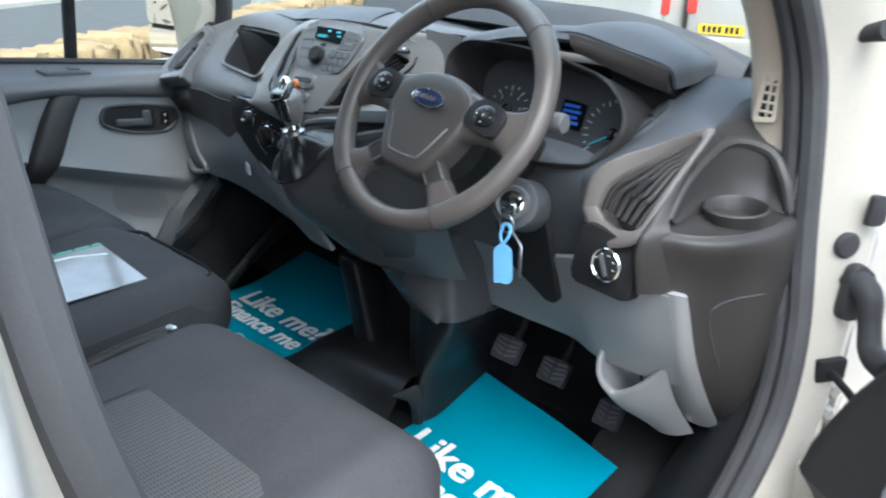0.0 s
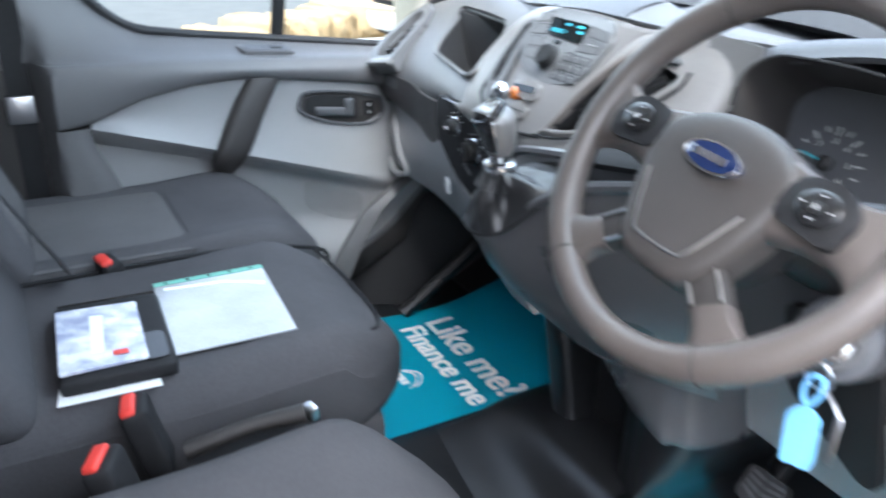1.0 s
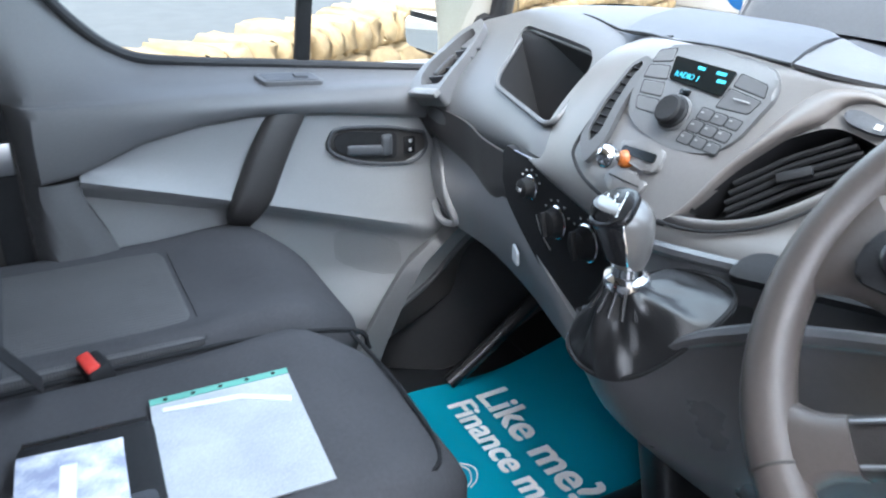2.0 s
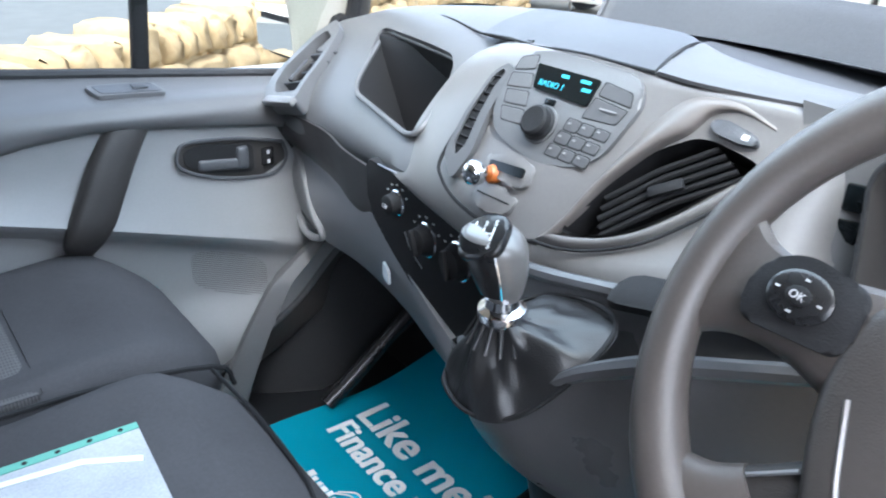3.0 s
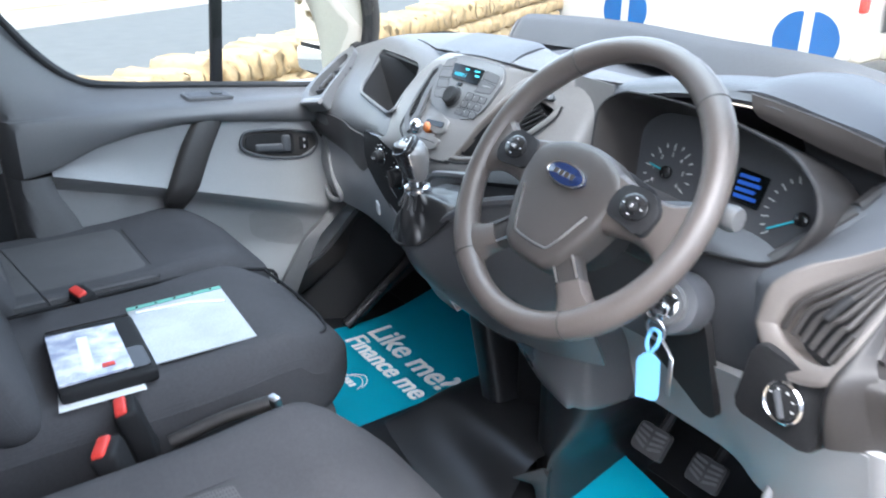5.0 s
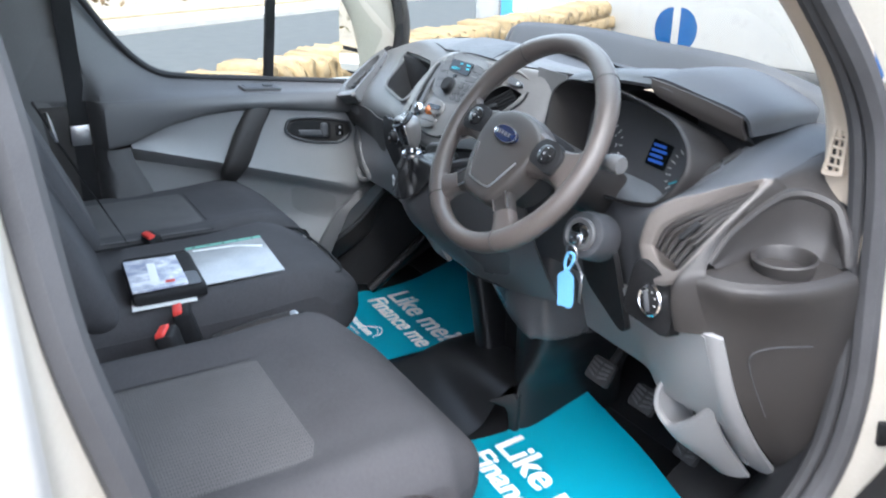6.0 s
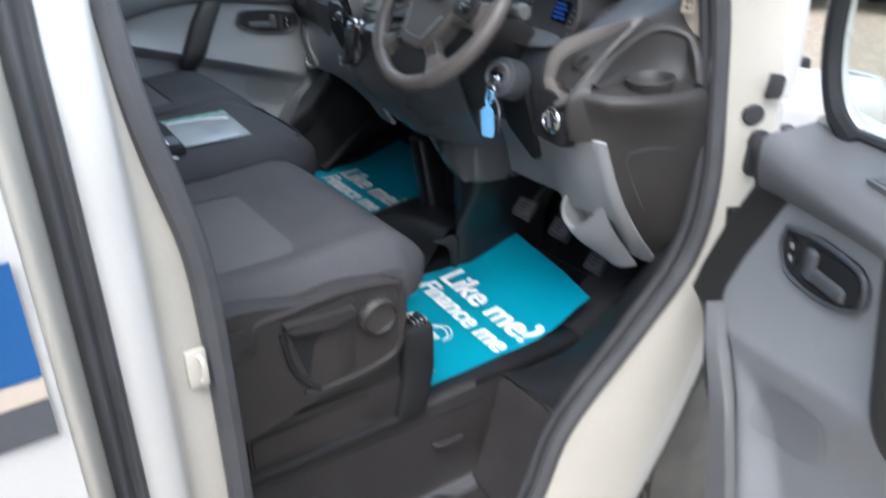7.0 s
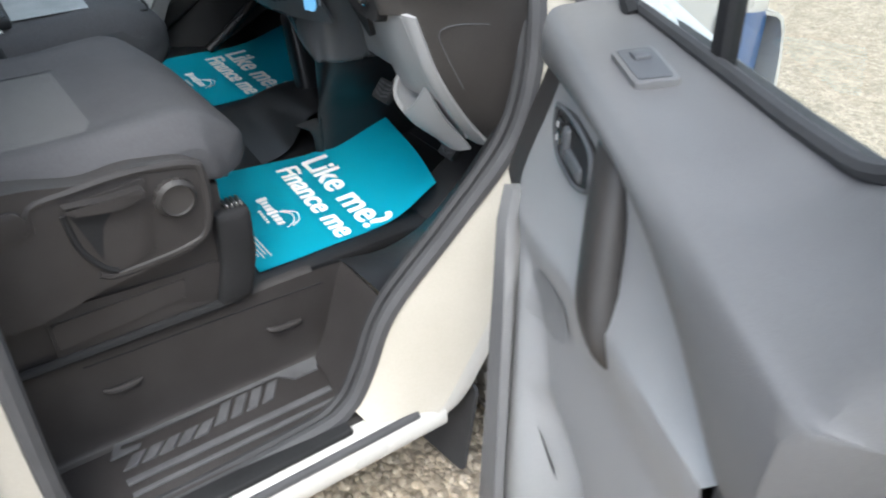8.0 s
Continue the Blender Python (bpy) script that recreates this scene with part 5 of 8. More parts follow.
# storage lid between stack and cluster, grey-blue face with joint lines
lid = part("storage_lid", loft([[(0.235, 0.728, 1.402), (0.245, 0.722, 1.372), (0.268, 0.708, 1.310), (0.285, 0.69, 1.262)], [(0.272, 0.735, 1.398), (0.278, 0.731, 1.368), (0.294, 0.722, 1.310), (0.306, 0.705, 1.262)], [(0.304, 0.742, 1.394), (0.306, 0.739, 1.365), (0.318, 0.730, 1.310), (0.328, 0.719, 1.262)]], 5, 5, thick=0.004), M_MID, dash, "grey storage lid")
for z0, z1, x0, x1 in ((1.277, 1.297, 0.270, 0.300), (1.300, 1.322, 0.277, 0.306), (1.325, 1.350, 0.284, 0.312)):
    lx = (x0 + x1) / 2
    part("blank_switch", moved(box(x1 - x0 - 0.003, z1 - z0 - 0.003, 0.008, 0.002, 2), plane((lx, 0.7205 + 0.22 * ((z0 + z1) / 2 - 1.31), (z0 + z1) / 2), (1, 0.2, 0), (0.28, 0.22, 1))), M_DISPLAY, lid, "blank gloss black switch")

# instrument binnacle
CM = plane((0.495, 0.757, 1.293), (1, -0.04, 0), (0, 0.36, 0.93))
B_RIM = rounded([(-0.150, -0.080), (-0.183, 0.050), (-0.150, 0.076), (-0.055, 0.079), (0.030, 0.070), (0.128, 0.050), (0.170, 0.018), (0.184, -0.012), (0.160, -0.072), (0.05, -0.090)], [0.02, 0.030, 0.03, 0.05, 0.05, 0.04, 0.03, 0.03, 0.03, 0.05], 6)
clus = part("instrument_binnacle", moved(loft([[(x * k, y * k2, z) for x, y in B_RIM] for k, k2, z in ((1.035, 1.06, -0.030), (1.035, 1.06, 0.060), (1.035, 1.06, 0.078), (1.015, 1.025, 0.084), (1.0, 1.0, 0.080), (0.99, 0.985, 0.04), (0.985, 0.98, -0.018))], 3, 1, closed=True), CM), M_DARK2, dash, "black instrument binnacle")
cface = part("dial_face", moved(slab([(x * 0.984, y * 0.978) for x, y in B_RIM], 0.004, base=-0.020), CM), M_DARK, clus, "black dial face")
part("binnacle_lip", moved(tube([(x * 1.012, y * 1.02, 0.0835) for x, y in B_RIM], 0.0018, 6, closed=True), CM), M_BLACKM, clus)


def dial(cx, cy, rad, a0, a1, n, nums):
    for k in range(n):
        a = radians(a0 + (a1 - a0) * k / (n - 1))
        big = k % 2 == 0
        ln = 0.010 if big else 0.006
        c, s = math.cos(a), math.sin(a)
        part("dial_tick", moved(slab([(cx + c * rad - s * 0.0009, cy + s * rad + c * 0.0009), (cx + c * rad + s * 0.0009, cy + s * rad - c * 0.0009), (cx + c * (rad - ln) + s * 0.0009, cy + s * (rad - ln) - c * 0.0009), (cx + c * (rad - ln) - s * 0.0009, cy + s * (rad - ln) + c * 0.0009)], 0.0008, base=-0.0135), CM), M_DIAL, cface)
    for k, t in enumerate(nums):
        a = radians(a0 + (a1 - a0) * k / (len(nums) - 1))
        lettering("dial_number", t, 0.0085, M_DIAL, cface, CM @ Matrix.Translation((cx + math.cos(a) * (rad - 0.016), cy + math.sin(a) * (rad - 0.016) - 0.003, -0.0132)), align="CENTER")


dial(-0.105, -0.010, 0.043, 215, -30, 13, ["0", "1", "2", "3", "4", "5", "6"])
dial(0.115, -0.015, 0.056, 215, -30, 21, [])
part("needle", moved(slab([(-0.105, -0.011), (-0.140, -0.005), (-0.140, -0.003), (-0.105, -0.008)], 0.0015, base=-0.012), CM), M_CYAN, cface, "cyan needle")
part("needle", moved(slab([(0.115, -0.016), (0.075, -0.040), (0.074, -0.038), (0.115, -0.013)], 0.0015, base=-0.012), CM), M_CYAN, cface, "cyan needle")
for cx, cy in ((-0.105, -0.01), (0.115, -0.015)):
    part("needle_cap", moved(turned([(0.009, -0.013), (0.009, -0.007), (0.006, -0.005)], 18), CM @ Matrix.Translation((cx, cy, 0))), M_BLACK, cface)
scr = part("trip_screen", moved(slab(rounded([(0.005, -0.018), (0.052, -0.022), (0.054, 0.022), (0.007, 0.026)], 0.003), 0.003, base=-0.0145), CM), M_DISPLAY, clus, "blue-lit trip screen")
for k in range(4):
    part("screen_bar", moved(slab([(0.011, -0.013 + k * 0.009), (0.046 - 0.005 * (k % 2), -0.0135 + k * 0.009), (0.046 - 0.005 * (k % 2), -0.0085 + k * 0.009), (0.011, -0.008 + k * 0.009)], 0.0006, base=-0.0112), CM), M_BLUELIT, scr)
for x, y in ((-0.05, -0.055), (-0.035, -0.058), (0.03, -0.052)):
    part("warning_light", moved(box(0.008, 0.006, 0.0008, 0, at=(x, y, -0.0132)), CM), M_RED if x > -0.04 and x < 0 else M_DIAL, clus)

# hood over the instruments, with its pale raised tip, and the long pad to the post
part("hood", loft([[(0.275, 0.82, 1.392), (0.280, 0.765, 1.390), (0.290, 0.748, 1.374)], [(0.34, 0.83, 1.405), (0.345, 0.745, 1.405), (0.352, 0.722, 1.390)], [(0.44, 0.84, 1.418), (0.445, 0.735, 1.424), (0.450, 0.708, 1.410)], [(0.53, 0.84, 1.424), (0.540, 0.735, 1.428), (0.550, 0.712, 1.414)], [(0.58, 0.85, 1.420), (0.590, 0.760, 1.418), (0.600, 0.735, 1.400)]], 6, 5, thick=0.008), M_DARK, dash, "dark hood over the instruments")
part("long_pad", loft([
    [(0.500, 0.715, 1.420), (0.505, 0.80, 1.426), (0.505, 0.92, 1.424), (0.50, 1.00, 1.408)],
    [(0.555, 0.720, 1.425), (0.560, 0.80, 1.434), (0.56, 0.92, 1.426), (0.55, 1.00, 1.408)],
    [(0.62, 0.750, 1.404), (0.625, 0.83, 1.413), (0.62, 0.92, 1.405), (0.60, 1.02, 1.388)],
    [(0.682, 0.770, 1.384), (0.682, 0.84, 1.389), (0.665, 0.93, 1.380), (0.64, 1.04, 1.365)],
    [(0.692, 0.784, 1.352), (0.690, 0.85, 1.354), (0.670, 0.93, 1.353), (0.644, 1.05, 1.346)]], 6, 5, thick=0.006), M_DARK, dash, "raised pad beside the instruments")
part("pad_face", loft([[(0.545, 0.714, 1.424), (0.548, 0.716, 1.410), (0.556, 0.726, 1.398)], [(0.62, 0.748, 1.402), (0.620, 0.750, 1.385), (0.622, 0.760, 1.368)], [(0.682, 0.768, 1.382), (0.683, 0.772, 1.366), (0.684, 0.782, 1.348)]], 6, 4, thick=0.006), M_PADFACE, dash, "brown-grey face of the pad")
part("hollow_back", loft([[(0.550, 0.728, 1.400), (0.57, 0.79, 1.375), (0.58, 0.80, 1.33)], [(0.622, 0.762, 1.370), (0.63, 0.80, 1.345), (0.64, 0.81, 1.30)], [(0.684, 0.784, 1.350), (0.680, 0.805, 1.335), (0.672, 0.81, 1.29)]], 4, 4, thick=0.004), M_BLACKM, dash)
part("hollow_side", loft([[(0.612, 0.665, 1.242), (0.60, 0.695, 1.225)], [(0.655, 0.702, 1.284), (0.635, 0.735, 1.250)], [(0.672, 0.737, 1.309), (0.655, 0.775, 1.265)], [(0.676, 0.789, 1.331), (0.670, 0.812, 1.29)]], 4, 3, thick=0.004), M_BLACKM, dash)
# hidden black box, added to stop light leaking through the dash
part("dash_filler", box(1.28, 0.20, 0.26, 0.01, at=(0.06, 0.95, 1.20)), M_BLACKM, dash)
part("end_core", box(0.10, 0.16, 0.34, 0.01, at=(0.80, 0.86, 1.12)), M_BLACKM, dash)
# near end: sloping shoulder, switch strip, vent, cup shelf
part("shoulder", loft([
    [(0.620, 0.665, 1.215), (0.640, 0.632, 1.212), (0.668, 0.603, 1.204)],
    [(0.634, 0.650, 1.246), (0.655, 0.626, 1.248), (0.684, 0.612, 1.262)],
    [(0.677, 0.687, 1.286), (0.698, 0.665, 1.290), (0.728, 0.640, 1.293)],
    [(0.695, 0.722, 1.311), (0.730, 0.718, 1.318), (0.775, 0.712, 1.318)],
    [(0.692, 0.778, 1.336), (0.730, 0.785, 1.340), (0.778, 0.748, 1.316)],
    [(0.672, 0.91, 1.351), (0.72, 0.90, 1.353), (0.772, 0.86, 1.342)],
    [(0.645, 1.04, 1.346), (0.74, 1.02, 1.340), (0.83, 0.97, 1.315)]], 5, 6, thick=0.006), M_DARK, dash, "dark sloping shoulder of the dash")
part("shoulder_facet", loft([[(0.783, 0.700, 1.300), (0.780, 0.725, 1.312), (0.775, 0.750, 1.320)], [(0.800, 0.742, 1.296), (0.790, 0.79, 1.322), (0.772, 0.86, 1.342)], [(0.840, 0.776, 1.286), (0.825, 0.82, 1.300), (0.805, 0.88, 1.325)], [(0.872, 0.772, 1.252), (0.868, 0.81, 1.262), (0.86, 0.88, 1.29)]], 5, 5, thick=0.004), M_DARK2, dash, "brown-black facet behind the cup holder")
strip_ = part("switch_strip", loft([[(0.612, 0.665, 1.243), (0.626, 0.660, 1.250), (0.636, 0.650, 1.246)], [(0.655, 0.702, 1.286), (0.668, 0.696, 1.291), (0.678, 0.687, 1.287)], [(0.672, 0.737, 1.311), (0.685, 0.731, 1.316), (0.696, 0.722, 1.312)], [(0.676, 0.789, 1.333), (0.685, 0.786, 1.337), (0.694, 0.778, 1.336)]], 5, 4, thick=0.006), M_DARK, dash, "strip of small switches")
for y0, z0, y1, z1, x0, x1 in ((0.668, 0.0, 0.700, 0.0, 0.632, 0.664), (0.704, 0.0, 0.735, 0.0, 0.668, 0.683), (0.740, 0.0, 0.775, 0.0, 0.684, 0.686)):
    za, zb = line([(0.66, 1.252), (0.696, 1.2925), (0.731, 1.3175), (0.786, 1.3385)], y0 - 0.006), line([(0.66, 1.252), (0.696, 1.2925), (0.731, 1.3175), (0.786, 1.3385)], y1 - 0.006)
    part("switch", loft([[(x0 - 0.011, y0 + 0.002, za - 0.001), (x0, y0 - 0.006, za + 0.003), (x0 + 0.008, y0 - 0.014, za)], [(x1 - 0.011, y1 + 0.002, zb - 0.001), (x1, y1 - 0.006, zb + 0.003), (x1 + 0.008, y1 - 0.014, zb)]], 3, 3, thick=0.003), M_DARK2, strip_, "blank switch cover")

# side vent with taupe surround, its hole tapering to the windscreen end
V_OUT = [(0.665, 0.600, 1.205), (0.672, 0.606, 1.252), (0.700, 0.618, 1.281), (0.730, 0.637, 1.296), (0.762, 0.678, 1.313), (0.784, 0.716, 1.321), (0.790, 0.700, 1.309), (0.786, 0.650, 1.271), (0.782, 0.600, 1.229), (0.775, 0.566, 1.195), (0.730, 0.576, 1.172), (0.690, 0.592, 1.176)]
V_IN = [(0.687, 0.605, 1.212), (0.695, 0.611, 1.242), (0.717, 0.627, 1.264), (0.740, 0.651, 1.281), (0.760, 0.682, 1.299), (0.774, 0.702, 1.309), (0.780, 0.690, 1.302), (0.776, 0.645, 1.268), (0.771, 0.603, 1.231), (0.764, 0.580, 1.206), (0.732, 0.590, 1.195), (0.705, 0.600, 1.197)]
sink = Vector((0.010, 0.030, -0.016))
nvent = part("side_vent", loft([[o, (Vector(o) * 0.75 + Vector(i) * 0.25 + Vector((0, -0.003, 0.002)))[:], (Vector(o) * 0.12 + Vector(i) * 0.88 + Vector((0, -0.002, 0.001)))[:], (Vector(i) + sink * 0.12)[:], (Vector(i) + sink)[:]] for o, i in zip(V_OUT + V_OUT[:1], V_IN + V_IN[:1])], 4, 3), M_BRONZE, dash, "taupe surround of the side vent")
bm = bmesh.new()
bm.faces.new([bm.verts.new(Vector(p) + sink * 0.95) for p in V_IN])
part("vent_back", bm, M_BLACKM, nvent)
v_left, v_right = V_IN[:6], [V_IN[9], V_IN[8], V_IN[8], V_IN[7], V_IN[7], V_IN[6]]
for k in range(6):
    f = (k + 0.45) / 6
    line_pts = [Vector(a).lerp(Vector(b), f) + sink * 0.18 for a, b in zip(v_left, v_right)]
    part("vane", tube(line_pts, [0.0036, 0.0038, 0.0036, 0.0032, 0.0026, 0.002], 6, smooth=4), M_DARK2, nvent)
tab_c = (Vector(v_left[2]).lerp(Vector(v_right[2]), 0.45) + sink * 0.05)
part("vent_tab", moved(box(0.009, 0.034, 0.008, 0.002, 2), plane(tab_c, (0.95, -0.25, -0.2), (0.45, 0.6, 0.62))), M_BLACKM, nvent)

# grey strip from the windscreen end down the corner of the dash
part("end_edge", loft([
    [(0.786, 0.722, 1.322), (0.793, 0.730, 1.314), (0.800, 0.744, 1.298)],
    [(0.788, 0.700, 1.311), (0.791, 0.694, 1.305), (0.793, 0.700, 1.287)],
    [(0.785, 0.650, 1.273), (0.788, 0.640, 1.272), (0.792, 0.650, 1.262)],
    [(0.779, 0.600, 1.231), (0.786, 0.590, 1.234), (0.796, 0.602, 1.229)],
    [(0.772, 0.566, 1.196), (0.784, 0.556, 1.204), (0.808, 0.582, 1.212)],
    [(0.770, 0.567, 1.16), (0.784, 0.556, 1.165), (0.816, 0.592, 1.165)],
    [(0.772, 0.578, 1.122), (0.785, 0.569, 1.124), (0.822, 0.604, 1.126)]], 6, 5, thick=0.006), M_DARK2, dash, "grey edge strip")
# cup shelf: scooped holder at the dash end
END = [
    [(0.798, 0.580, 1.212), (0.840, 0.600, 1.212), (0.872, 0.645, 1.211), (0.886, 0.710, 1.210), (0.884, 0.772, 1.210)],
    [(0.803, 0.573, 1.196), (0.847, 0.592, 1.196), (0.882, 0.640, 1.196), (0.896, 0.712, 1.194), (0.894, 0.785, 1.194)],
    [(0.815, 0.595, 1.135), (0.845, 0.625, 1.135), (0.872, 0.670, 1.135), (0.890, 0.735, 1.135), (0.893, 0.795, 1.135)],
    [(0.836, 0.652, 1.02), (0.856, 0.678, 1.02), (0.874, 0.712, 1.02), (0.886, 0.757, 1.02), (0.893, 0.812, 1.02)],
    [(0.842, 0.708, 0.93), (0.858, 0.728, 0.93), (0.873, 0.752, 0.93), (0.884, 0.785, 0.93), (0.893, 0.828, 0.93)],
    [(0.840, 0.777, 0.852), (0.856, 0.790, 0.852), (0.870, 0.805, 0.852), (0.882, 0.825, 0.852), (0.892, 0.850, 0.852)],
    [(0.838, 0.845, 0.76), (0.853, 0.852, 0.76), (0.868, 0.860, 0.76), (0.880, 0.872, 0.76), (0.890, 0.885, 0.76)]]
cup = part("cup_shelf", loft(END, 6, 5, thick=0.005), M_DARK2, dash, "brown-black dash end panel")
part("cup_floor", loft([[(0.798, 0.580, 1.212), (0.794, 0.62, 1.215), (0.796, 0.68, 1.216), (0.806, 0.745, 1.217)], [(0.840, 0.600, 1.212), (0.838, 0.64, 1.211), (0.838, 0.69, 1.211), (0.845, 0.765, 1.214)], [(0.872, 0.645, 1.211), (0.884, 0.700, 1.210), (0.886, 0.74, 1.210), (0.884, 0.772, 1.211)]], 5, 4, thick=0.004), M_DARK2, dash)
CUP_RIM = [(0.797, 0.598, 1.222), (0.792, 0.648, 1.262), (0.798, 0.735, 1.299), (0.838, 0.777, 1.290), (0.868, 0.772, 1.258), (0.885, 0.766, 1.216)]
CUP_LOW = [(0.800, 0.604, 1.214), (0.798, 0.660, 1.214), (0.808, 0.728, 1.214), (0.842, 0.762, 1.212), (0.866, 0.766, 1.211), (0.882, 0.762, 1.210)]
part("cup_wall", loft([[a, (Vector(a) * 0.55 + Vector(b) * 0.45 + Vector((-0.003, 0.006, 0.0)))[:], b] for a, b in zip(CUP_LOW, CUP_RIM)], 6, 5, thick=0.004), M_DARK2, dash, "scooped back of the cup holder")
part("cup_rim_edge", tube(CUP_RIM, [0.004, 0.005, 0.008, 0.009, 0.009, 0.007], 8, smooth=6), M_DARK2, dash)
part("cup_ring", moved(turned([(0.032, -0.02), (0.041, 0.012), (0.0425, 0.018), (0.040, 0.020), (0.037, 0.017), (0.033, -0.012), (0.0, -0.012)], 32), plane((0.842, 0.692, 1.212), (1, 0, 0.02), (0, 1, 0.08))), M_DARK2, dash, "round cup holder")
part("end_panel_line", tube([(0.858, 0.690, 0.99), (0.850, 0.655, 1.06), (0.853, 0.640, 1.100), (0.868, 0.668, 1.112), (0.886, 0.722, 1.108)], 0.0009, 6, smooth=4), M_DARK, dash)
# headlight switch block
HM = plane((0.715, 0.580, 1.150), (1, -0.08, 0.0), (0.0, 0.12, 1))
hl = part("light_switch_block", moved(slab(rounded([(-0.046, -0.042), (0.056, -0.046), (0.060, 0.032), (-0.036, 0.046)], 0.014, 5), 0.022, 0.004, 2, base=-0.018), HM), M_BLACKM, dash, "black headlight switch block")
HD = HM @ Matrix.Translation((0.016, -0.002, 0.006))
part("switch_ring", moved(turned([(0.0235, -0.004), (0.0235, 0.0055), (0.0215, 0.0075), (0.0190, 0.0055)], 30), HD), M_CHROME, hl, "chrome ring")
part("switch_knob", moved(turned([(0.0190, 0.000), (0.0180, 0.008), (0.014, 0.0095), (0.002, 0.0095)], 26), HD), M_BLACKM, hl)
part("knob_grip", moved(box(0.006, 0.030, 0.007, 0.002, 2, at=(0, 0, 0.0115)), HD @ pose(0, 0, 0, 0, 0, 25)), M_DARK, hl)
for k in range(5):
    t = radians(150 - 40 * k)
    part("switch_mark", moved(box(0.003, 0.002, 0.0006, 0, at=(0.0155 * math.cos(t), 0.0155 * math.sin(t), 0.0094)), HD), M_DIAL, hl)

# fascia below the cluster and steering column
part("lower_fascia", loft([[(0.27, 0.70, 1.262), (0.28, 0.665, 1.22), (0.29, 0.655, 1.15), (0.30, 0.68, 1.06)], [(0.42, 0.715, 1.262), (0.42, 0.68, 1.23), (0.43, 0.67, 1.16), (0.44, 0.69, 1.06)], [(0.58, 0.70, 1.262), (0.58, 0.66, 1.235), (0.59, 0.65, 1.17), (0.59, 0.675, 1.06)], [(0.67, 0.645, 1.262), (0.668, 0.622, 1.235), (0.662, 0.615, 1.18), (0.665, 0.63, 1.10)]], 6, 5, thick=0.005), M_DARK, dash, "dark fascia round the steering column")
part("column_shroud", loft([[(x, y + dy, z + dz) for x, dy, dz in ((0.400, 0.02, 0.0), (0.41, -0.005, 0.055), (0.467, -0.02, 0.078), (0.525, -0.005, 0.055), (0.536, 0.02, 0.0), (0.51, 0.04, -0.05), (0.467, 0.048, -0.062), (0.424, 0.04, -0.05))] for y, z in ((0.555, 1.285), (0.63, 1.240), (0.73, 1.19))], 4, 4, closed=True, caps=True), M_DARK2, dash, "dark steering column shroud")
for sx in (-1, 1):
    st = part("stalk", tube([(0.467 + sx * 0.055, 0.585, 1.30), (0.467 + sx * 0.11, 0.572, 1.315), (0.467 + sx * 0.165, 0.568, 1.325)], [0.008, 0.010, 0.0125], 12, smooth=4), M_DARK, dash, "dark column stalk")
    part("stalk_tip", moved(turned([(0.0135, 0), (0.0145, 0.012), (0.012, 0.018)], 16), plane((0.467 + sx * 0.163, 0.568, 1.325), (0, 1, 0), (0, 0, sx))), M_MID, st)

# ignition and keys' lock
IM = plane((0.560, 0.585, 1.190), (0.93, 0.25, 0.0), (0, 0.35, 0.93))
ig = part("ignition_pod", moved(turned([(0.040, -0.05), (0.039, -0.006), (0.036, 0.002), (0.028, 0.004)], 30), IM), M_DARK, dash, "ignition pod")
part("lock_ring", moved(turned([(0.026, 0.002), (0.027, 0.010), (0.024, 0.014), (0.020, 0.011)], 28), IM), M_MID, ig)
part("lock_cap", moved(turned([(0.019, 0.004), (0.018, 0.014), (0.012, 0.016)], 24), IM), M_CHROME, ig, "bright lock barrel")

# light grey knee panel with cut-out, and the door-side pocket
KN = [
    [(0.30, 0.735, 1.07), (0.29, 0.80, 0.98), (0.295, 0.815, 0.885)],
    [(0.44, 0.70, 1.09), (0.44, 0.755, 0.99), (0.44, 0.79, 0.90)],
    [(0.56, 0.675, 1.09), (0.57, 0.705, 1.01), (0.58, 0.75, 0.925)],
    [(0.66, 0.625, 1.125), (0.665, 0.655, 1.03), (0.67, 0.69, 0.945)],
    [(0.745, 0.600, 1.125), (0.75, 0.635, 1.03), (0.745, 0.675, 0.955)],
    [(0.812, 0.602, 1.127), (0.815, 0.64, 1.03), (0.81, 0.68, 0.96)],
]
knee = part("knee_panel", loft(KN, 6, 6, thick=0.012), M_LIGHT, dash, "light grey knee panel")
# cut-out is a flat black plate; the recess's shade is its colour
part("column_opening_shade", moved(slab(rounded([(-0.075, -0.030), (0.035, -0.080), (0.062, -0.070), (0.060, 0.085), (-0.075, 0.085)], 0.02, 5), 0.010, base=-0.004), plane((0.535, 0.665, 1.085), (1, -0.25, 0), (0, -0.25, 0.95))), M_BLACKM, dash, "flat black plate for the shaded opening under the column")
part("trim_edge", loft([[(0.795, 0.602, 1.128), (0.815, 0.598, 1.130), (0.828, 0.610, 1.125)], [(0.795, 0.645, 1.02), (0.818, 0.64, 1.02), (0.835, 0.652, 1.02)], [(0.795, 0.70, 0.93), (0.822, 0.695, 0.93), (0.840, 0.708, 0.93)], [(0.785, 0.762, 0.852), (0.815, 0.765, 0.850), (0.838, 0.775, 0.852)]], 6, 4, thick=0.008), M_LIGHT, dash, "light grey edge strip")
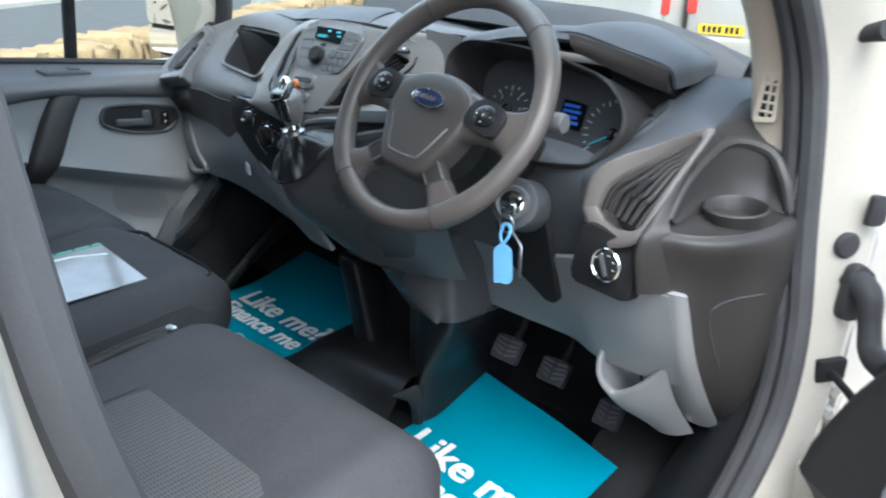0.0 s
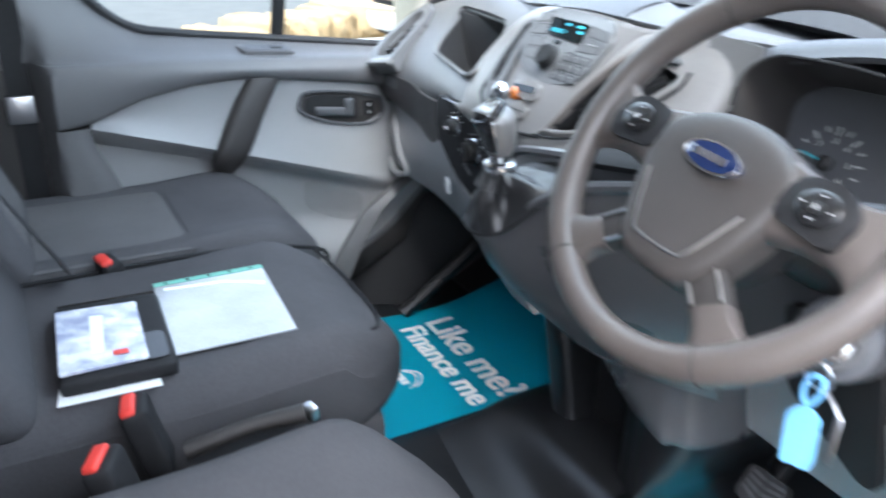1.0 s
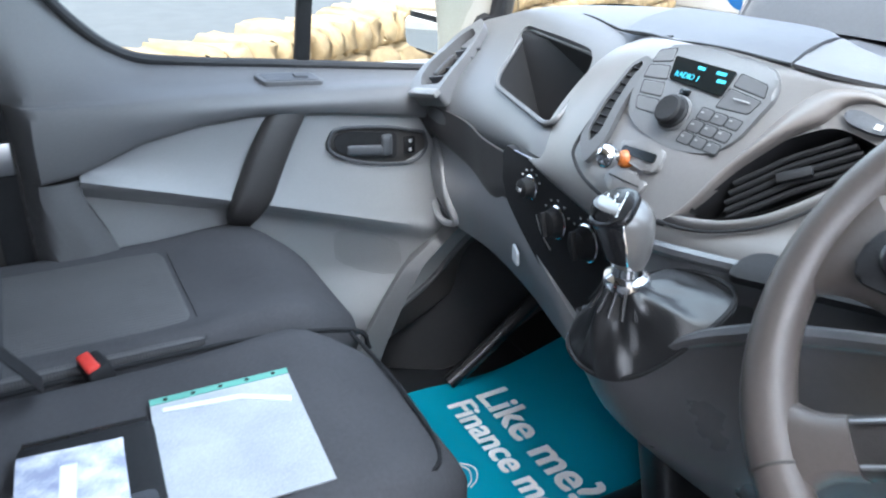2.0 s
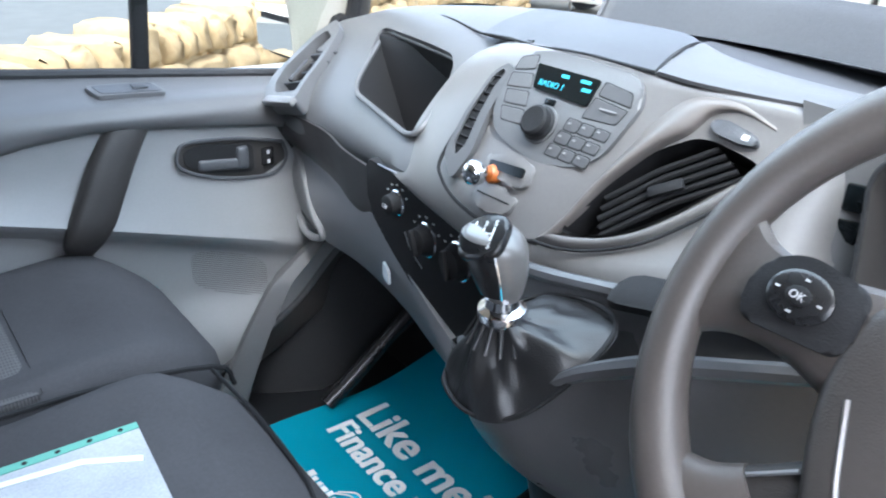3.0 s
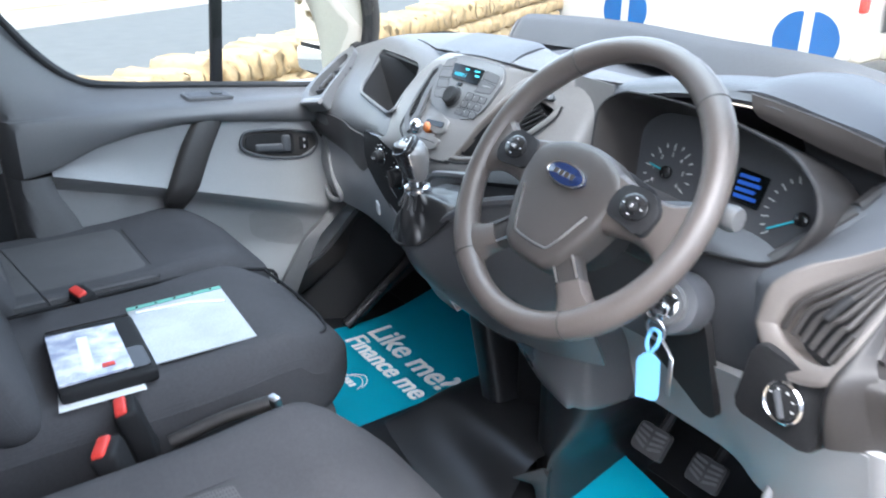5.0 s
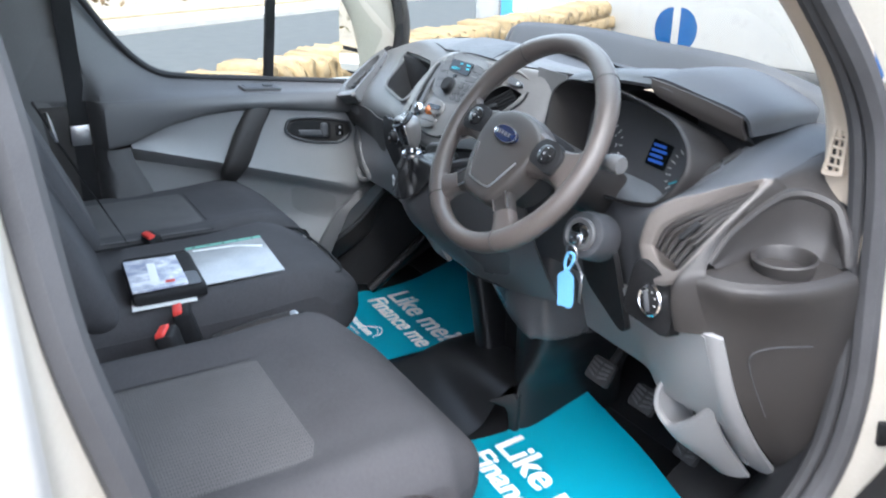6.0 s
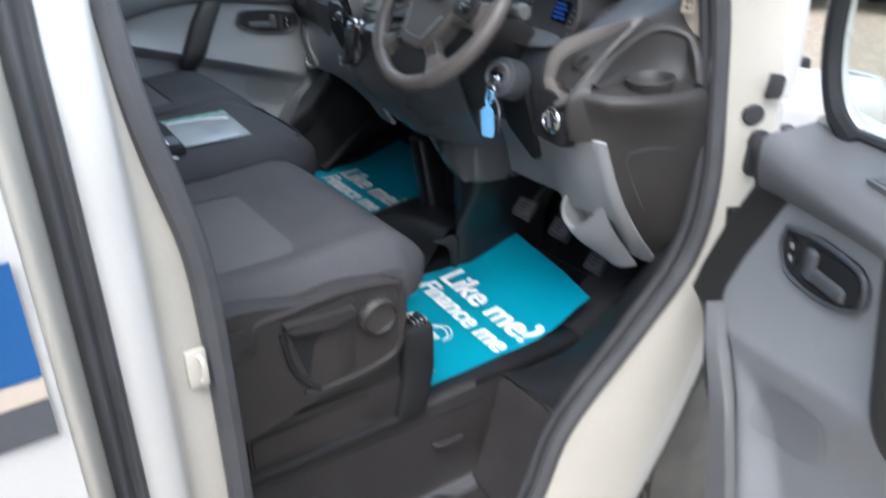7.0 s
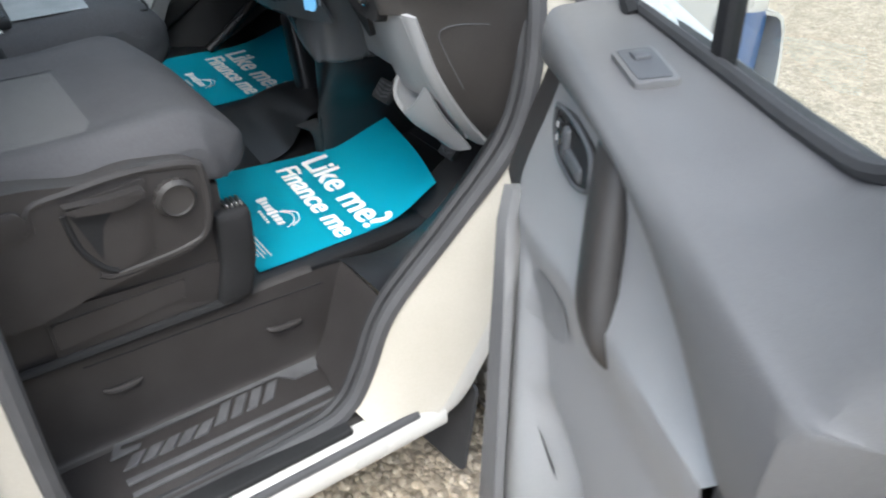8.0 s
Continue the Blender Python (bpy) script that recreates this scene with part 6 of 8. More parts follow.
# open pocket: a cup of light plastic, its lip sloping towards the footwell
LIP = [(0.690, 0.690, 0.990), (0.684, 0.664, 0.958), (0.691, 0.655, 0.925), (0.713, 0.662, 0.902), (0.745, 0.660, 0.922), (0.772, 0.658, 0.952), (0.795, 0.656, 0.985)]
FOOT = [(0.712, 0.735, 0.905), (0.712, 0.733, 0.880), (0.724, 0.731, 0.858), (0.744, 0.730, 0.840), (0.766, 0.732, 0.828), (0.788, 0.740, 0.828), (0.808, 0.752, 0.836)]
part("door_side_pocket", loft([[a, (Vector(a) * 0.6 + Vector(b) * 0.4 + Vector((-0.001, -0.008, -0.002)))[:], b] for a, b in zip(LIP, FOOT)], 5, 6, thick=0.006), M_LIGHT, dash, "light grey open pocket")
part("pocket_lip", tube(LIP, 0.0055, 8, smooth=6), M_LIGHT, dash)
part("pocket_back", loft([[(0.690, 0.676, 0.992), (0.705, 0.720, 0.90)], [(0.745, 0.690, 0.985), (0.755, 0.735, 0.87)], [(0.803, 0.690, 0.975), (0.810, 0.742, 0.86)]], 4, 4, thick=0.004), M_LIGHT, dash)
part("pocket_cord", tube([(0.760, 0.668, 0.965), (0.750, 0.672, 0.945), (0.752, 0.676, 0.925)], 0.002, 6, smooth=4), M_BLACKM, dash)

# light grey lower trim on the far side, with pocket
part("far_lower_trim", loft([
    [(-0.80, 0.800, 1.105), (-0.79, 0.785, 1.04), (-0.78, 0.80, 0.96)],
    [(-0.66, 0.775, 1.098), (-0.65, 0.762, 1.03), (-0.64, 0.775, 0.955)],
    [(-0.53, 0.750, 1.105), (-0.52, 0.750, 1.03), (-0.50, 0.775, 0.955)],
    [(-0.40, 0.712, 1.110), (-0.375, 0.715, 1.05), (-0.34, 0.750, 0.955)],
    [(-0.285, 0.672, 1.135), (-0.25, 0.680, 1.06), (-0.20, 0.705, 0.967)],
    [(-0.20, 0.660, 1.095), (-0.15, 0.662, 1.03), (-0.10, 0.675, 0.972)],
    [(-0.075, 0.645, 1.045), (-0.04, 0.638, 1.00), (0.0, 0.645, 0.966)],
    [(0.02, 0.625, 1.040), (0.045, 0.628, 1.0), (0.07, 0.640, 0.964)]], 6, 6, thick=0.010), M_LIGHT, dash, "light grey lower dash trim")
part("trim_upper_edge", tube([(-0.80, 0.800, 1.108), (-0.66, 0.772, 1.102), (-0.53, 0.747, 1.108), (-0.40, 0.709, 1.113), (-0.30, 0.675, 1.138)], 0.004, 8, smooth=5), M_MID, dash)
part("trim_joint", tube([(-0.215, 0.660, 1.10), (-0.165, 0.658, 1.045), (-0.10, 0.664, 0.985)], 0.0016, 6, smooth=5), M_BLACKM, dash)
part("pocket_scoop", loft([[(-0.795, 0.790, 1.105), (-0.735, 0.772, 1.085), (-0.680, 0.762, 1.06), (-0.645, 0.757, 1.01), (-0.615, 0.755, 0.975)], [(-0.800, 0.83, 1.10), (-0.745, 0.815, 1.06), (-0.700, 0.80, 1.02), (-0.66, 0.79, 0.985), (-0.62, 0.785, 0.96)], [(-0.80, 0.80, 1.0), (-0.775, 0.792, 0.985), (-0.74, 0.78, 0.97), (-0.69, 0.77, 0.96), (-0.63, 0.760, 0.955)]], 5, 5, thick=0.004), M_DARK, dash, "dark scooped pocket")
part("scoop_lip", tube([(-0.80, 0.795, 1.11), (-0.70, 0.765, 1.075), (-0.645, 0.752, 1.01), (-0.61, 0.752, 0.968), (-0.68, 0.755, 0.952), (-0.77, 0.785, 0.975)], 0.007, 8, smooth=5), M_LIGHT, dash)
part("reflector", moved(slab(rounded([(-0.016, -0.012), (0.016, -0.012), (0.016, 0.010), (-0.012, 0.014)], 0.004), 0.004, base=0.010), plane((-0.272, 0.680, 1.055), (1, -0.35, 0), (0.15, -0.1, 1))), M_INK, dash, "small pale tag")

# gloss black heater panel with knobs
BM_ = plane((0.0, 0.652, 0.0), (1, -0.03, 0), (0, 0.0, 1))
hv = part("heater_panel", moved(slab(rounded([(-0.300, 1.222), (-0.18, 1.219), (-0.08, 1.199), (0.045, 1.185), (0.06, 1.0), (-0.070, 1.0), (-0.090, 1.022), (-0.186, 1.078), (-0.250, 1.117), (-0.298, 1.155)], [0.010, 0.03, 0.03, 0.01, 0.01, 0.01, 0.02, 0.03, 0.03, 0.02], 5), 0.03, 0.004, 2, base=-0.022), BM_), M_BLACKM, dash, "black heater panel")
part("panel_top_edge", tube([BM_ @ Vector(p) for p in ((-0.270, 1.221, 0.008), (-0.18, 1.220, 0.008), (-0.08, 1.201, 0.008), (0.04, 1.187, 0.008))], 0.0012, 6, smooth=4), M_SATIN, hv, "fine bright edge line")
for x, z, r in ((-0.223, 1.182, 0.0165), (-0.157, 1.155, 0.022), (-0.090, 1.152, 0.024)):
    kn = part("heater_knob", moved(turned([(r * 0.92, 0.006), (r * 0.92, 0.011), (r * 0.84, 0.016), (r * 0.78, 0.024), (r * 0.55, 0.026)], 26), BM_ @ Matrix.Translation((x, z, 0))), M_BLACKM, hv, "dark heater knob")
    part("knob_ring", moved(turned([(r + 0.001, 0.006), (r + 0.001, 0.0095), (r - 0.001, 0.011), (r - 0.003, 0.009)], 28), BM_ @ Matrix.Translation((x, z, 0))), M_CHROME, kn, "bright ring")
    if r > 0.02:
        part("knob_grip", moved(box(0.007, r * 1.5, 0.008, 0.002, 2, at=(0, 0, 0.028)), BM_ @ Matrix.Translation((x, z, 0)) @ pose(0, 0, 0, 0, 0, 18)), M_BLACKM, kn)
    for a in range(5):
        t = radians(150 - a * 30)
        part("panel_mark", moved(box(0.004, 0.002, 0.0008, 0, at=(x + (r + 0.008) * math.cos(t), z + (r + 0.008) * math.sin(t), 0.0085)), BM_), M_DIAL, hv)
part("panel_slit", tube([BM_ @ Vector(p) for p in ((-0.205, 1.148, 0.008), (-0.190, 1.128, 0.008), (-0.165, 1.112, 0.008))], 0.0013, 6, smooth=3), M_SATIN, hv)
lettering("socket_text", "12V", 0.008, M_DIAL, hv, BM_ @ Matrix.Translation((-0.223, 1.179, 0.0275)), align="CENTER")

# gear lever console
CON = [
    [(0.020, 0.600, 1.190), (0.040, 0.565, 1.150), (0.066, 0.518, 1.168), (0.082, 0.528, 1.110), (0.105, 0.585, 1.040)],
    [(0.060, 0.585, 1.222), (0.080, 0.550, 1.140), (0.096, 0.500, 1.150), (0.108, 0.515, 1.090), (0.120, 0.592, 1.020)],
    [(0.130, 0.572, 1.242), (0.140, 0.545, 1.135), (0.152, 0.492, 1.152), (0.166, 0.518, 1.080), (0.165, 0.605, 0.990)],
    [(0.200, 0.585, 1.252), (0.205, 0.558, 1.170), (0.205, 0.512, 1.205), (0.225, 0.528, 1.100), (0.225, 0.625, 0.975)],
    [(0.270, 0.608, 1.260), (0.275, 0.580, 1.222), (0.285, 0.538, 1.248), (0.300, 0.565, 1.100), (0.300, 0.660, 0.970)],
    [(0.350, 0.650, 1.264), (0.350, 0.615, 1.250), (0.365, 0.585, 1.264), (0.380, 0.630, 1.100), (0.370, 0.700, 0.970)]]
part("gear_console", loft(CON, 6, 6, thick=0.008), M_CONSOLE, dash, "dark gear lever console")
part("console_edge", tube([(0.160, 0.492, 1.160), (0.205, 0.510, 1.206), (0.245, 0.522, 1.232), (0.285, 0.536, 1.250), (0.365, 0.583, 1.267)], [0.004, 0.006, 0.008, 0.008, 0.007], 8, smooth=5), M_CONSOLE, dash)
part("console_ridge", tube([(0.020, 0.602, 1.192), (0.060, 0.587, 1.224), (0.130, 0.574, 1.244), (0.200, 0.587, 1.254), (0.270, 0.610, 1.262), (0.350, 0.652, 1.266)], 0.007, 8, smooth=5), M_CONSOLE, dash)
part("console_skirt", loft([[(0.030, 0.62, 1.06), (0.04, 0.60, 1.12), (0.064, 0.522, 1.165)], [(0.09, 0.62, 1.03), (0.085, 0.56, 1.07), (0.082, 0.53, 1.11)], [(0.125, 0.64, 0.99), (0.118, 0.60, 1.01), (0.112, 0.585, 1.04)]], 4, 4, thick=0.004), M_BLACKM, dash)
part("console_tray", moved(slab(rounded([(-0.08, -0.02), (0.07, -0.01), (0.09, 0.022), (-0.07, 0.015)], 0.012, 5), 0.008, 0.002, 2), plane((0.265, 0.60, 1.262), (0.8, 0.25, 0.05), (-0.1, 0.75, 0.35))), M_BLACKM, dash, "small tray")

# ---------------------------------------------------------------- gear lever
gear = thing("gear_lever", "gear lever with satin and black knob in leather gaiter", "gear lever", Matrix.Translation((0.135, 0.520, 1.17)))
gi = Matrix.Translation((-0.135, -0.520, -1.17))
FOOT_G = spline([(0.076, 0.508, 1.160), (0.096, 0.480, 1.152), (0.140, 0.470, 1.150), (0.184, 0.482, 1.166), (0.214, 0.514, 1.208), (0.208, 0.562, 1.236), (0.150, 0.572, 1.232), (0.098, 0.556, 1.205), (0.076, 0.508, 1.160)], 8)[:-1]
folds = []
for k in range(9):
    f = k / 8                                     # 0 at the foot, 1 under the collar
    row = []
    for j, q in enumerate(FOOT_G):
        a = 2 * math.pi * j / len(FOOT_G)
        top = Vector((0.1405 + 0.019 * math.cos(a + math.pi), 0.504 + 0.019 * math.sin(a + math.pi), 1.234))
        p = Vector(q).lerp(top, f ** 1.0)
        p.z = q[2] + (top.z - q[2]) * (f ** 1.15)
        d = (p - Vector((0.1405, 0.504, p.z))).normalized()
        fold = (0.005 * math.sin(a * 4 + 2.6 * f) + 0.0025 * math.sin(a * 7 - 4 * f) + 0.001 * math.sin(a * 15 + 6 * f)) * (0.35 + 0.65 * math.sin(math.pi * min(1, f * 0.9 + 0.1)))
        row.append(p + d * fold + Vector((0, 0, 0.5 * fold)))
    folds.append(row)
part("gaiter", moved(loft(folds, 4, 1, closed=True), gi), M_LEATHER, gear, "creased black leather gaiter", angle=80)
part("gaiter_stitch", moved(tube([Vector(q) + Vector((0, 0, 0.003)) for q in FOOT_G], 0.0022, 6, closed=True), gi), M_BLACKM, gear)
part("gaiter_pleat", moved(join(*[tube([(0.1405 + r0 * math.cos(b), 0.504 + r0 * math.sin(b), z0) for r0, z0 in ((0.0205, 1.233), (0.025, 1.222), (0.031, 1.212))], 0.0018, 6) for b in [2 * math.pi * k / 16 for k in range(16)]]), gi), M_LEATHER, gear)
GZ = plane((0.1395, 0.503, 1.236), (0.95, 0.25, 0.0), (-0.25, 0.93, 0.1))
part("collar", moved(turned([(0.019, -0.006), (0.021, 0.0), (0.020, 0.006), (0.014, 0.009), (0.012, 0.016)], 24), gi @ GZ), M_CHROME, gear, "chrome collar")
part("rod", moved(turned([(0.007, 0.0), (0.007, 0.03)], 12), gi @ GZ), M_CHROME, gear)
ksec = []
for z, rx, ry, ox in ((0.022, 0.015, 0.013, 0), (0.034, 0.019, 0.018, -0.001), (0.050, 0.023, 0.021, -0.003), (0.068, 0.026, 0.023, -0.006), (0.080, 0.0262, 0.023, -0.008), (0.090, 0.022, 0.019, -0.010), (0.094, 0.012, 0.010, -0.010)):
    ksec.append([(ox + rx * math.cos(2 * math.pi * j / 16), ry * math.sin(2 * math.pi * j / 16), z) for j in range(16)])
KSQ = Matrix.Diagonal((1.04, 1.04, 0.80, 1))
knob = part("knob", moved(loft(ksec, 3, 2, closed=True, caps=True), gi @ GZ @ KSQ), M_KNOB, gear, "satin grey knob")
shell = [[(ox + 1.035 * rx * math.cos(radians(d)), 1.035 * ry * math.sin(radians(d)), z) for d in range(148, 306, 12)] for z, rx, ry, ox in ((0.030, 0.018, 0.017, -0.001), (0.040, 0.0205, 0.019, -0.002), (0.054, 0.0238, 0.0215, -0.0035), (0.068, 0.026, 0.023, -0.006), (0.080, 0.0262, 0.023, -0.008), (0.089, 0.0225, 0.0195, -0.010))]
part("knob_front", moved(loft(shell, 3, 2, thick=0.0008), gi @ GZ @ KSQ), M_BLACK, knob, "gloss black front of the knob")
part("knob_trim", moved(tube([r[-1] for r in shell], 0.0010, 6, smooth=3), gi @ GZ @ KSQ), M_CHROME, knob)
KP = GZ @ Matrix.Translation((-0.011, -0.007, 0.070)) @ pose(0, 0, 0, 32, -18, 0)
part("knob_face", moved(slab(rounded([(-0.022, -0.021), (0.022, -0.021), (0.021, 0.019), (-0.021, 0.019)], 0.016, 6), 0.007, 0.003, 3, base=-0.003), gi @ KP), M_BLACK, knob, "gloss black shift pattern face")
for i, (a, b) in enumerate((("1", "2"), ("3", "4"), ("5", "6"))):
    x = -0.010 + i * 0.010
    lettering("shift_number", a, 0.0068, M_INK, knob, gi @ KP @ Matrix.Translation((x, 0.0075, 0.0044)), align="CENTER")
    lettering("shift_number", b, 0.0068, M_INK, knob, gi @ KP @ Matrix.Translation((x, -0.0135, 0.0044)), align="CENTER")
    part("shift_line", moved(box(0.0011, 0.012, 0.0006, 0, at=(x, 0.0, 0.0044)), gi @ KP), M_INK, knob)
part("shift_line", moved(box(0.021, 0.0011, 0.0006, 0, at=(0, 0.0, 0.0044)), gi @ KP), M_INK, knob)

# ---------------------------------------------------------------- steering wheel
WM = plane((0.473, 0.509, 1.331), (1, 0, 0), (0, 0.559, 0.829))      # wheel plane, z towards the driver
wheel_s = thing("steering_wheel", "grey-brown leather steering wheel with blue oval badge", "steering wheel", WM @ pose(0, 0, 0, 0, 0, -6))
rim = [(0.1715 * math.cos(2 * math.pi * k / 64), 0.1715 * math.sin(2 * math.pi * k / 64), 0.0) for k in range(64)]
part("rim", tube(rim, [0.0155 + 0.0022 * (abs(math.sin(4 * math.pi * k / 64)) ** 4) for k in range(64)], 14, closed=True), M_WHEEL, wheel_s, "grained leather rim")
HUB = rounded([(-0.082, 0.016), (-0.044, 0.040), (0.0, 0.047), (0.044, 0.040), (0.082, 0.016), (0.072, -0.045), (0.042, -0.108), (-0.042, -0.108), (-0.072, -0.045)], 0.026, 6)
hub = part("airbag_cover", loft([[(x * k, (y + 0.03) * k - 0.03, z) for x, y in HUB] for k, z in ((1.0, -0.020), (1.0, 0.002), (0.985, 0.009), (0.95, 0.0145), (0.88, 0.0178), (0.7, 0.0195), (0.4, 0.0200), (0.1, 0.0202))], 3, 1, closed=True, caps=True), M_PADFACE, wheel_s, "shield-shaped airbag cover", angle=70)
# satin line paints the light caught along the cover's soft ridge
part("cover_highlight", tube([(-0.056, -0.030, 0.0195), (-0.034, -0.076, 0.0195), (-0.02, -0.084, 0.0198), (0.02, -0.084, 0.0198), (0.034, -0.076, 0.0195), (0.056, -0.030, 0.0195)], 0.0016, 6, smooth=4), M_SATIN, hub)
em = part("badge", moved(turned([(0.0235, 0.020), (0.0235, 0.0245), (0.0215, 0.0262), (0.002, 0.0268)], 36), Matrix.Diagonal((1.28, 0.53, 1, 1))), M_EMBLEM, hub, "dark blue oval badge")
part("badge_ring", tube([(0.0300 * math.cos(2 * math.pi * k / 36), 0.0125 * math.sin(2 * math.pi * k / 36), 0.0250) for k in range(36)], 0.0013, 6, closed=True), M_CHROME, em, "chrome ring")
for k in range(4):
    part("badge_mark", moved(box(0.007 - 0.001 * (k % 2), 0.0065, 0.0008, 0.0, at=(-0.0135 + k * 0.009, 0.0, 0.0272)), Matrix.Identity(4)), M_CHROME, em)
for sx in (-1, 1):
    sp = part("spoke", loft([[(sx * 0.060, 0.030, -0.012), (sx * 0.060, 0.026, 0.014), (sx * 0.060, -0.03, 0.014), (sx * 0.060, -0.034, -0.012)], [(sx * 0.105, 0.024, -0.012), (sx * 0.105, 0.018, 0.012), (sx * 0.105, -0.020, 0.012), (sx * 0.105, -0.026, -0.012)], [(sx * 0.140, 0.026, -0.010), (sx * 0.140, 0.022, 0.008), (sx * 0.140, -0.024, 0.008), (sx * 0.140, -0.030, -0.010)], [(sx * 0.164, 0.042, -0.006), (sx * 0.164, 0.038, 0.004), (sx * 0.164, -0.040, 0.004), (sx * 0.164, -0.046, -0.006)]], 5, 3, closed=True, caps=True), M_WHEEL, wheel_s)
    pod = part("button_pod", moved(slab(rounded([(-0.030, -0.016), (0.026, -0.022), (0.030, 0.008), (0.010, 0.022), (-0.026, 0.018)], 0.010, 5), 0.012, 0.003, 2, base=0.006), Matrix.Translation((sx * 0.102, 0.002, 0)) @ Matrix.Diagonal((sx * 1.12, 1.12, 1, 1))), M_BLACKM, sp, "black button pod")
    part("button", moved(turned([(0.0185, 0.016), (0.0185, 0.0205), (0.0155, 0.0222)], 24), Matrix.Translation((sx * 0.104, 0.003, 0)) @ Matrix.Diagonal((1, 0.80, 1, 1))), M_BLACK, pod, "glossy oval button")
    part("button_centre", moved(turned([(0.0075, 0.0215), (0.0072, 0.0232), (0.006, 0.0238)], 18), Matrix.Translation((sx * 0.104, 0.003, 0)) @ Matrix.Diagonal((1, 0.75, 1, 1))), M_BLACKM, pod)
    for dx, dy in ((-0.0125, 0), (0.0125, 0), (0, 0.0095), (0, -0.0095)):
        part("button_mark", box(0.0026, 0.0012, 0.0005, 0, at=(sx * 0.104 + dx, 0.003 + dy, 0.0226)), M_DIAL, pod)
    lettering("button_text", "OK" if sx < 0 else "II", 0.0062, M_DIAL, pod, Matrix.Translation((sx * 0.104, 0.0008, 0.0239)), align="CENTER")
    # lower spoke: dark shank from the hub, then the rim's own web
    def across(cx, cy, hw, z0, z1):
        nx, ny = 0.62 * sx, -0.78
        qx, qy = -ny, nx
        return [(sx * cx + qx * hw, cy + qy * hw, z0), (sx * cx + qx * hw * 0.8, cy + qy * hw * 0.8, z1), (sx * cx - qx * hw * 0.8, cy - qy * hw * 0.8, z1), (sx * cx - qx * hw, cy - qy * hw, z0)]
    low = part("lower_spoke", loft([across(0.030, -0.066, 0.019, -0.010, 0.006), across(0.052, -0.086, 0.018, -0.010, 0.006), across(0.072, -0.103, 0.0175, -0.010, 0.004)], 4, 3, closed=True, caps=True), M_DARK2, wheel_s, "dark lower spoke")
    part("spoke_web", loft([across(0.070, -0.1015, 0.0185, -0.011, 0.006), across(0.086, -0.114, 0.020, -0.011, 0.007), across(0.101, -0.126, 0.031, -0.010, 0.007), across(0.110, -0.133, 0.044, -0.006, 0.004)], 5, 3, closed=True, caps=True), M_WHEEL, wheel_s)
    for e in (1, 2):
        part("spoke_clip", tube([Vector(p) for p in (across(0.048, -0.082, 0.0165, 0, 0.0085)[e], across(0.069, -0.100, 0.0165, 0, 0.0065)[e])], 0.0015, 6), M_SATIN, low, "satin clip line")
for a in (52, 128, 236, 304):                     # stitched joints in the rim leather
    ca, sa = math.cos(radians(a)), math.sin(radians(a))
    part("rim_joint", tube([((0.1715 + 0.0172 * math.cos(b)) * ca, (0.1715 + 0.0172 * math.cos(b)) * sa, 0.0172 * math.sin(b)) for b in [2 * math.pi * k / 20 for k in range(20)]], 0.0009, 6, closed=True), M_DARK2, wheel_s)
part("hub_back", slab(rounded([(-0.06, 0.04), (0.06, 0.04), (0.06, -0.05), (0.03, -0.085), (-0.03, -0.085), (-0.06, -0.05)], 0.02, 4), 0.05, 0.008, 2, base=-0.065), M_BLACKM, wheel_s, "black hub rear cover")

# ---------------------------------------------------------------- keys hanging from the lock
keys = thing("key_bunch", "car key on a ring with a pale blue plastic tag", "keys", Matrix.Translation((0.565, 0.565, 1.17)))
ki = Matrix.Translation((-0.565, -0.565, -1.17))
part("key_head", moved(box(0.022, 0.010, 0.020, 0.004, 2, at=(0.563, 0.566, 1.188)), ki), M_CHROME, keys, "metal key head")
part("ring", moved(tube([(0.570 + 0.013 * math.cos(a), 0.556 - 0.002 * math.sin(a), 1.168 + 0.014 * math.sin(a)) for a in [2 * math.pi * k / 24 for k in range(24)]], 0.0018, 8, closed=True), ki), M_SATIN, keys, "split ring")
TG = plane((0.575, 0.545, 1.115), (0.92, 0.35, 0.08), (0.10, 0.08, 0.97))
part("tag", moved(slab(rounded([(-0.015, -0.034), (-0.010, -0.034), (-0.006, -0.031), (0.000, -0.034), (0.010, -0.034), (0.014, -0.026), (0.014, 0.018), (0.006, 0.026), (-0.006, 0.026), (-0.014, 0.018)], 0.003, 3), 0.003, 0.001, 1), ki @ TG), M_TAG, keys, "pale blue plastic tag")
part("tag_loop", moved(tube([(0.573, 0.545, 1.140), (0.580, 0.549, 1.155), (0.578, 0.553, 1.168), (0.568, 0.551, 1.168), (0.566, 0.547, 1.152), (0.573, 0.545, 1.138)], 0.0026, 8, smooth=5), ki), M_TAG, keys)
part("key_blade", moved(box(0.006, 0.0022, 0.050, 0.0008, 1, at=(0.600, 0.552, 1.120)), ki), M_SATIN, keys, "second metal key blade")
part("blade_link", moved(tube([(0.580, 0.555, 1.160), (0.594, 0.553, 1.150), (0.600, 0.552, 1.143)], 0.0022, 6, smooth=3), ki), M_SATIN, keys)

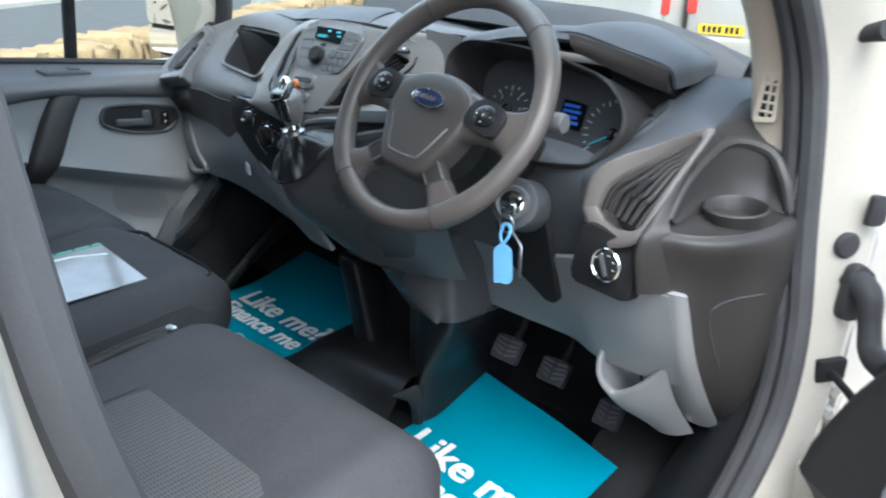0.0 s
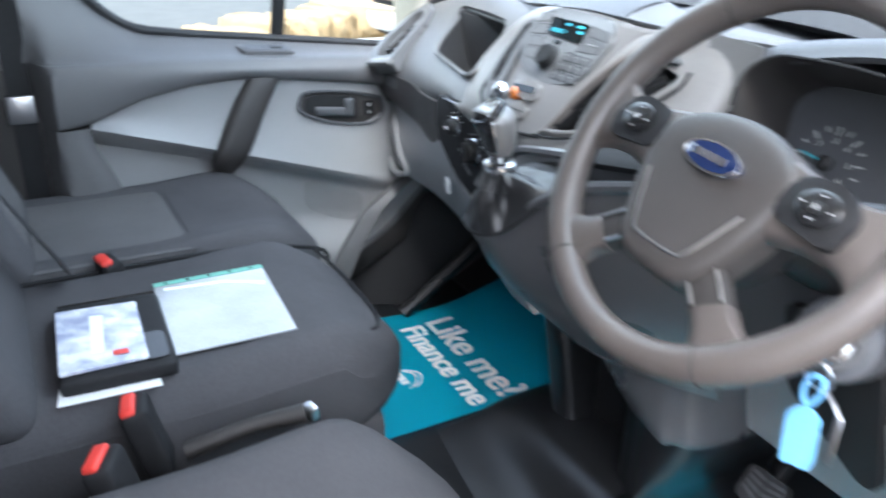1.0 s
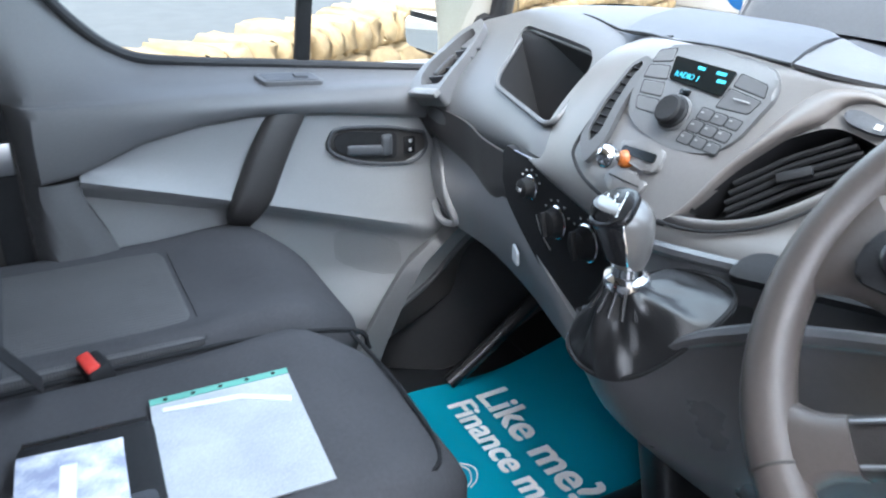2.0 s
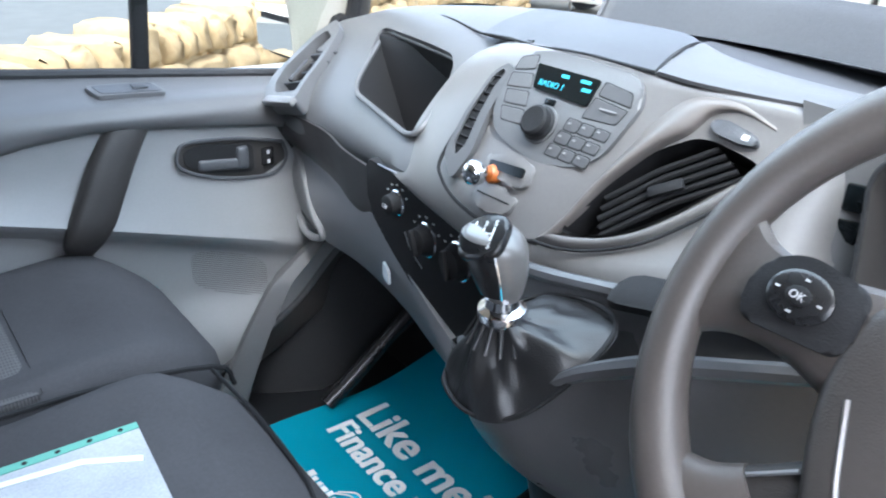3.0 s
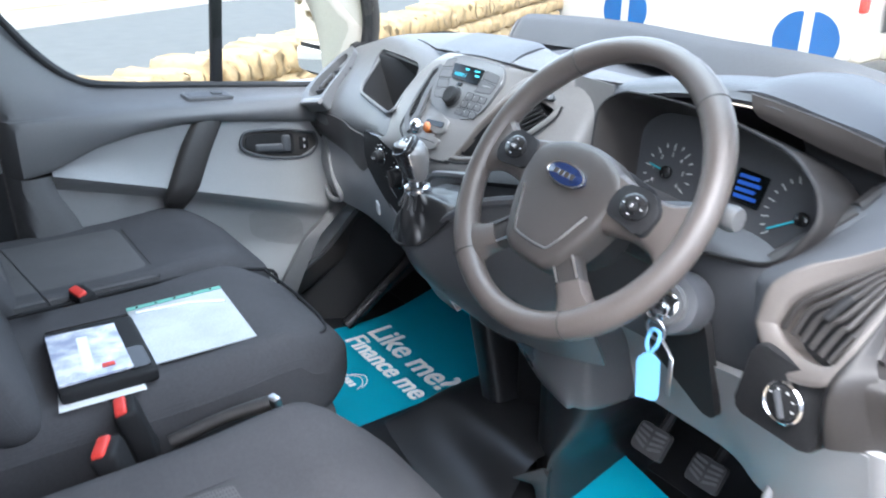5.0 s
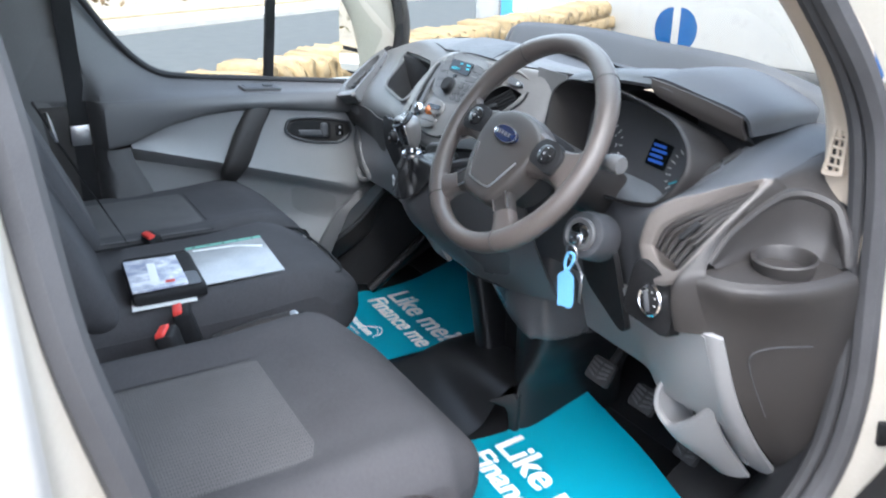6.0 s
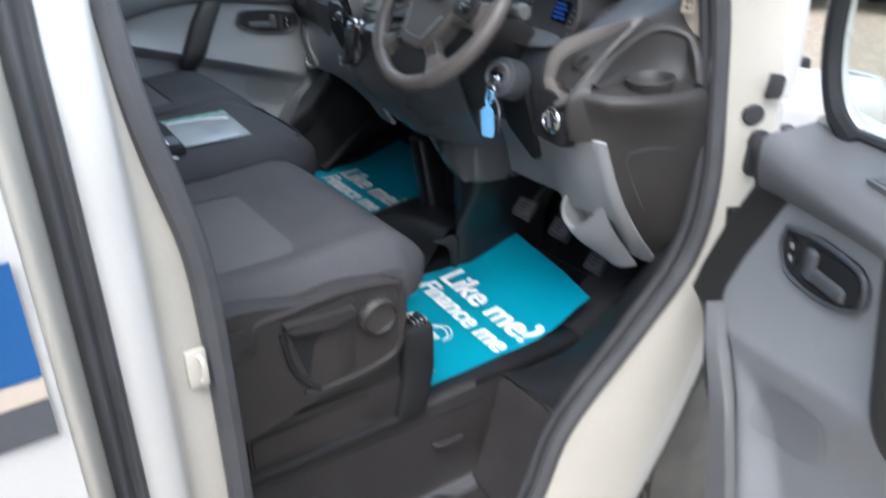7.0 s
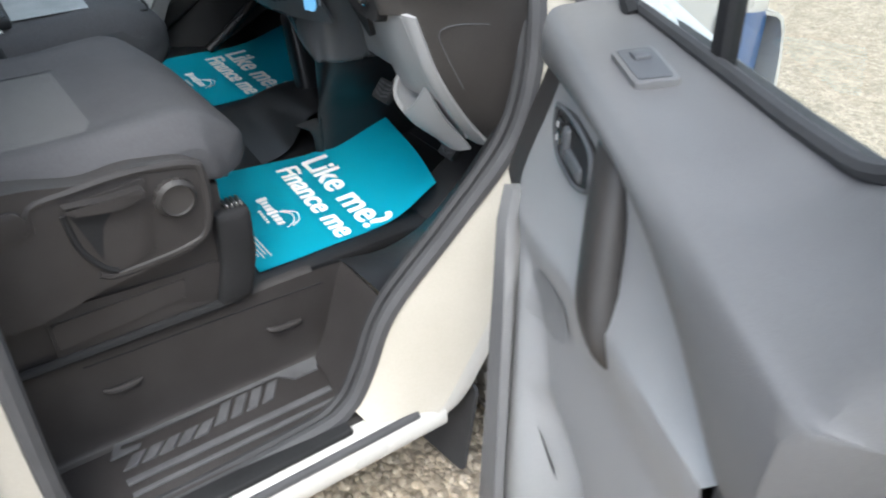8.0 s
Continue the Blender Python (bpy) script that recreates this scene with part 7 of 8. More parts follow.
# ---------------------------------------------------------------- pedals
for nm, x, y, z in (("clutch_pedal", 0.385, 0.823, 0.785), ("brake_pedal", 0.465, 0.875, 0.745), ("accelerator_pedal", 0.605, 0.860, 0.716)):
    pd = thing(nm, "black rubber-faced pedal on a bent arm", "pedal", Matrix.Translation((x, y, z)), group="pedals")
    wd = 0.032 if nm[0] != "a" else 0.026
    PMx = plane((0, 0, 0), (1, 0, 0), (0, 0.60, 0.8))
    part("arm", tube([(0.0, 0.01, 0.0), (0.0, 0.06, 0.06), (0.0, 0.10, 0.16), (0.0, 0.12, 0.28)], 0.009, 8, smooth=4), M_BLACKM, pd)
    part("pad", moved(slab(rounded([(-wd, -0.026), (wd, -0.026), (wd, 0.026), (-wd, 0.026)], 0.008, 4), 0.012, 0.003, 2), PMx), M_RUBBER, pd, "ribbed rubber pad")
    for k in range(4):
        for sx in (-1, 1):
            part("rib", moved(slab([(sx * 0.003, -0.018 + k * 0.0105), (sx * 0.003, -0.013 + k * 0.0105), (sx * (wd - 0.005), -0.005 + k * 0.0085), (sx * (wd - 0.005), -0.010 + k * 0.0085)], 0.003, base=0.0115), PMx), M_TREAD, pd)

# ---------------------------------------------------------------- cab doors
# door space: u from the hinge towards the rear, v from the trim face into the cab, z up


def belt(u):                                      # lower edge of the window
    return 1.200 + 0.100 * u + 0.06 * smooth(0.66, 0.80, u) + 0.28 * smooth(0.74, 1.0, u)


def shoulder_z(u):                                # where the dark upper trim meets the light panel
    return 0.018 * math.sin(min(max(u, 0), 0.9) * 3.6) + line([(0.0, 1.115), (0.17, 1.133), (0.38, 1.152), (0.50, 1.162), (0.60, 1.158), (0.70, 1.142), (0.80, 1.110), (1.2, 1.07)], u)


def crest_z(u):                                   # the arm ledge
    return 0.868 + 0.293 * u


def front_u(z):                                   # front edge of the light panel
    return line([(0.52, 0.50), (0.60, 0.43), (0.66, 0.375), (0.70, 0.315), (0.74, 0.262), (0.79, 0.170), (0.84, 0.10), (0.885, 0.068), (0.93, 0.072), (1.02, 0.105), (1.10, 0.148), (1.16, 0.185)], z)


def rear_u(z):                                    # rear edge of the light panel
    return line([(0.60, 0.66), (0.75, 0.695), (0.90, 0.74), (1.0, 0.775), (1.06, 0.802), (1.09, 0.808), (1.12, 0.80)], z)


def relief(u, z, bulge=0.045, dip=0.0, drop=1.0):
    zb, zc = shoulder_z(u), min(crest_z(u), shoulder_z(u) - 0.004)
    vc = 0.062 - 0.020 * smooth(0.10, 0.60, u)
    if z > zc:
        k = min(1.0, (z - zc) / (zb - zc))
        return vc + (0.024 - vc) * k ** 0.8 - 0.010 * math.sin(math.pi * k) * smooth(0.05, 0.25, u)
    return vc - drop * (0.016 + 0.036 * smooth(0.15, 0.45, u)) * smooth(zc, zc - 0.045 - 0.10 * (1 - drop), z) + bulge * smooth(0.85, 0.72, z) * (1 - 0.8 * smooth(0.36, 0.5, u)) - dip * smooth(0.76, 0.66, z) * smooth(0.56, 0.50, u)


def cab_door(name, label, m, flip, mull_u, lean):
    root = thing(name, label, "van door", m)

    bulge, dip, drop = (0.045, 0.0, 1.0) if flip > 0 else (0.0, 0.055, 0.35)      # the open door shows its hollow pocket

    def lip_u(z):                                 # outer edge of the pocket's lip
        return line([(0.40, 0.40), (0.50, 0.37), (0.60, 0.335), (0.69, 0.297), (0.77, 0.255), (0.85, 0.205), (0.90, 0.140), (0.93, 0.085)], z)

    def lip_v(z):
        return line([(0.40, 0.135), (0.60, 0.125), (0.69, 0.118), (0.77, 0.112), (0.85, 0.104), (0.90, 0.095), (0.93, 0.078)], z)

    def edge_u(z):                                # front edge of the light panel; the open door's panel sweeps up to the lip
        return front_u(z) + (0.0 if flip > 0 else (lip_u(z) + 0.016 - front_u(z)) * smooth(0.965, 0.90, z))

    def surf(u, z):
        v = relief(u, z, bulge, dip, drop)
        if flip < 0 and z < 0.95:
            v += max(0.0, lip_v(z) - 0.036 - v) * smooth(edge_u(z) + 0.085, edge_u(z), u) * smooth(0.95, 0.92, z)
        return v

    def P(u, v, z):
        return Vector((u, flip * v, z))

    def sheet(fn, nu, nz):
        bm = bmesh.new()
        g = [[bm.verts.new(fn(i / nu, j / nz)) for j in range(nz + 1)] for i in range(nu + 1)]
        for i in range(nu):
            for j in range(nz):
                bm.faces.new((g[i][j], g[i + 1][j], g[i + 1][j + 1], g[i][j + 1]))
        return bm

    # upper dark trim: flank above the panel joint, soft ridge, near level top up to the glass
    def upper(a, b):
        u = 0.10 * (1 - smooth(0.25, 1.0, b)) * (1 - a) + 1.15 * a
        zb, zt, zr = shoulder_z(u) - 0.004, belt(u), 1.196 + 0.046 * u
        back = 0.075 * smooth(0.862, 0.90, u)
        prof = spline([(0.022 - back, zb), (0.036 - back, zb + 0.008), (0.042 - back, zb + 0.5 * (zr - zb)), (0.036 - 0.8 * back, zr - 0.012), (0.018 - 0.5 * back, zr + 0.001), (-0.030, zr + 0.35 * (zt - zr)), (-0.070, zr + 0.82 * (zt - zr)), (-0.088, zt)], 6)
        k = b * (len(prof) - 1)
        i = min(int(k), len(prof) - 2)
        q = prof[i] * (1 - (k - i)) + prof[i + 1] * (k - i)
        return P(u, q[0], q[1])

    part("upper_trim", sheet(upper, 80, 42), M_DOORDARK, root, "dark grey upper door trim")

    def lower(a, b):
        u = 0.45
        for _ in range(5):
            zc = min(crest_z(u), shoulder_z(u) - 0.006)
            z = 0.54 + (zc - 0.54) * b / 0.625 if b < 0.625 else zc + (shoulder_z(u) - zc) * (b - 0.625) / 0.375
            u = edge_u(z) + (rear_u(z) - edge_u(z)) * a
        return P(u, surf(u, z), z)

    part("light_panel", sheet(lower, 76, 64), M_LIGHT, root, "light grey moulded door panel")

    # dark trim behind the light panel, wrapping round its rear end
    def rear(a, b):
        z = 0.60 + (shoulder_z(0.86) - 0.002 - 0.60) * b
        u = rear_u(z) - 0.003 + (1.13 - rear_u(z)) * a
        v = 0.030 + 0.010 * smooth(0.0, 0.12, a) - 0.075 * smooth(0.862, 0.90, u)
        return P(u, v, z)

    part("rear_trim", sheet(rear, 30, 24), M_DOORDARK, root, "dark grey rear door trim")
    # dark strip along the front edge, then surround and outer skin
    def front(a, b):
        z = 0.62 + (1.19 - 0.62) * b
        u = front_u(z) + 0.003 - 0.15 * a
        return P(u, relief(front_u(z) + 0.004, min(z, 1.12)) + (0.002 if flip > 0 else -0.006) - 0.004 * a - 0.085 * smooth(0.80, 1.0, a), z)

    part("front_trim", sheet(front, 12, 30), M_DARK2, root, "brown-black front edge trim")
    # proud lip round the front and foot of the storage pocket
    def lip(a, b):
        z = 0.40 + 0.53 * b
        ue, ve = lip_u(z), lip_v(z)
        ui = ue + line([(0.40, 0.10), (0.70, 0.052), (0.85, 0.036), (0.93, 0.020)], z)
        k = min(1.0, max(0.0, (a - 0.12) / 0.70))
        v = ve - 0.012 * (1 - k) - 0.014 * (1 - smooth(0.0, 0.14, a)) - 0.17 * smooth(0.84, 1.0, a)
        return P(ui + (ue - ui) * k + 0.012 * smooth(0.9, 1.0, a), v, z)

    part("pocket_lip", sheet(lip, 26, 34), M_DOORDARK, root, "dark grey lip of the door pocket")
    edge = [(0.02, 1.20), (0.0, 1.06), (0.02, 0.90), (0.13, 0.74), (0.28, 0.62), (0.36, 0.42), (1.10, 0.40), (1.13, 0.8), (1.13, 1.22)]
    dm = Matrix(((1, 0, 0, 0), (0, 0, flip, 0), (0, 1, 0, 0), (0, 0, 0, 1)))
    part("surround", moved(slab(rounded(edge, 0.05, 5), 0.060, 0.012, 3, base=-0.082), dm), M_DARK2, root, "brown-black door surround")
    sk = [(-0.02, 1.22), (-0.04, 1.04), (-0.02, 0.88), (0.11, 0.70), (0.26, 0.58), (0.34, 0.36), (1.13, 0.36), (1.16, 0.8), (1.16, 1.24)]
    part("outer_skin", moved(slab(rounded(sk, 0.05, 5), 0.05, 0.015, 3, base=-0.135), dm), M_WHITE, root, "white outer skin")
    part("edge_seal", tube([P(u + 0.004, -0.028, z) for u, z in edge[:6]], 0.010, 8, smooth=5), M_SEAL, root, "rubber edge seal")
    if flip > 0:
        part("panel_rim", tube([P(front_u(z) + 0.002, relief(front_u(z) + 0.004, z) + 0.001, z) for z in (0.885, 0.84, 0.79, 0.74, 0.70, 0.66)], 0.007, 8, smooth=4), M_DOORDARK, root)
    # window: glass, mullion, seals, frame
    frame_top = [(0.10, 1.205), (0.03, 1.235), (-0.01, 1.31), (-0.01, 1.42), (0.05, 1.56), (0.22, 1.76), (0.42, 1.88), (0.70, 1.90), (0.98, 1.90), (1.03, 1.70), (1.04, 1.52)]
    wv = -0.095
    if flip > 0:                                  # this door's frame stands further forward behind the dash end
        frame_top = [(u - 0.07 * (z < 1.6), z) for u, z in frame_top]

    def W(u, z, v=wv):
        return P(u, v + lean * max(0, z - 1.25), z)

    bm = bmesh.new()
    fs = 0.07 if flip > 0 else 0.0
    top = [W(0.05 - fs, 1.19), W(0.0 - fs, 1.28), W(0.0 - fs, 1.42), W(0.06 - fs, 1.56), W(0.23, 1.76), W(0.42, 1.88), W(0.98, 1.88), W(1.04, 1.55), W(1.05, 1.22)]
    bm.faces.new([bm.verts.new(p) for p in top])
    g = part("window_glass", bm, M_GLASS, root, "clear window glass")
    g.visible_shadow = False
    part("inner_frame", tube([W(u + 0.028 - 0.03 * smooth(0.3, 0.6, u), z - 0.02 * smooth(0.1, 0.4, u), wv + 0.018) for u, z in frame_top], 0.015, 8, smooth=5), M_BLACKM, root, "black inner window frame")
    part("frame", tube([W(u, z) for u, z in frame_top], 0.020, 10, smooth=5), M_WHITE if flip < 0 else M_DARK2, root, "window frame")
    part("window_seal", tube([W(u, belt(u) + 0.004, -0.086) for u in (0.06, 0.15, 0.30, 0.45, 0.60, 0.70, 0.78, 0.86, 0.92, 0.97, 1.0)], 0.009, 8, smooth=4), M_RUBBER, root, "black window seal")
    part("outer_seal", tube([W(u, belt(u) - 0.004, -0.112) for u in (0.02, 0.3, 0.6, 0.7, 0.78, 0.86)], 0.009, 8, smooth=4), M_SEAL, root)
    part("mullion", moved(box(0.030, 0.022, 0.62, 0.006, 2, at=(0, 0, 0.30)), plane(W(mull_u, belt(mull_u) - 0.01), (1, 0, 0.10), (0, 1, 0))), M_BLACKM, root, "black window bar")
    # inner handle pod
    pu = 0.026 if flip < 0 else 0.0
    HMx = Matrix.Translation(P(pu, 0, 0)) @ Matrix(((1, 0, 0, 0), (0, 0, flip, 0.0), (0, 1, 0, 0), (0, 0, 0, 1)))
    pod = part("handle_pod", moved(slab(rounded([(0.164, 1.112), (0.158, 1.084), (0.176, 1.058), (0.215, 1.050), (0.300, 1.064), (0.368, 1.092), (0.370, 1.126), (0.345, 1.142), (0.250, 1.135)], 0.016, 5), 0.040, 0.004, 2, base=-0.012), HMx), M_DARK2, root, "dark handle recess")
    # flat black plate gives the handle hollow its shade by colour
    part("recess", moved(slab(rounded([(0.228, 1.118), (0.228, 1.066), (0.300, 1.073), (0.357, 1.097), (0.358, 1.124), (0.33, 1.132)], 0.012, 5), 0.004, base=0.0265), HMx), M_BLACKM, pod)
    part("pull", moved(pillow((0.246, 1.074, 0.022), (0.334, 1.096, 0.036), 0.007, 5, lambda p: (p[0], p[1] + 0.10 * (p[0] - 0.246), p[2])), HMx), M_DARK, pod, "dark door pull")
    part("pull_root", moved(pillow((0.238, 1.074, 0.020), (0.262, 1.118, 0.038), 0.007, 5), HMx), M_DARK, pod)
    part("lock_switch", moved(box(0.024, 0.034, 0.008, 0.003, 2, at=(0.200, 1.090, 0.030)), HMx), M_BLACK, pod)
    for dz in (-0.009, 0.009):
        part("switch_mark", moved(box(0.005, 0.007, 0.001, 0, at=(0.200, 1.090 + dz, 0.0345)), HMx), M_DIAL, pod)
    part("pod_rim", tube([P(u + pu, 0.030, z) for u, z in ((0.168, 1.112), (0.161, 1.084), (0.178, 1.060), (0.215, 1.053), (0.30, 1.066), (0.364, 1.094), (0.367, 1.125), (0.343, 1.139), (0.250, 1.132), (0.168, 1.113))], 0.0035, 6, smooth=4), M_DARK, pod)
    # slanting grab handle
    gl = [[P(u - w, v0, z - 0.004), P(u - w * 0.9, v0 + d, z), P(u, v0 + d + 0.005, z + 0.004), P(u + w * 0.9, v0 + d, z + 0.004), P(u + w, v0, z + 0.004), P(u, v0 - 0.004, z)] for u, z, v0, d, w in ((0.424, 1.200, 0.010, 0.010, 0.034), (0.446, 1.172, 0.016, 0.017, 0.035), (0.478, 1.122, 0.022, 0.022, 0.036), (0.505, 1.070, 0.028, 0.024, 0.036), (0.527, 1.026, 0.032, 0.024, 0.036), (0.540, 0.998, 0.026, 0.022, 0.031), (0.545, 0.975, 0.010, 0.018, 0.022), (0.545, 0.955, -0.002, 0.012, 0.010))]
    part("grab_handle", loft(gl, 5, 3, closed=True, caps=True), M_DARK2, root, "slanting dark grab handle")
    # window switch set into the shoulder
    su = 0.345 if flip < 0 else 0.42
    SW = plane(P(su, -0.028, 1.196 + 0.046 * su + 0.35 * (belt(su) - 1.196 - 0.046 * su) + 0.001), (1, 0, 0.06), P(0, -1, 0.18))
    sw = part("window_switch", moved(slab(rounded([(-0.06, -0.024), (0.055, -0.026), (0.065, 0.020), (-0.05, 0.024)], 0.010, 4), 0.010, 0.003, 2, base=-0.003), SW @ Matrix.Diagonal((1, 1, -flip, 1))), M_DOORDARK, root, "window switch bezel")
    zs = -flip
    # darker flat plate paints the shade of the switch's well
    part("switch_well_shade", moved(slab(rounded([(-0.052, -0.019), (0.047, -0.020), (0.055, 0.015), (-0.044, 0.018)], 0.006, 4), 0.002, base=0.0062), SW @ Matrix.Diagonal((1, 1, zs, 1))), M_DARK, sw)
    part("switch_key", moved(box(0.026, 0.018, 0.006, 0.002, 2, at=(-0.02, 0.0, 0.009)), SW @ Matrix.Diagonal((1, 1, zs, 1))), M_DARK, sw)
    # loudspeaker grille
    def grille(a, b):
        w = 0.076 * math.sqrt(max(0.05, 1 - abs(2 * b - 1) ** 5))
        u = (0.292 if flip > 0 else 0.330) - w + 2 * w * a
        z = crest_z(u) - 0.128 + 0.088 * b
        return P(u, surf(u, z) + 0.002, z)

    sp = part("speaker_grille", sheet(grille, 12, 18), M_LIGHT, root, "fine slotted speaker grille")
    for k in range(20):
        b = (k + 0.5) / 20
        part("slot", tube([grille(0.05 + 0.90 * j / 8, b) for j in range(9)], 0.0008 if flip > 0 else 0.0005, 4), M_DOORDARK if flip > 0 else M_MID, sp)
    return root, P


left_door, LP = cab_door("door_1", "closed passenger door with grey trim and quarter-lit window", plane((-0.780, 0.92, 0), (0, -1, 0), (1, 0, 0)), 1, 0.375, 0.10)
DOOR_U = Vector((0.841, -0.541, 0)).normalized()
right_door, RP = cab_door("door_2", "open driver's door with two-tone grey trim", plane((1.0515, 0.714, 0), DOOR_U, (0.541, 0.841, 0)), -1, 0.385, 0.02)

# ---------------------------------------------------------------- door mirror outside the passenger window
MM = plane((-0.985, 0.885, 1.36), (1, 0.05, 0), (0, 0.03, 1))
mir = thing("door_mirror", "white cased door mirror with two glass panes", "door mirror", MM)
part("casing", pillow((-0.125, -0.155, -0.11), (0.115, 0.19, 0.0), 0.045, 8), M_BLACKM, mir, "black mirror casing")
part("cap", pillow((-0.128, -0.06, -0.125), (0.118, 0.195, -0.02), 0.045, 8), M_WHITE, mir, "white mirror cap")
part("mirror_pane", slab(rounded([(-0.105, -0.055), (0.095, -0.055), (0.095, 0.165), (-0.105, 0.165)], 0.025, 5), 0.006, base=-0.001), M_MIRROR, mir, "large mirror glass")
part("blind_spot_pane", slab(rounded([(-0.100, -0.135), (0.085, -0.135), (0.095, -0.068), (-0.105, -0.068)], 0.025, 5), 0.006, base=-0.001), M_MIRROR, mir, "small convex mirror glass")
part("arm", tube([(0.09, -0.06, -0.06), (0.14, -0.07, -0.07), (0.17, -0.07, -0.06)], [0.03, 0.028, 0.035], 10, smooth=3), M_BLACKM, mir)


# ---------------------------------------------------------------- seats
def cushion_warp(xc, half, zt, yf, raise_=0.020, drop=0.03):
    def f(p):
        x, y, z = p
        k = smooth(0.10, 0.30, z - (zt - 0.16) + 0.14)
        s = abs(x - xc) / half
        z += raise_ * smooth(0.55, 0.85, s) * (z > zt - 0.06) - 0.012 * smooth(0.8, 1.0, s) * (z > zt - 0.05)
        z -= drop * smooth(yf - 0.14, yf, y) * (z > zt - 0.08)
        z += 0.012 * smooth(yf - 0.30, yf - 0.12, y) * (z > zt - 0.05) * (1 - smooth(yf - 0.1, yf, y))
        y -= 0.055 * smooth(0.55, 1.0, s) * smooth(yf - 0.15, yf, y)
        return (x, y, z)
    return f


def seat_back(root, x0, x1, base_y, z0, z1, insert=True, head=True):
    xc, hw = (x0 + x1) / 2, (x1 - x0) / 2

    def lean(p):
        x, y, z = p
        k = (z - z0) / (z1 - z0)
        w = 1 - 0.10 * smooth(0.6, 1.0, k)
        side = smooth(0.55, 0.95, abs(x - xc) / hw)
        return (xc + (x - xc) * w, base_y + (y + 0.028 * side * (y > 0)) - 0.22 * k, z)

    b = part("backrest", pillow((x0, -0.10, z0), (x1, 0.0, z1), 0.05, 12, lean), F_SEAT, root, "charcoal cloth backrest")
    if insert:
        part("back_insert", pillow((xc - hw * 0.58, -0.012, z0 + 0.06), (xc + hw * 0.58, 0.004, z1 - 0.12), 0.007, 8, lean), F_INSERT, b, "lighter woven insert")
    if head:
        hr = part("headrest", pillow((xc - 0.12, -0.09, z1 + 0.04), (xc + 0.12, 0.0, z1 + 0.20), 0.04, 8, lambda p: (p[0], base_y - 0.225 + p[1], p[2])), F_SEAT, root, "charcoal cloth headrest")
        for sx in (-0.05, 0.05):
            part("headrest_post", tube([(xc + sx, base_y - 0.26, z1 - 0.02), (xc + sx, base_y - 0.27, z1 + 0.06)], 0.006, 8), M_CHROME, hr)
    return b


drv = thing("driver_seat", "charcoal cloth driver's seat on a plastic base", "seat")
ZT = 0.962
part("cushion", pillow((0.165, -0.24, 0.845), (0.706, 0.372, ZT), (0.072, 0.090, 0.055), 20, cushion_warp(0.436, 0.271, ZT, 0.372)), F_SEAT, drv, "charcoal cloth cushion")
part("cushion_insert", pillow((0.290, -0.22, 0.94), (0.622, 0.155, ZT + 0.0024), 0.007, 10), F_INSERT, drv, "lighter woven centre insert")
part("insert_seam", tube([(0.290, -0.10, ZT + 0.003), (0.290, 0.155, ZT + 0.003), (0.622, 0.157, ZT + 0.003), (0.622, -0.10, ZT + 0.003)], 0.0011, 6), F_SEAT, drv)
part("front_seam", tube([(0.622, 0.157, ZT + 0.003), (0.648, 0.185, ZT + 0.008), (0.680, 0.21, ZT - 0.006), (0.706, 0.22, ZT - 0.05)], 0.0014, 6, smooth=4), F_SEAT, drv)
seat_back(drv, 0.19, 0.72, -0.16, 0.93, 1.50)
# plastic side valance with relief, knob and lever
SVM = plane((0.705, 0.0, 0.0), (0, 1, 0), (0, 0, 1))
val = part("side_valance", moved(slab(rounded([(-0.30, 0.960), (-0.03, 0.958), (0.06, 0.940), (0.13, 0.948), (0.225, 0.936), (0.254, 0.905), (0.247, 0.79), (0.20, 0.760), (0.06, 0.748), (-0.05, 0.72), (-0.30, 0.72)], 0.026, 5), 0.050, 0.014, 4, base=-0.025), SVM), M_STEP, drv, "brown-black seat side valance")
part("valance_rim", tube([SVM @ Vector((y, z, 0.020)) for y, z in ((-0.03, 0.885), (-0.02, 0.925), (0.03, 0.932), (0.13, 0.938), (0.222, 0.926), (0.242, 0.90), (0.236, 0.80), (0.19, 0.772), (0.08, 0.764), (0.048, 0.775))], 0.009, 8, smooth=4), M_STEP, val)
part("valance_plate", moved(slab(rounded([(0.02, 0.915), (0.12, 0.922), (0.15, 0.93), (0.145, 0.79), (0.09, 0.775), (0.05, 0.78), (0.028, 0.83)], 0.012, 5), 0.010, 0.004, 2, base=0.018), SVM), M_STEP, val, "recessed lever plate")
# flat black patch draws the shaded hollow under the lever
part("lever_shade", moved(slab(rounded([(0.022, 0.914), (0.100, 0.897), (0.070, 0.862), (0.058, 0.802), (0.034, 0.880)], 0.006, 4), 0.003, base=0.0275), SVM), M_BLACKM, val, "flat black patch for the shade behind the lever")
part("lever", moved(slab(rounded([(0.018, 0.922), (0.028, 0.903), (0.10, 0.893), (0.142, 0.902), (0.142, 0.918), (0.08, 0.916)], 0.006, 4), 0.018, 0.005, 2, base=0.030), SVM), M_STEP, val, "seat height lever")
part("lever_slot", tube([SVM @ Vector((y, z, 0.026)) for y, z in ((0.02, 0.90), (0.030, 0.835), (0.055, 0.79), (0.075, 0.775))], 0.006, 8, smooth=4), M_BLACKM, val)
part("recline_knob", moved(turned([(0.033, 0.020), (0.034, 0.036), (0.028, 0.044), (0.026, 0.040), (0.012, 0.038)], 28), SVM @ Matrix.Translation((0.190, 0.877, 0))), M_DARK2, val, "round ridged seat knob")
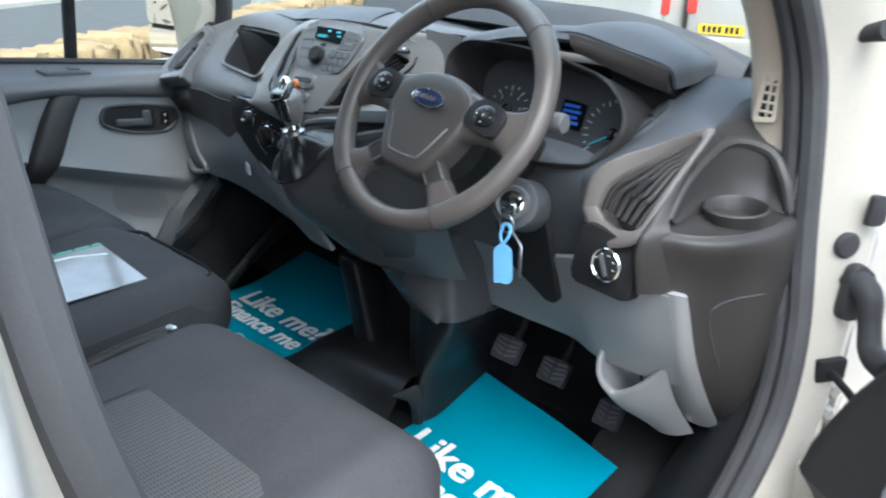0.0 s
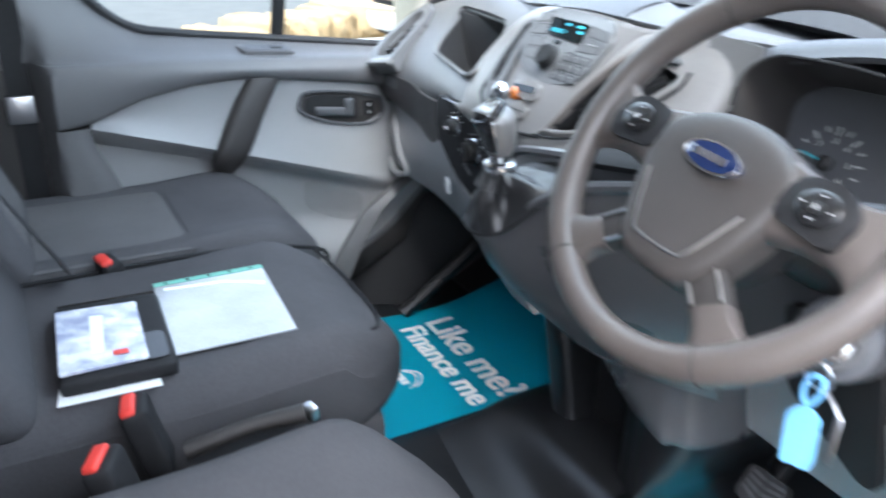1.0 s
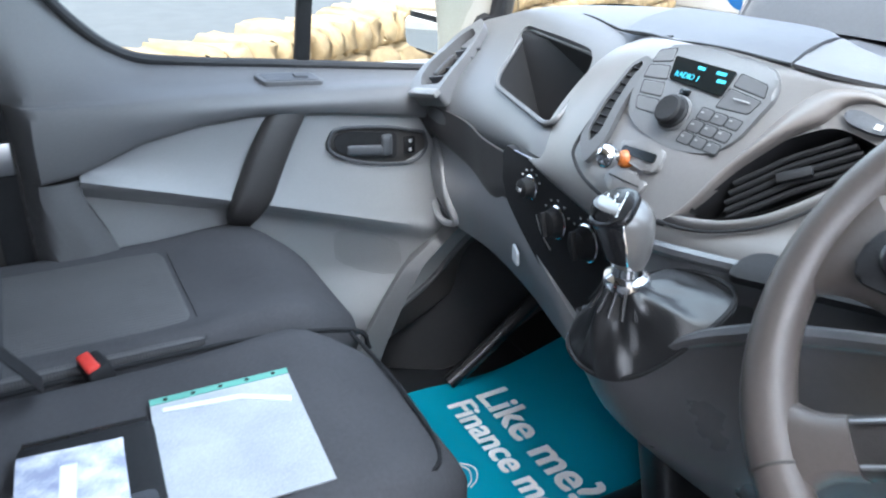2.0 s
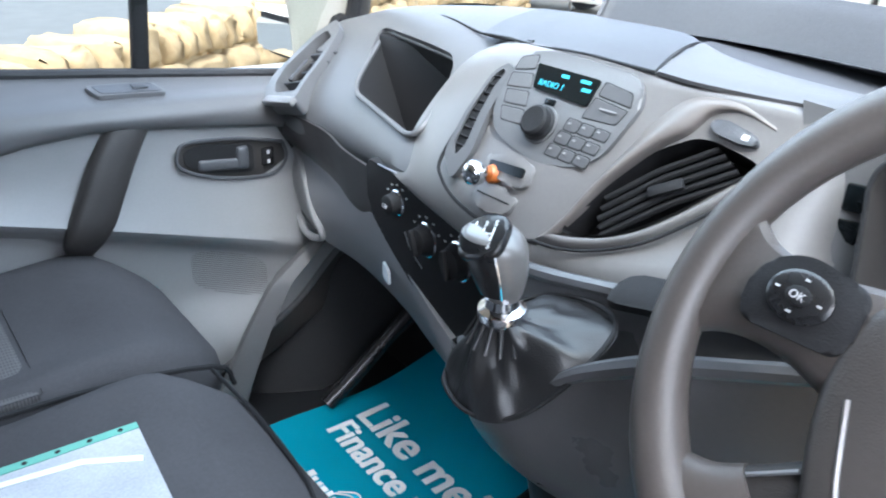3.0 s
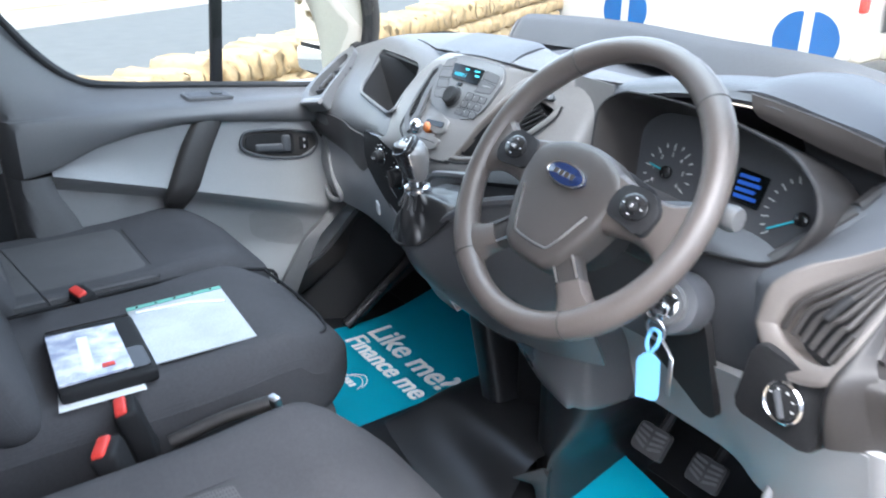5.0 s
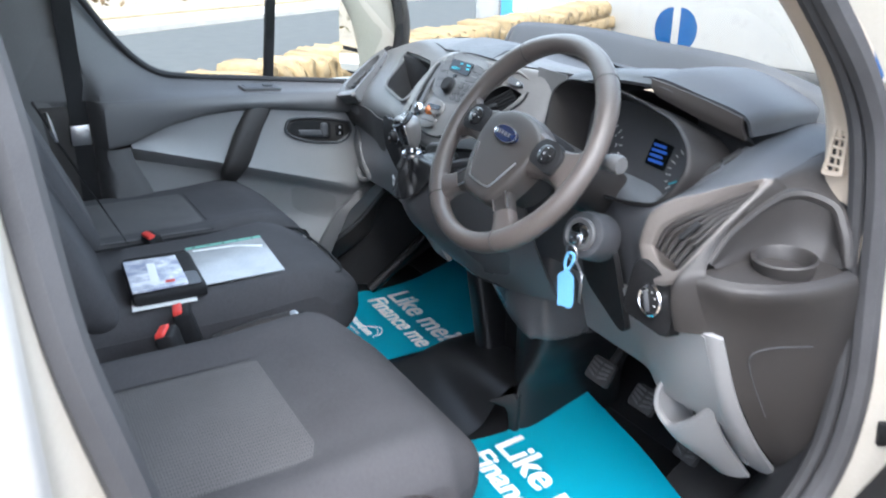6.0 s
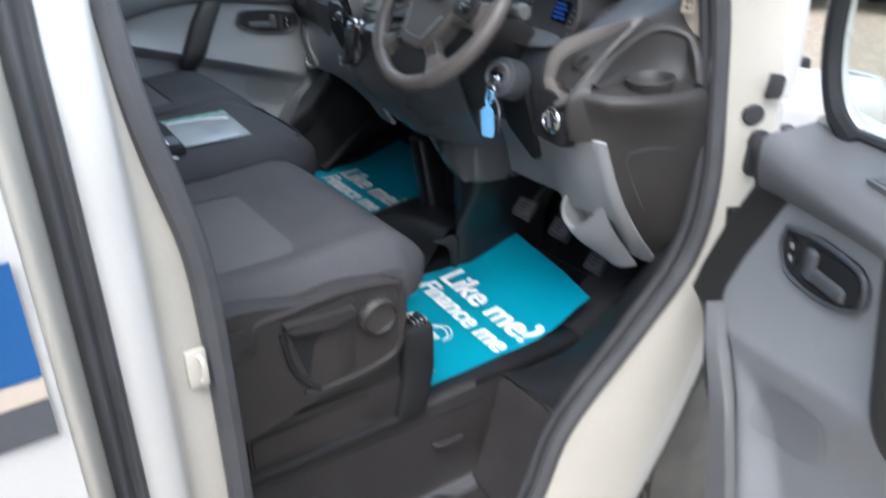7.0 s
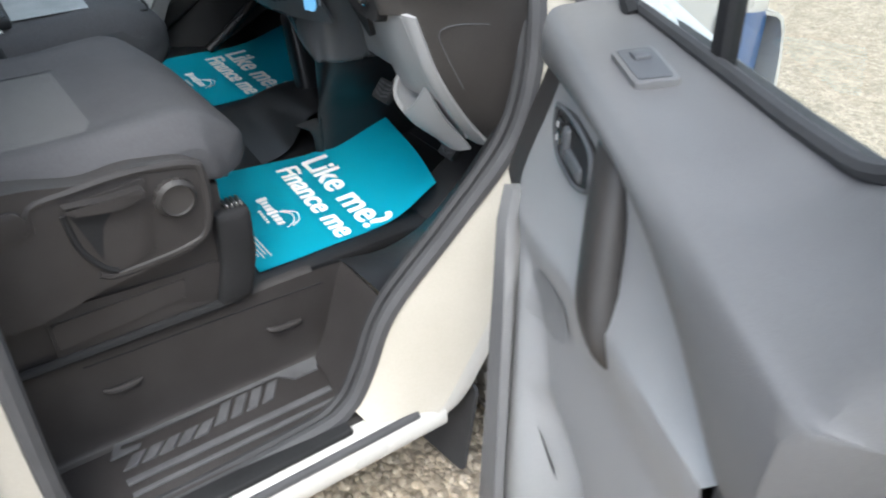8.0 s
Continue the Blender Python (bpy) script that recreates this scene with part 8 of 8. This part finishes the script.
for k in range(20):
    a = k * math.pi / 10
    part("knob_ridge", moved(box(0.004, 0.003, 0.014, 0.001, 1, at=(0.190 + 0.0335 * math.cos(a), 0.877 + 0.0335 * math.sin(a), 0.030)), SVM), M_DARK2, val)
part("rear_bracket", moved(slab(rounded([(-0.14, 0.925), (-0.04, 0.93), (-0.03, 0.91), (-0.03, 0.885), (-0.06, 0.875), (-0.14, 0.88)], 0.008, 4), 0.012, 0.003, 2, base=0.018), SVM), M_STEP, val)
base = part("seat_base", pillow((0.22, -0.30, 0.595), (0.690, 0.285, 0.86), 0.02, 8), M_STEP, drv, "brown-black seat base box")
part("base_panel", moved(slab(rounded([(-0.05, 0.715), (0.10, 0.705), (0.255, 0.700), (0.262, 0.605), (-0.05, 0.605)], 0.012, 4), 0.014, 0.004, 2, base=-0.022), SVM), M_STEP, base)
part("base_rib", moved(slab(rounded([(-0.045, 0.690), (0.185, 0.690), (0.178, 0.650), (-0.045, 0.635)], 0.006, 4), 0.006, 0.002, 1, base=-0.009), SVM), M_STEP, base)
part("base_rail", tube([(0.70, -0.30, 0.612), (0.70, 0.28, 0.606)], 0.010, 8), M_BLACKM, base)
hb = part("base_front_cap", pillow((0.655, 0.255, 0.60), (0.712, 0.325, 0.80), 0.012, 5, lambda p: (p[0], p[1] - 0.02 * smooth(0.7, 0.6, p[2]), p[2])), M_BLACKM, drv, "black base corner cap")
for k in range(4):
    part("connector_rib", box(0.030, 0.004, 0.008, 0.001, 1, at=(0.685, 0.285 + k * 0.009, 0.806)), M_SATIN, hb)

bench = thing("passenger_bench", "charcoal cloth double passenger bench", "seat")
part("outer_cushion", pillow((-0.795, -0.22, 0.80), (-0.372, 0.485, ZT), (0.05, 0.075, 0.055), 18, cushion_warp(-0.585, 0.212, ZT, 0.485, 0.010)), F_SEAT, bench, "charcoal cloth outer cushion")
part("outer_insert", pillow((-0.735, -0.2, 0.94), (-0.390, 0.228, ZT + 0.0028), 0.007, 10), F_INSERT, bench, "lighter woven insert")
part("insert_seam", tube([(-0.735, -0.1, ZT + 0.003), (-0.735, 0.230, ZT + 0.003), (-0.389, 0.230, ZT + 0.003), (-0.389, -0.1, ZT + 0.003)], 0.0011, 6), F_SEAT, bench)
part("middle_cushion", pillow((-0.375, -0.22, 0.80), (0.040, 0.458, ZT + 0.006), (0.05, 0.080, 0.055), 18, cushion_warp(-0.165, 0.21, ZT + 0.006, 0.458, 0.004, 0.022)), F_SEAT, bench, "charcoal cloth middle cushion")
part("middle_seam", tube([(0.008, -0.1, ZT - 0.004), (0.010, 0.20, ZT - 0.002), (0.0, 0.36, ZT - 0.004), (-0.045, 0.420, ZT - 0.016), (-0.2, 0.440, ZT - 0.026), (-0.36, 0.435, ZT - 0.026)], 0.003, 6, smooth=4), M_BLACKM, bench)
part("split_seam", tube([(-0.374, -0.1, ZT - 0.006), (-0.374, 0.25, ZT - 0.004), (-0.374, 0.44, ZT - 0.03), (-0.374, 0.47, ZT - 0.07)], 0.004, 6, smooth=4), M_BLACKM, bench)
part("side_skirt", pillow((-0.76, -0.24, 0.60), (0.030, 0.41, 0.83), 0.03, 8), F_SEAT, bench, "dark cloth skirt")
seat_back(bench, -0.79, -0.37, -0.008, 0.93, 1.50, head=True)
seat_back(bench, -0.375, 0.045, -0.030, 0.93, 1.50, insert=False, head=True)
part("tilt_lever", tube([(0.085, 0.10, 0.905), (0.098, 0.18, 0.925), (0.115, 0.245, 0.935)], [0.012, 0.011, 0.013], 10, smooth=4), M_DARK2, bench, "seat tilt lever")
part("lever_tip", moved(box(0.022, 0.016, 0.020, 0.004, 2), plane((0.117, 0.252, 0.936), (1, 0.2, 0), (-0.2, 1, 0.2))), M_SATIN, bench, "bright lever tip")


def buckle(x, y, z, rz):
    b = thing("seat_belt_buckle", "black seat belt buckle with red release button", "belt buckle", pose(x, y, z, 14, 0, rz), group="seat belt buckles")
    part("housing", pillow((-0.026, -0.017, -0.10), (0.026, 0.017, 0.0), 0.008, 5), M_BLACKM, b)
    part("button", pillow((-0.022, -0.014, -0.010), (0.022, 0.004, 0.005), 0.004, 4), M_RED, b, "red release button")
    part("stalk", tube([(0, 0, -0.09), (0.0, 0.0, -0.22)], 0.012, 8), M_BLACKM, b)
    return b


buckle(-0.372, 0.078, 0.980, 14)
buckle(0.060, 0.050, 0.975, -10)
buckle(0.160, 0.004, 0.985, -24)

belt_l = thing("seat_belt", "black webbing seat belt hanging by the passenger post", "seat belt")
part("webbing", loft([[(-0.80, -0.02 + 0.045 * k, z) for k in (0, 1)] for z in (1.55, 1.25, 1.0, 0.86)] + [], 4, 2, thick=0.0015), M_BLACKM, belt_l)
part("tongue", box(0.010, 0.05, 0.055, 0.003, 2, at=(-0.795, 0.0, 1.14)), M_SATIN, belt_l, "metal belt tongue")
belt_m = thing("seat_belt", "black webbing seat belt lying across the bench backrest", "seat belt")
part("webbing", loft([[(-0.16, -0.125, 1.34), (-0.115, -0.125, 1.35)], [(-0.27, -0.050, 1.15), (-0.225, -0.050, 1.16)], [(-0.35, 0.020, 0.985), (-0.305, 0.020, 0.99)]], 5, 2, thick=0.0015), M_BLACKM, belt_m)
part("tongue", moved(box(0.055, 0.006, 0.03, 0.002, 2), plane((-0.17, -0.100, 1.29), (0.8, 0.05, -0.5), (0, 1, 0.3))), M_SATIN, belt_m, "metal belt tongue")
# far rear post trim and wall behind the bench
part("far_post_trim", loft([[(-0.80, 0.06 + dy, z), (-0.815, 0.02 + dy, z), (-0.80, -0.10 + dy, z), (-0.80, -0.5, z)] for z, dy in ((0.6, 0.0), (1.0, 0.0), (1.3, -0.03), (1.6, -0.08), (1.92, -0.14))], 4, 4), M_DOORDARK, van, "dark grey post trim")

# ---------------------------------------------------------------- paper mats
def paper_mat(label, m, edges, like, fin, bars, fine):
    """A curling paper sheet between its near, middle and far cross lines, with its print on it."""
    root = thing("paper_mat", label, "floor mat", m, group="paper floor mats")
    g = [[np.array(p, float) for p in row] for row in edges]

    def at(a, b):
        cols = [spline([g[j][i] for j in range(len(g))], 12) for i in range(3)]
        k = max(0, min(1, b)) * 12 * (len(g) - 1)
        i = min(int(k), 12 * (len(g) - 1) - 1)
        q = [c[i] * (1 - (k - i)) + c[i + 1] * (k - i) for c in cols]
        w = np.array((0.5 * a * (a - 1), 1 - a * a, 0.5 * a * (a + 1)))
        return q[0] * w[0] + q[1] * w[1] + q[2] * w[2]

    nx, ny = 16, 36
    pts = np.array([[at(-1 + 2 * i / nx, j / ny) for j in range(ny + 1)] for i in range(nx + 1)])
    pts[:, :, 2] += 0.0018 * np.sin(pts[:, :, 0] * 19 + 1) * np.sin(pts[:, :, 1] * 13)
    bm = bmesh.new()
    vs = [[bm.verts.new(pts[i, j]) for j in range(ny + 1)] for i in range(nx + 1)]
    for i in range(nx):
        for j in range(ny):
            bm.faces.new((vs[i][j], vs[i + 1][j], vs[i + 1][j + 1], vs[i][j + 1]))
    bmesh.ops.solidify(bm, geom=bm.faces[:], thickness=0.0006)
    part("sheet", bm, M_TEAL, root, "teal printed paper")
    flat_xy = pts[:, :, :2].reshape(-1, 2)
    flat_z = pts[:, :, 2].reshape(-1)

    def z_at(x, y):
        d = (flat_xy[:, 0] - x) ** 2 + (flat_xy[:, 1] - y) ** 2
        k = np.argsort(d)[:4]
        w = 1 / (d[k] + 1e-8)
        return float((flat_z[k] * w).sum() / w.sum())

    def settle(ob, lift=0.0030):
        for v in ob.data.vertices:
            v.co.z = z_at(v.co.x, v.co.y) + lift + v.co.z
        return ob

    for words, size, (x0, x1, y, slope) in (("Like me?", 0.100, like), ("Finance me", 0.080, fin)):
        ob = lettering("lettering", words, size, M_INK, root, Matrix.Identity(4), bold=0.0026, label="bold white lettering")
        xs = [v.co.x for v in ob.data.vertices]
        lo, sc = min(xs), (x1 - x0) / (max(xs) - min(xs))
        for v in ob.data.vertices:
            v.co.x = x0 + (v.co.x - lo) * sc
            v.co.y += y + slope * (v.co.x - x0)
        settle(ob)
    bx, by, slope = bars
    for k in range(8):
        settle(part("print_bar", box(0.011 if k % 3 else 0.015, 0.017 + 0.008 * (k in (0, 4)), 0.0008, 0, at=(bx + k * 0.0165, by + slope * k * 0.0165, 0)), M_INK, root, "pale print bar"))
    for k in range(5):
        settle(part("print_bar", box(0.007, 0.007, 0.0008, 0, at=(bx + 0.045 + k * 0.013, by - 0.026 + slope * k * 0.013, 0)), M_INK, root, "pale print bar"))
    for dy in (0.0, 0.012):
        settle(part("swoosh", tube([(bx + 0.07, by + 0.012 + dy * 0.5, 0), (bx + 0.095, by + 0.030 + dy, 0), (bx + 0.125, by + 0.020 + dy, 0), (bx + 0.140, by - 0.002 + dy, 0)], 0.0014, 6, smooth=5), M_INK, root, "curved print line"))
    fx, fy, fw = fine
    for k in range(4):
        settle(part("fine_print", box(fw - 0.02 * (k % 2), 0.0026, 0.0006, 0, at=(fx, fy - k * 0.008 + slope * 0.05, 0)), M_INK, root, "fine print line"))
    return root


paper_mat("teal paper floor mat with white slogan in the driver's footwell", pose(0, 0, 0), [
    [(0.210, 0.400, 0.603), (0.430, 0.368, 0.603), (0.645, 0.345, 0.604)],
    [(0.228, 0.550, 0.603), (0.436, 0.530, 0.604), (0.645, 0.505, 0.604)],
    [(0.246, 0.700, 0.606), (0.445, 0.690, 0.606), (0.645, 0.665, 0.610)],
    [(0.272, 0.885, 0.662), (0.475, 0.835, 0.672), (0.689, 0.753, 0.700)]], (0.280, 0.638, 0.628, -0.06), (0.285, 0.632, 0.556, -0.06), (0.392, 0.468, -0.06), (0.550, 0.392, 0.12))
paper_mat("teal paper floor mat with white slogan in the passenger footwell", pose(0, 0, 0), [
    [(-0.605, 0.47, 0.603), (-0.39, 0.455, 0.603), (-0.175, 0.45, 0.603)],
    [(-0.605, 0.66, 0.604), (-0.39, 0.655, 0.603), (-0.175, 0.65, 0.604)],
    [(-0.600, 0.86, 0.606), (-0.385, 0.855, 0.604), (-0.175, 0.85, 0.607)],
    [(-0.590, 1.05, 0.655), (-0.375, 1.06, 0.650), (-0.180, 1.05, 0.66)]], (-0.535, -0.186, 0.770, -0.015), (-0.530, -0.190, 0.700, -0.015), (-0.44, 0.612, -0.02), (-0.30, 0.52, 0.12))

# ---------------------------------------------------------------- papers on the bench
pap = thing("document_sleeve", "clear punched plastic sleeve with white papers", "document", plane((-0.137, 0.2065, ZT + 0.0135), (0.224, -0.014, 0.0), (-0.007, 0.165, 0.005)))
part("sleeve", slab([(-0.113, -0.083), (0.112, -0.086), (0.114, 0.084), (-0.112, 0.086)], 0.002), M_PAPER, pap)
part("punched_edge", slab([(-0.113, -0.083), (-0.101, -0.083), (-0.100, 0.086), (-0.112, 0.086)], 0.0008, base=0.0021), M_GREEN, pap, "green punched edge")
for k in range(5):
    part("punch_hole", moved(turned([(0.003, 0.0025), (0.003, 0.0034)], 10), Matrix.Translation((-0.1065, -0.065 + k * 0.033, 0))), M_BLACKM, pap)
part("fold", slab([(-0.09, -0.07), (-0.082, -0.07), (-0.07, 0.02), (-0.04, 0.075), (-0.05, 0.077), (-0.08, 0.02)], 0.0006, base=0.0021), M_INK, pap)
fol = thing("handbook_wallet", "closed black vinyl handbook wallet on the middle cushion", "wallet", plane((-0.094, 0.052, ZT + 0.010), (0.235, -0.012, 0), (0.012, 0.2, 0)))
part("cover", pillow((-0.110, -0.070, -0.004), (0.104, 0.070, 0.020), 0.008, 6), M_BLACKM, fol)
part("spine", tube([(-0.108, -0.064, 0.008), (-0.108, 0.064, 0.008)], 0.0115, 8), M_BLACK, fol)
part("flap", slab(rounded([(0.02, 0.03), (0.09, 0.03), (0.09, 0.062), (0.02, 0.062)], 0.008, 4), 0.003, 0.001, 1, base=0.0195), M_BLACK, fol)
bro = thing("brochure", "glossy photo brochure lying on the black wallet", "brochure", plane((-0.088, 0.034, ZT + 0.0315), (0.22, -0.012, 0), (0.005, 0.2, 0)))
part("cover", slab(rounded([(-0.085, -0.050), (0.085, -0.050), (0.080, 0.054), (-0.080, 0.054)], 0.002), 0.004), M_BROCHURE, bro)
part("white_field", slab([(-0.055, -0.008), (0.050, -0.012), (0.052, 0.004), (-0.053, 0.008)], 0.0006, base=0.0041), M_INK, bro)
part("red_mark", slab([(0.052, 0.014), (0.064, 0.014), (0.064, 0.032), (0.052, 0.032)], 0.0006, base=0.0048), M_RED, bro)
sheet_b = thing("paper_sheet", "white sheet slipped under the wallet edge", "paper", plane((-0.078, 0.040, ZT + 0.0075), (0.235, -0.02, 0), (0.02, 0.2, 0)))
part("sheet", slab([(-0.08, -0.05), (0.104, -0.060), (0.100, 0.060), (-0.07, 0.05)], 0.0012), M_INK, sheet_b)

# near screen pillar air grille
gr = thing("demister_grille", "beige pillar demister grille with black openings", "grille", plane((0.822, 0.796, 1.368), (1, -0.15, 0), (-0.2, 0.05, 1)))
part("grille_frame", ring(rounded([(-0.017, -0.046), (0.017, -0.042), (0.013, 0.046), (-0.008, 0.044)], 0.006, 4), rounded([(-0.011, -0.039), (0.011, -0.036), (0.008, 0.040), (-0.004, 0.038)], 0.004, 4), 0.006), M_BEIGE, gr)
part("grille_back", slab(rounded([(-0.012, -0.040), (0.012, -0.037), (0.009, 0.041), (-0.005, 0.039)], 0.004, 4), 0.002), M_BLACKM, gr)
for k in range(6):
    part("bar", box(0.024, 0.0035, 0.005, 0.001, 1, at=(0, -0.030 + k * 0.0125, 0.003)), M_BEIGE, gr)
part("bar", box(0.003, 0.08, 0.005, 0.001, 1, at=(0.001, 0, 0.003)), M_BEIGE, gr)

# ---------------------------------------------------------------- wall stones, many alike pieces
stone_wall("wall_roadside", (-2.25, -0.25, 0), (-7.2, 7.3, 0), 0.97, 0.40, "golden sandstone rubble wall")
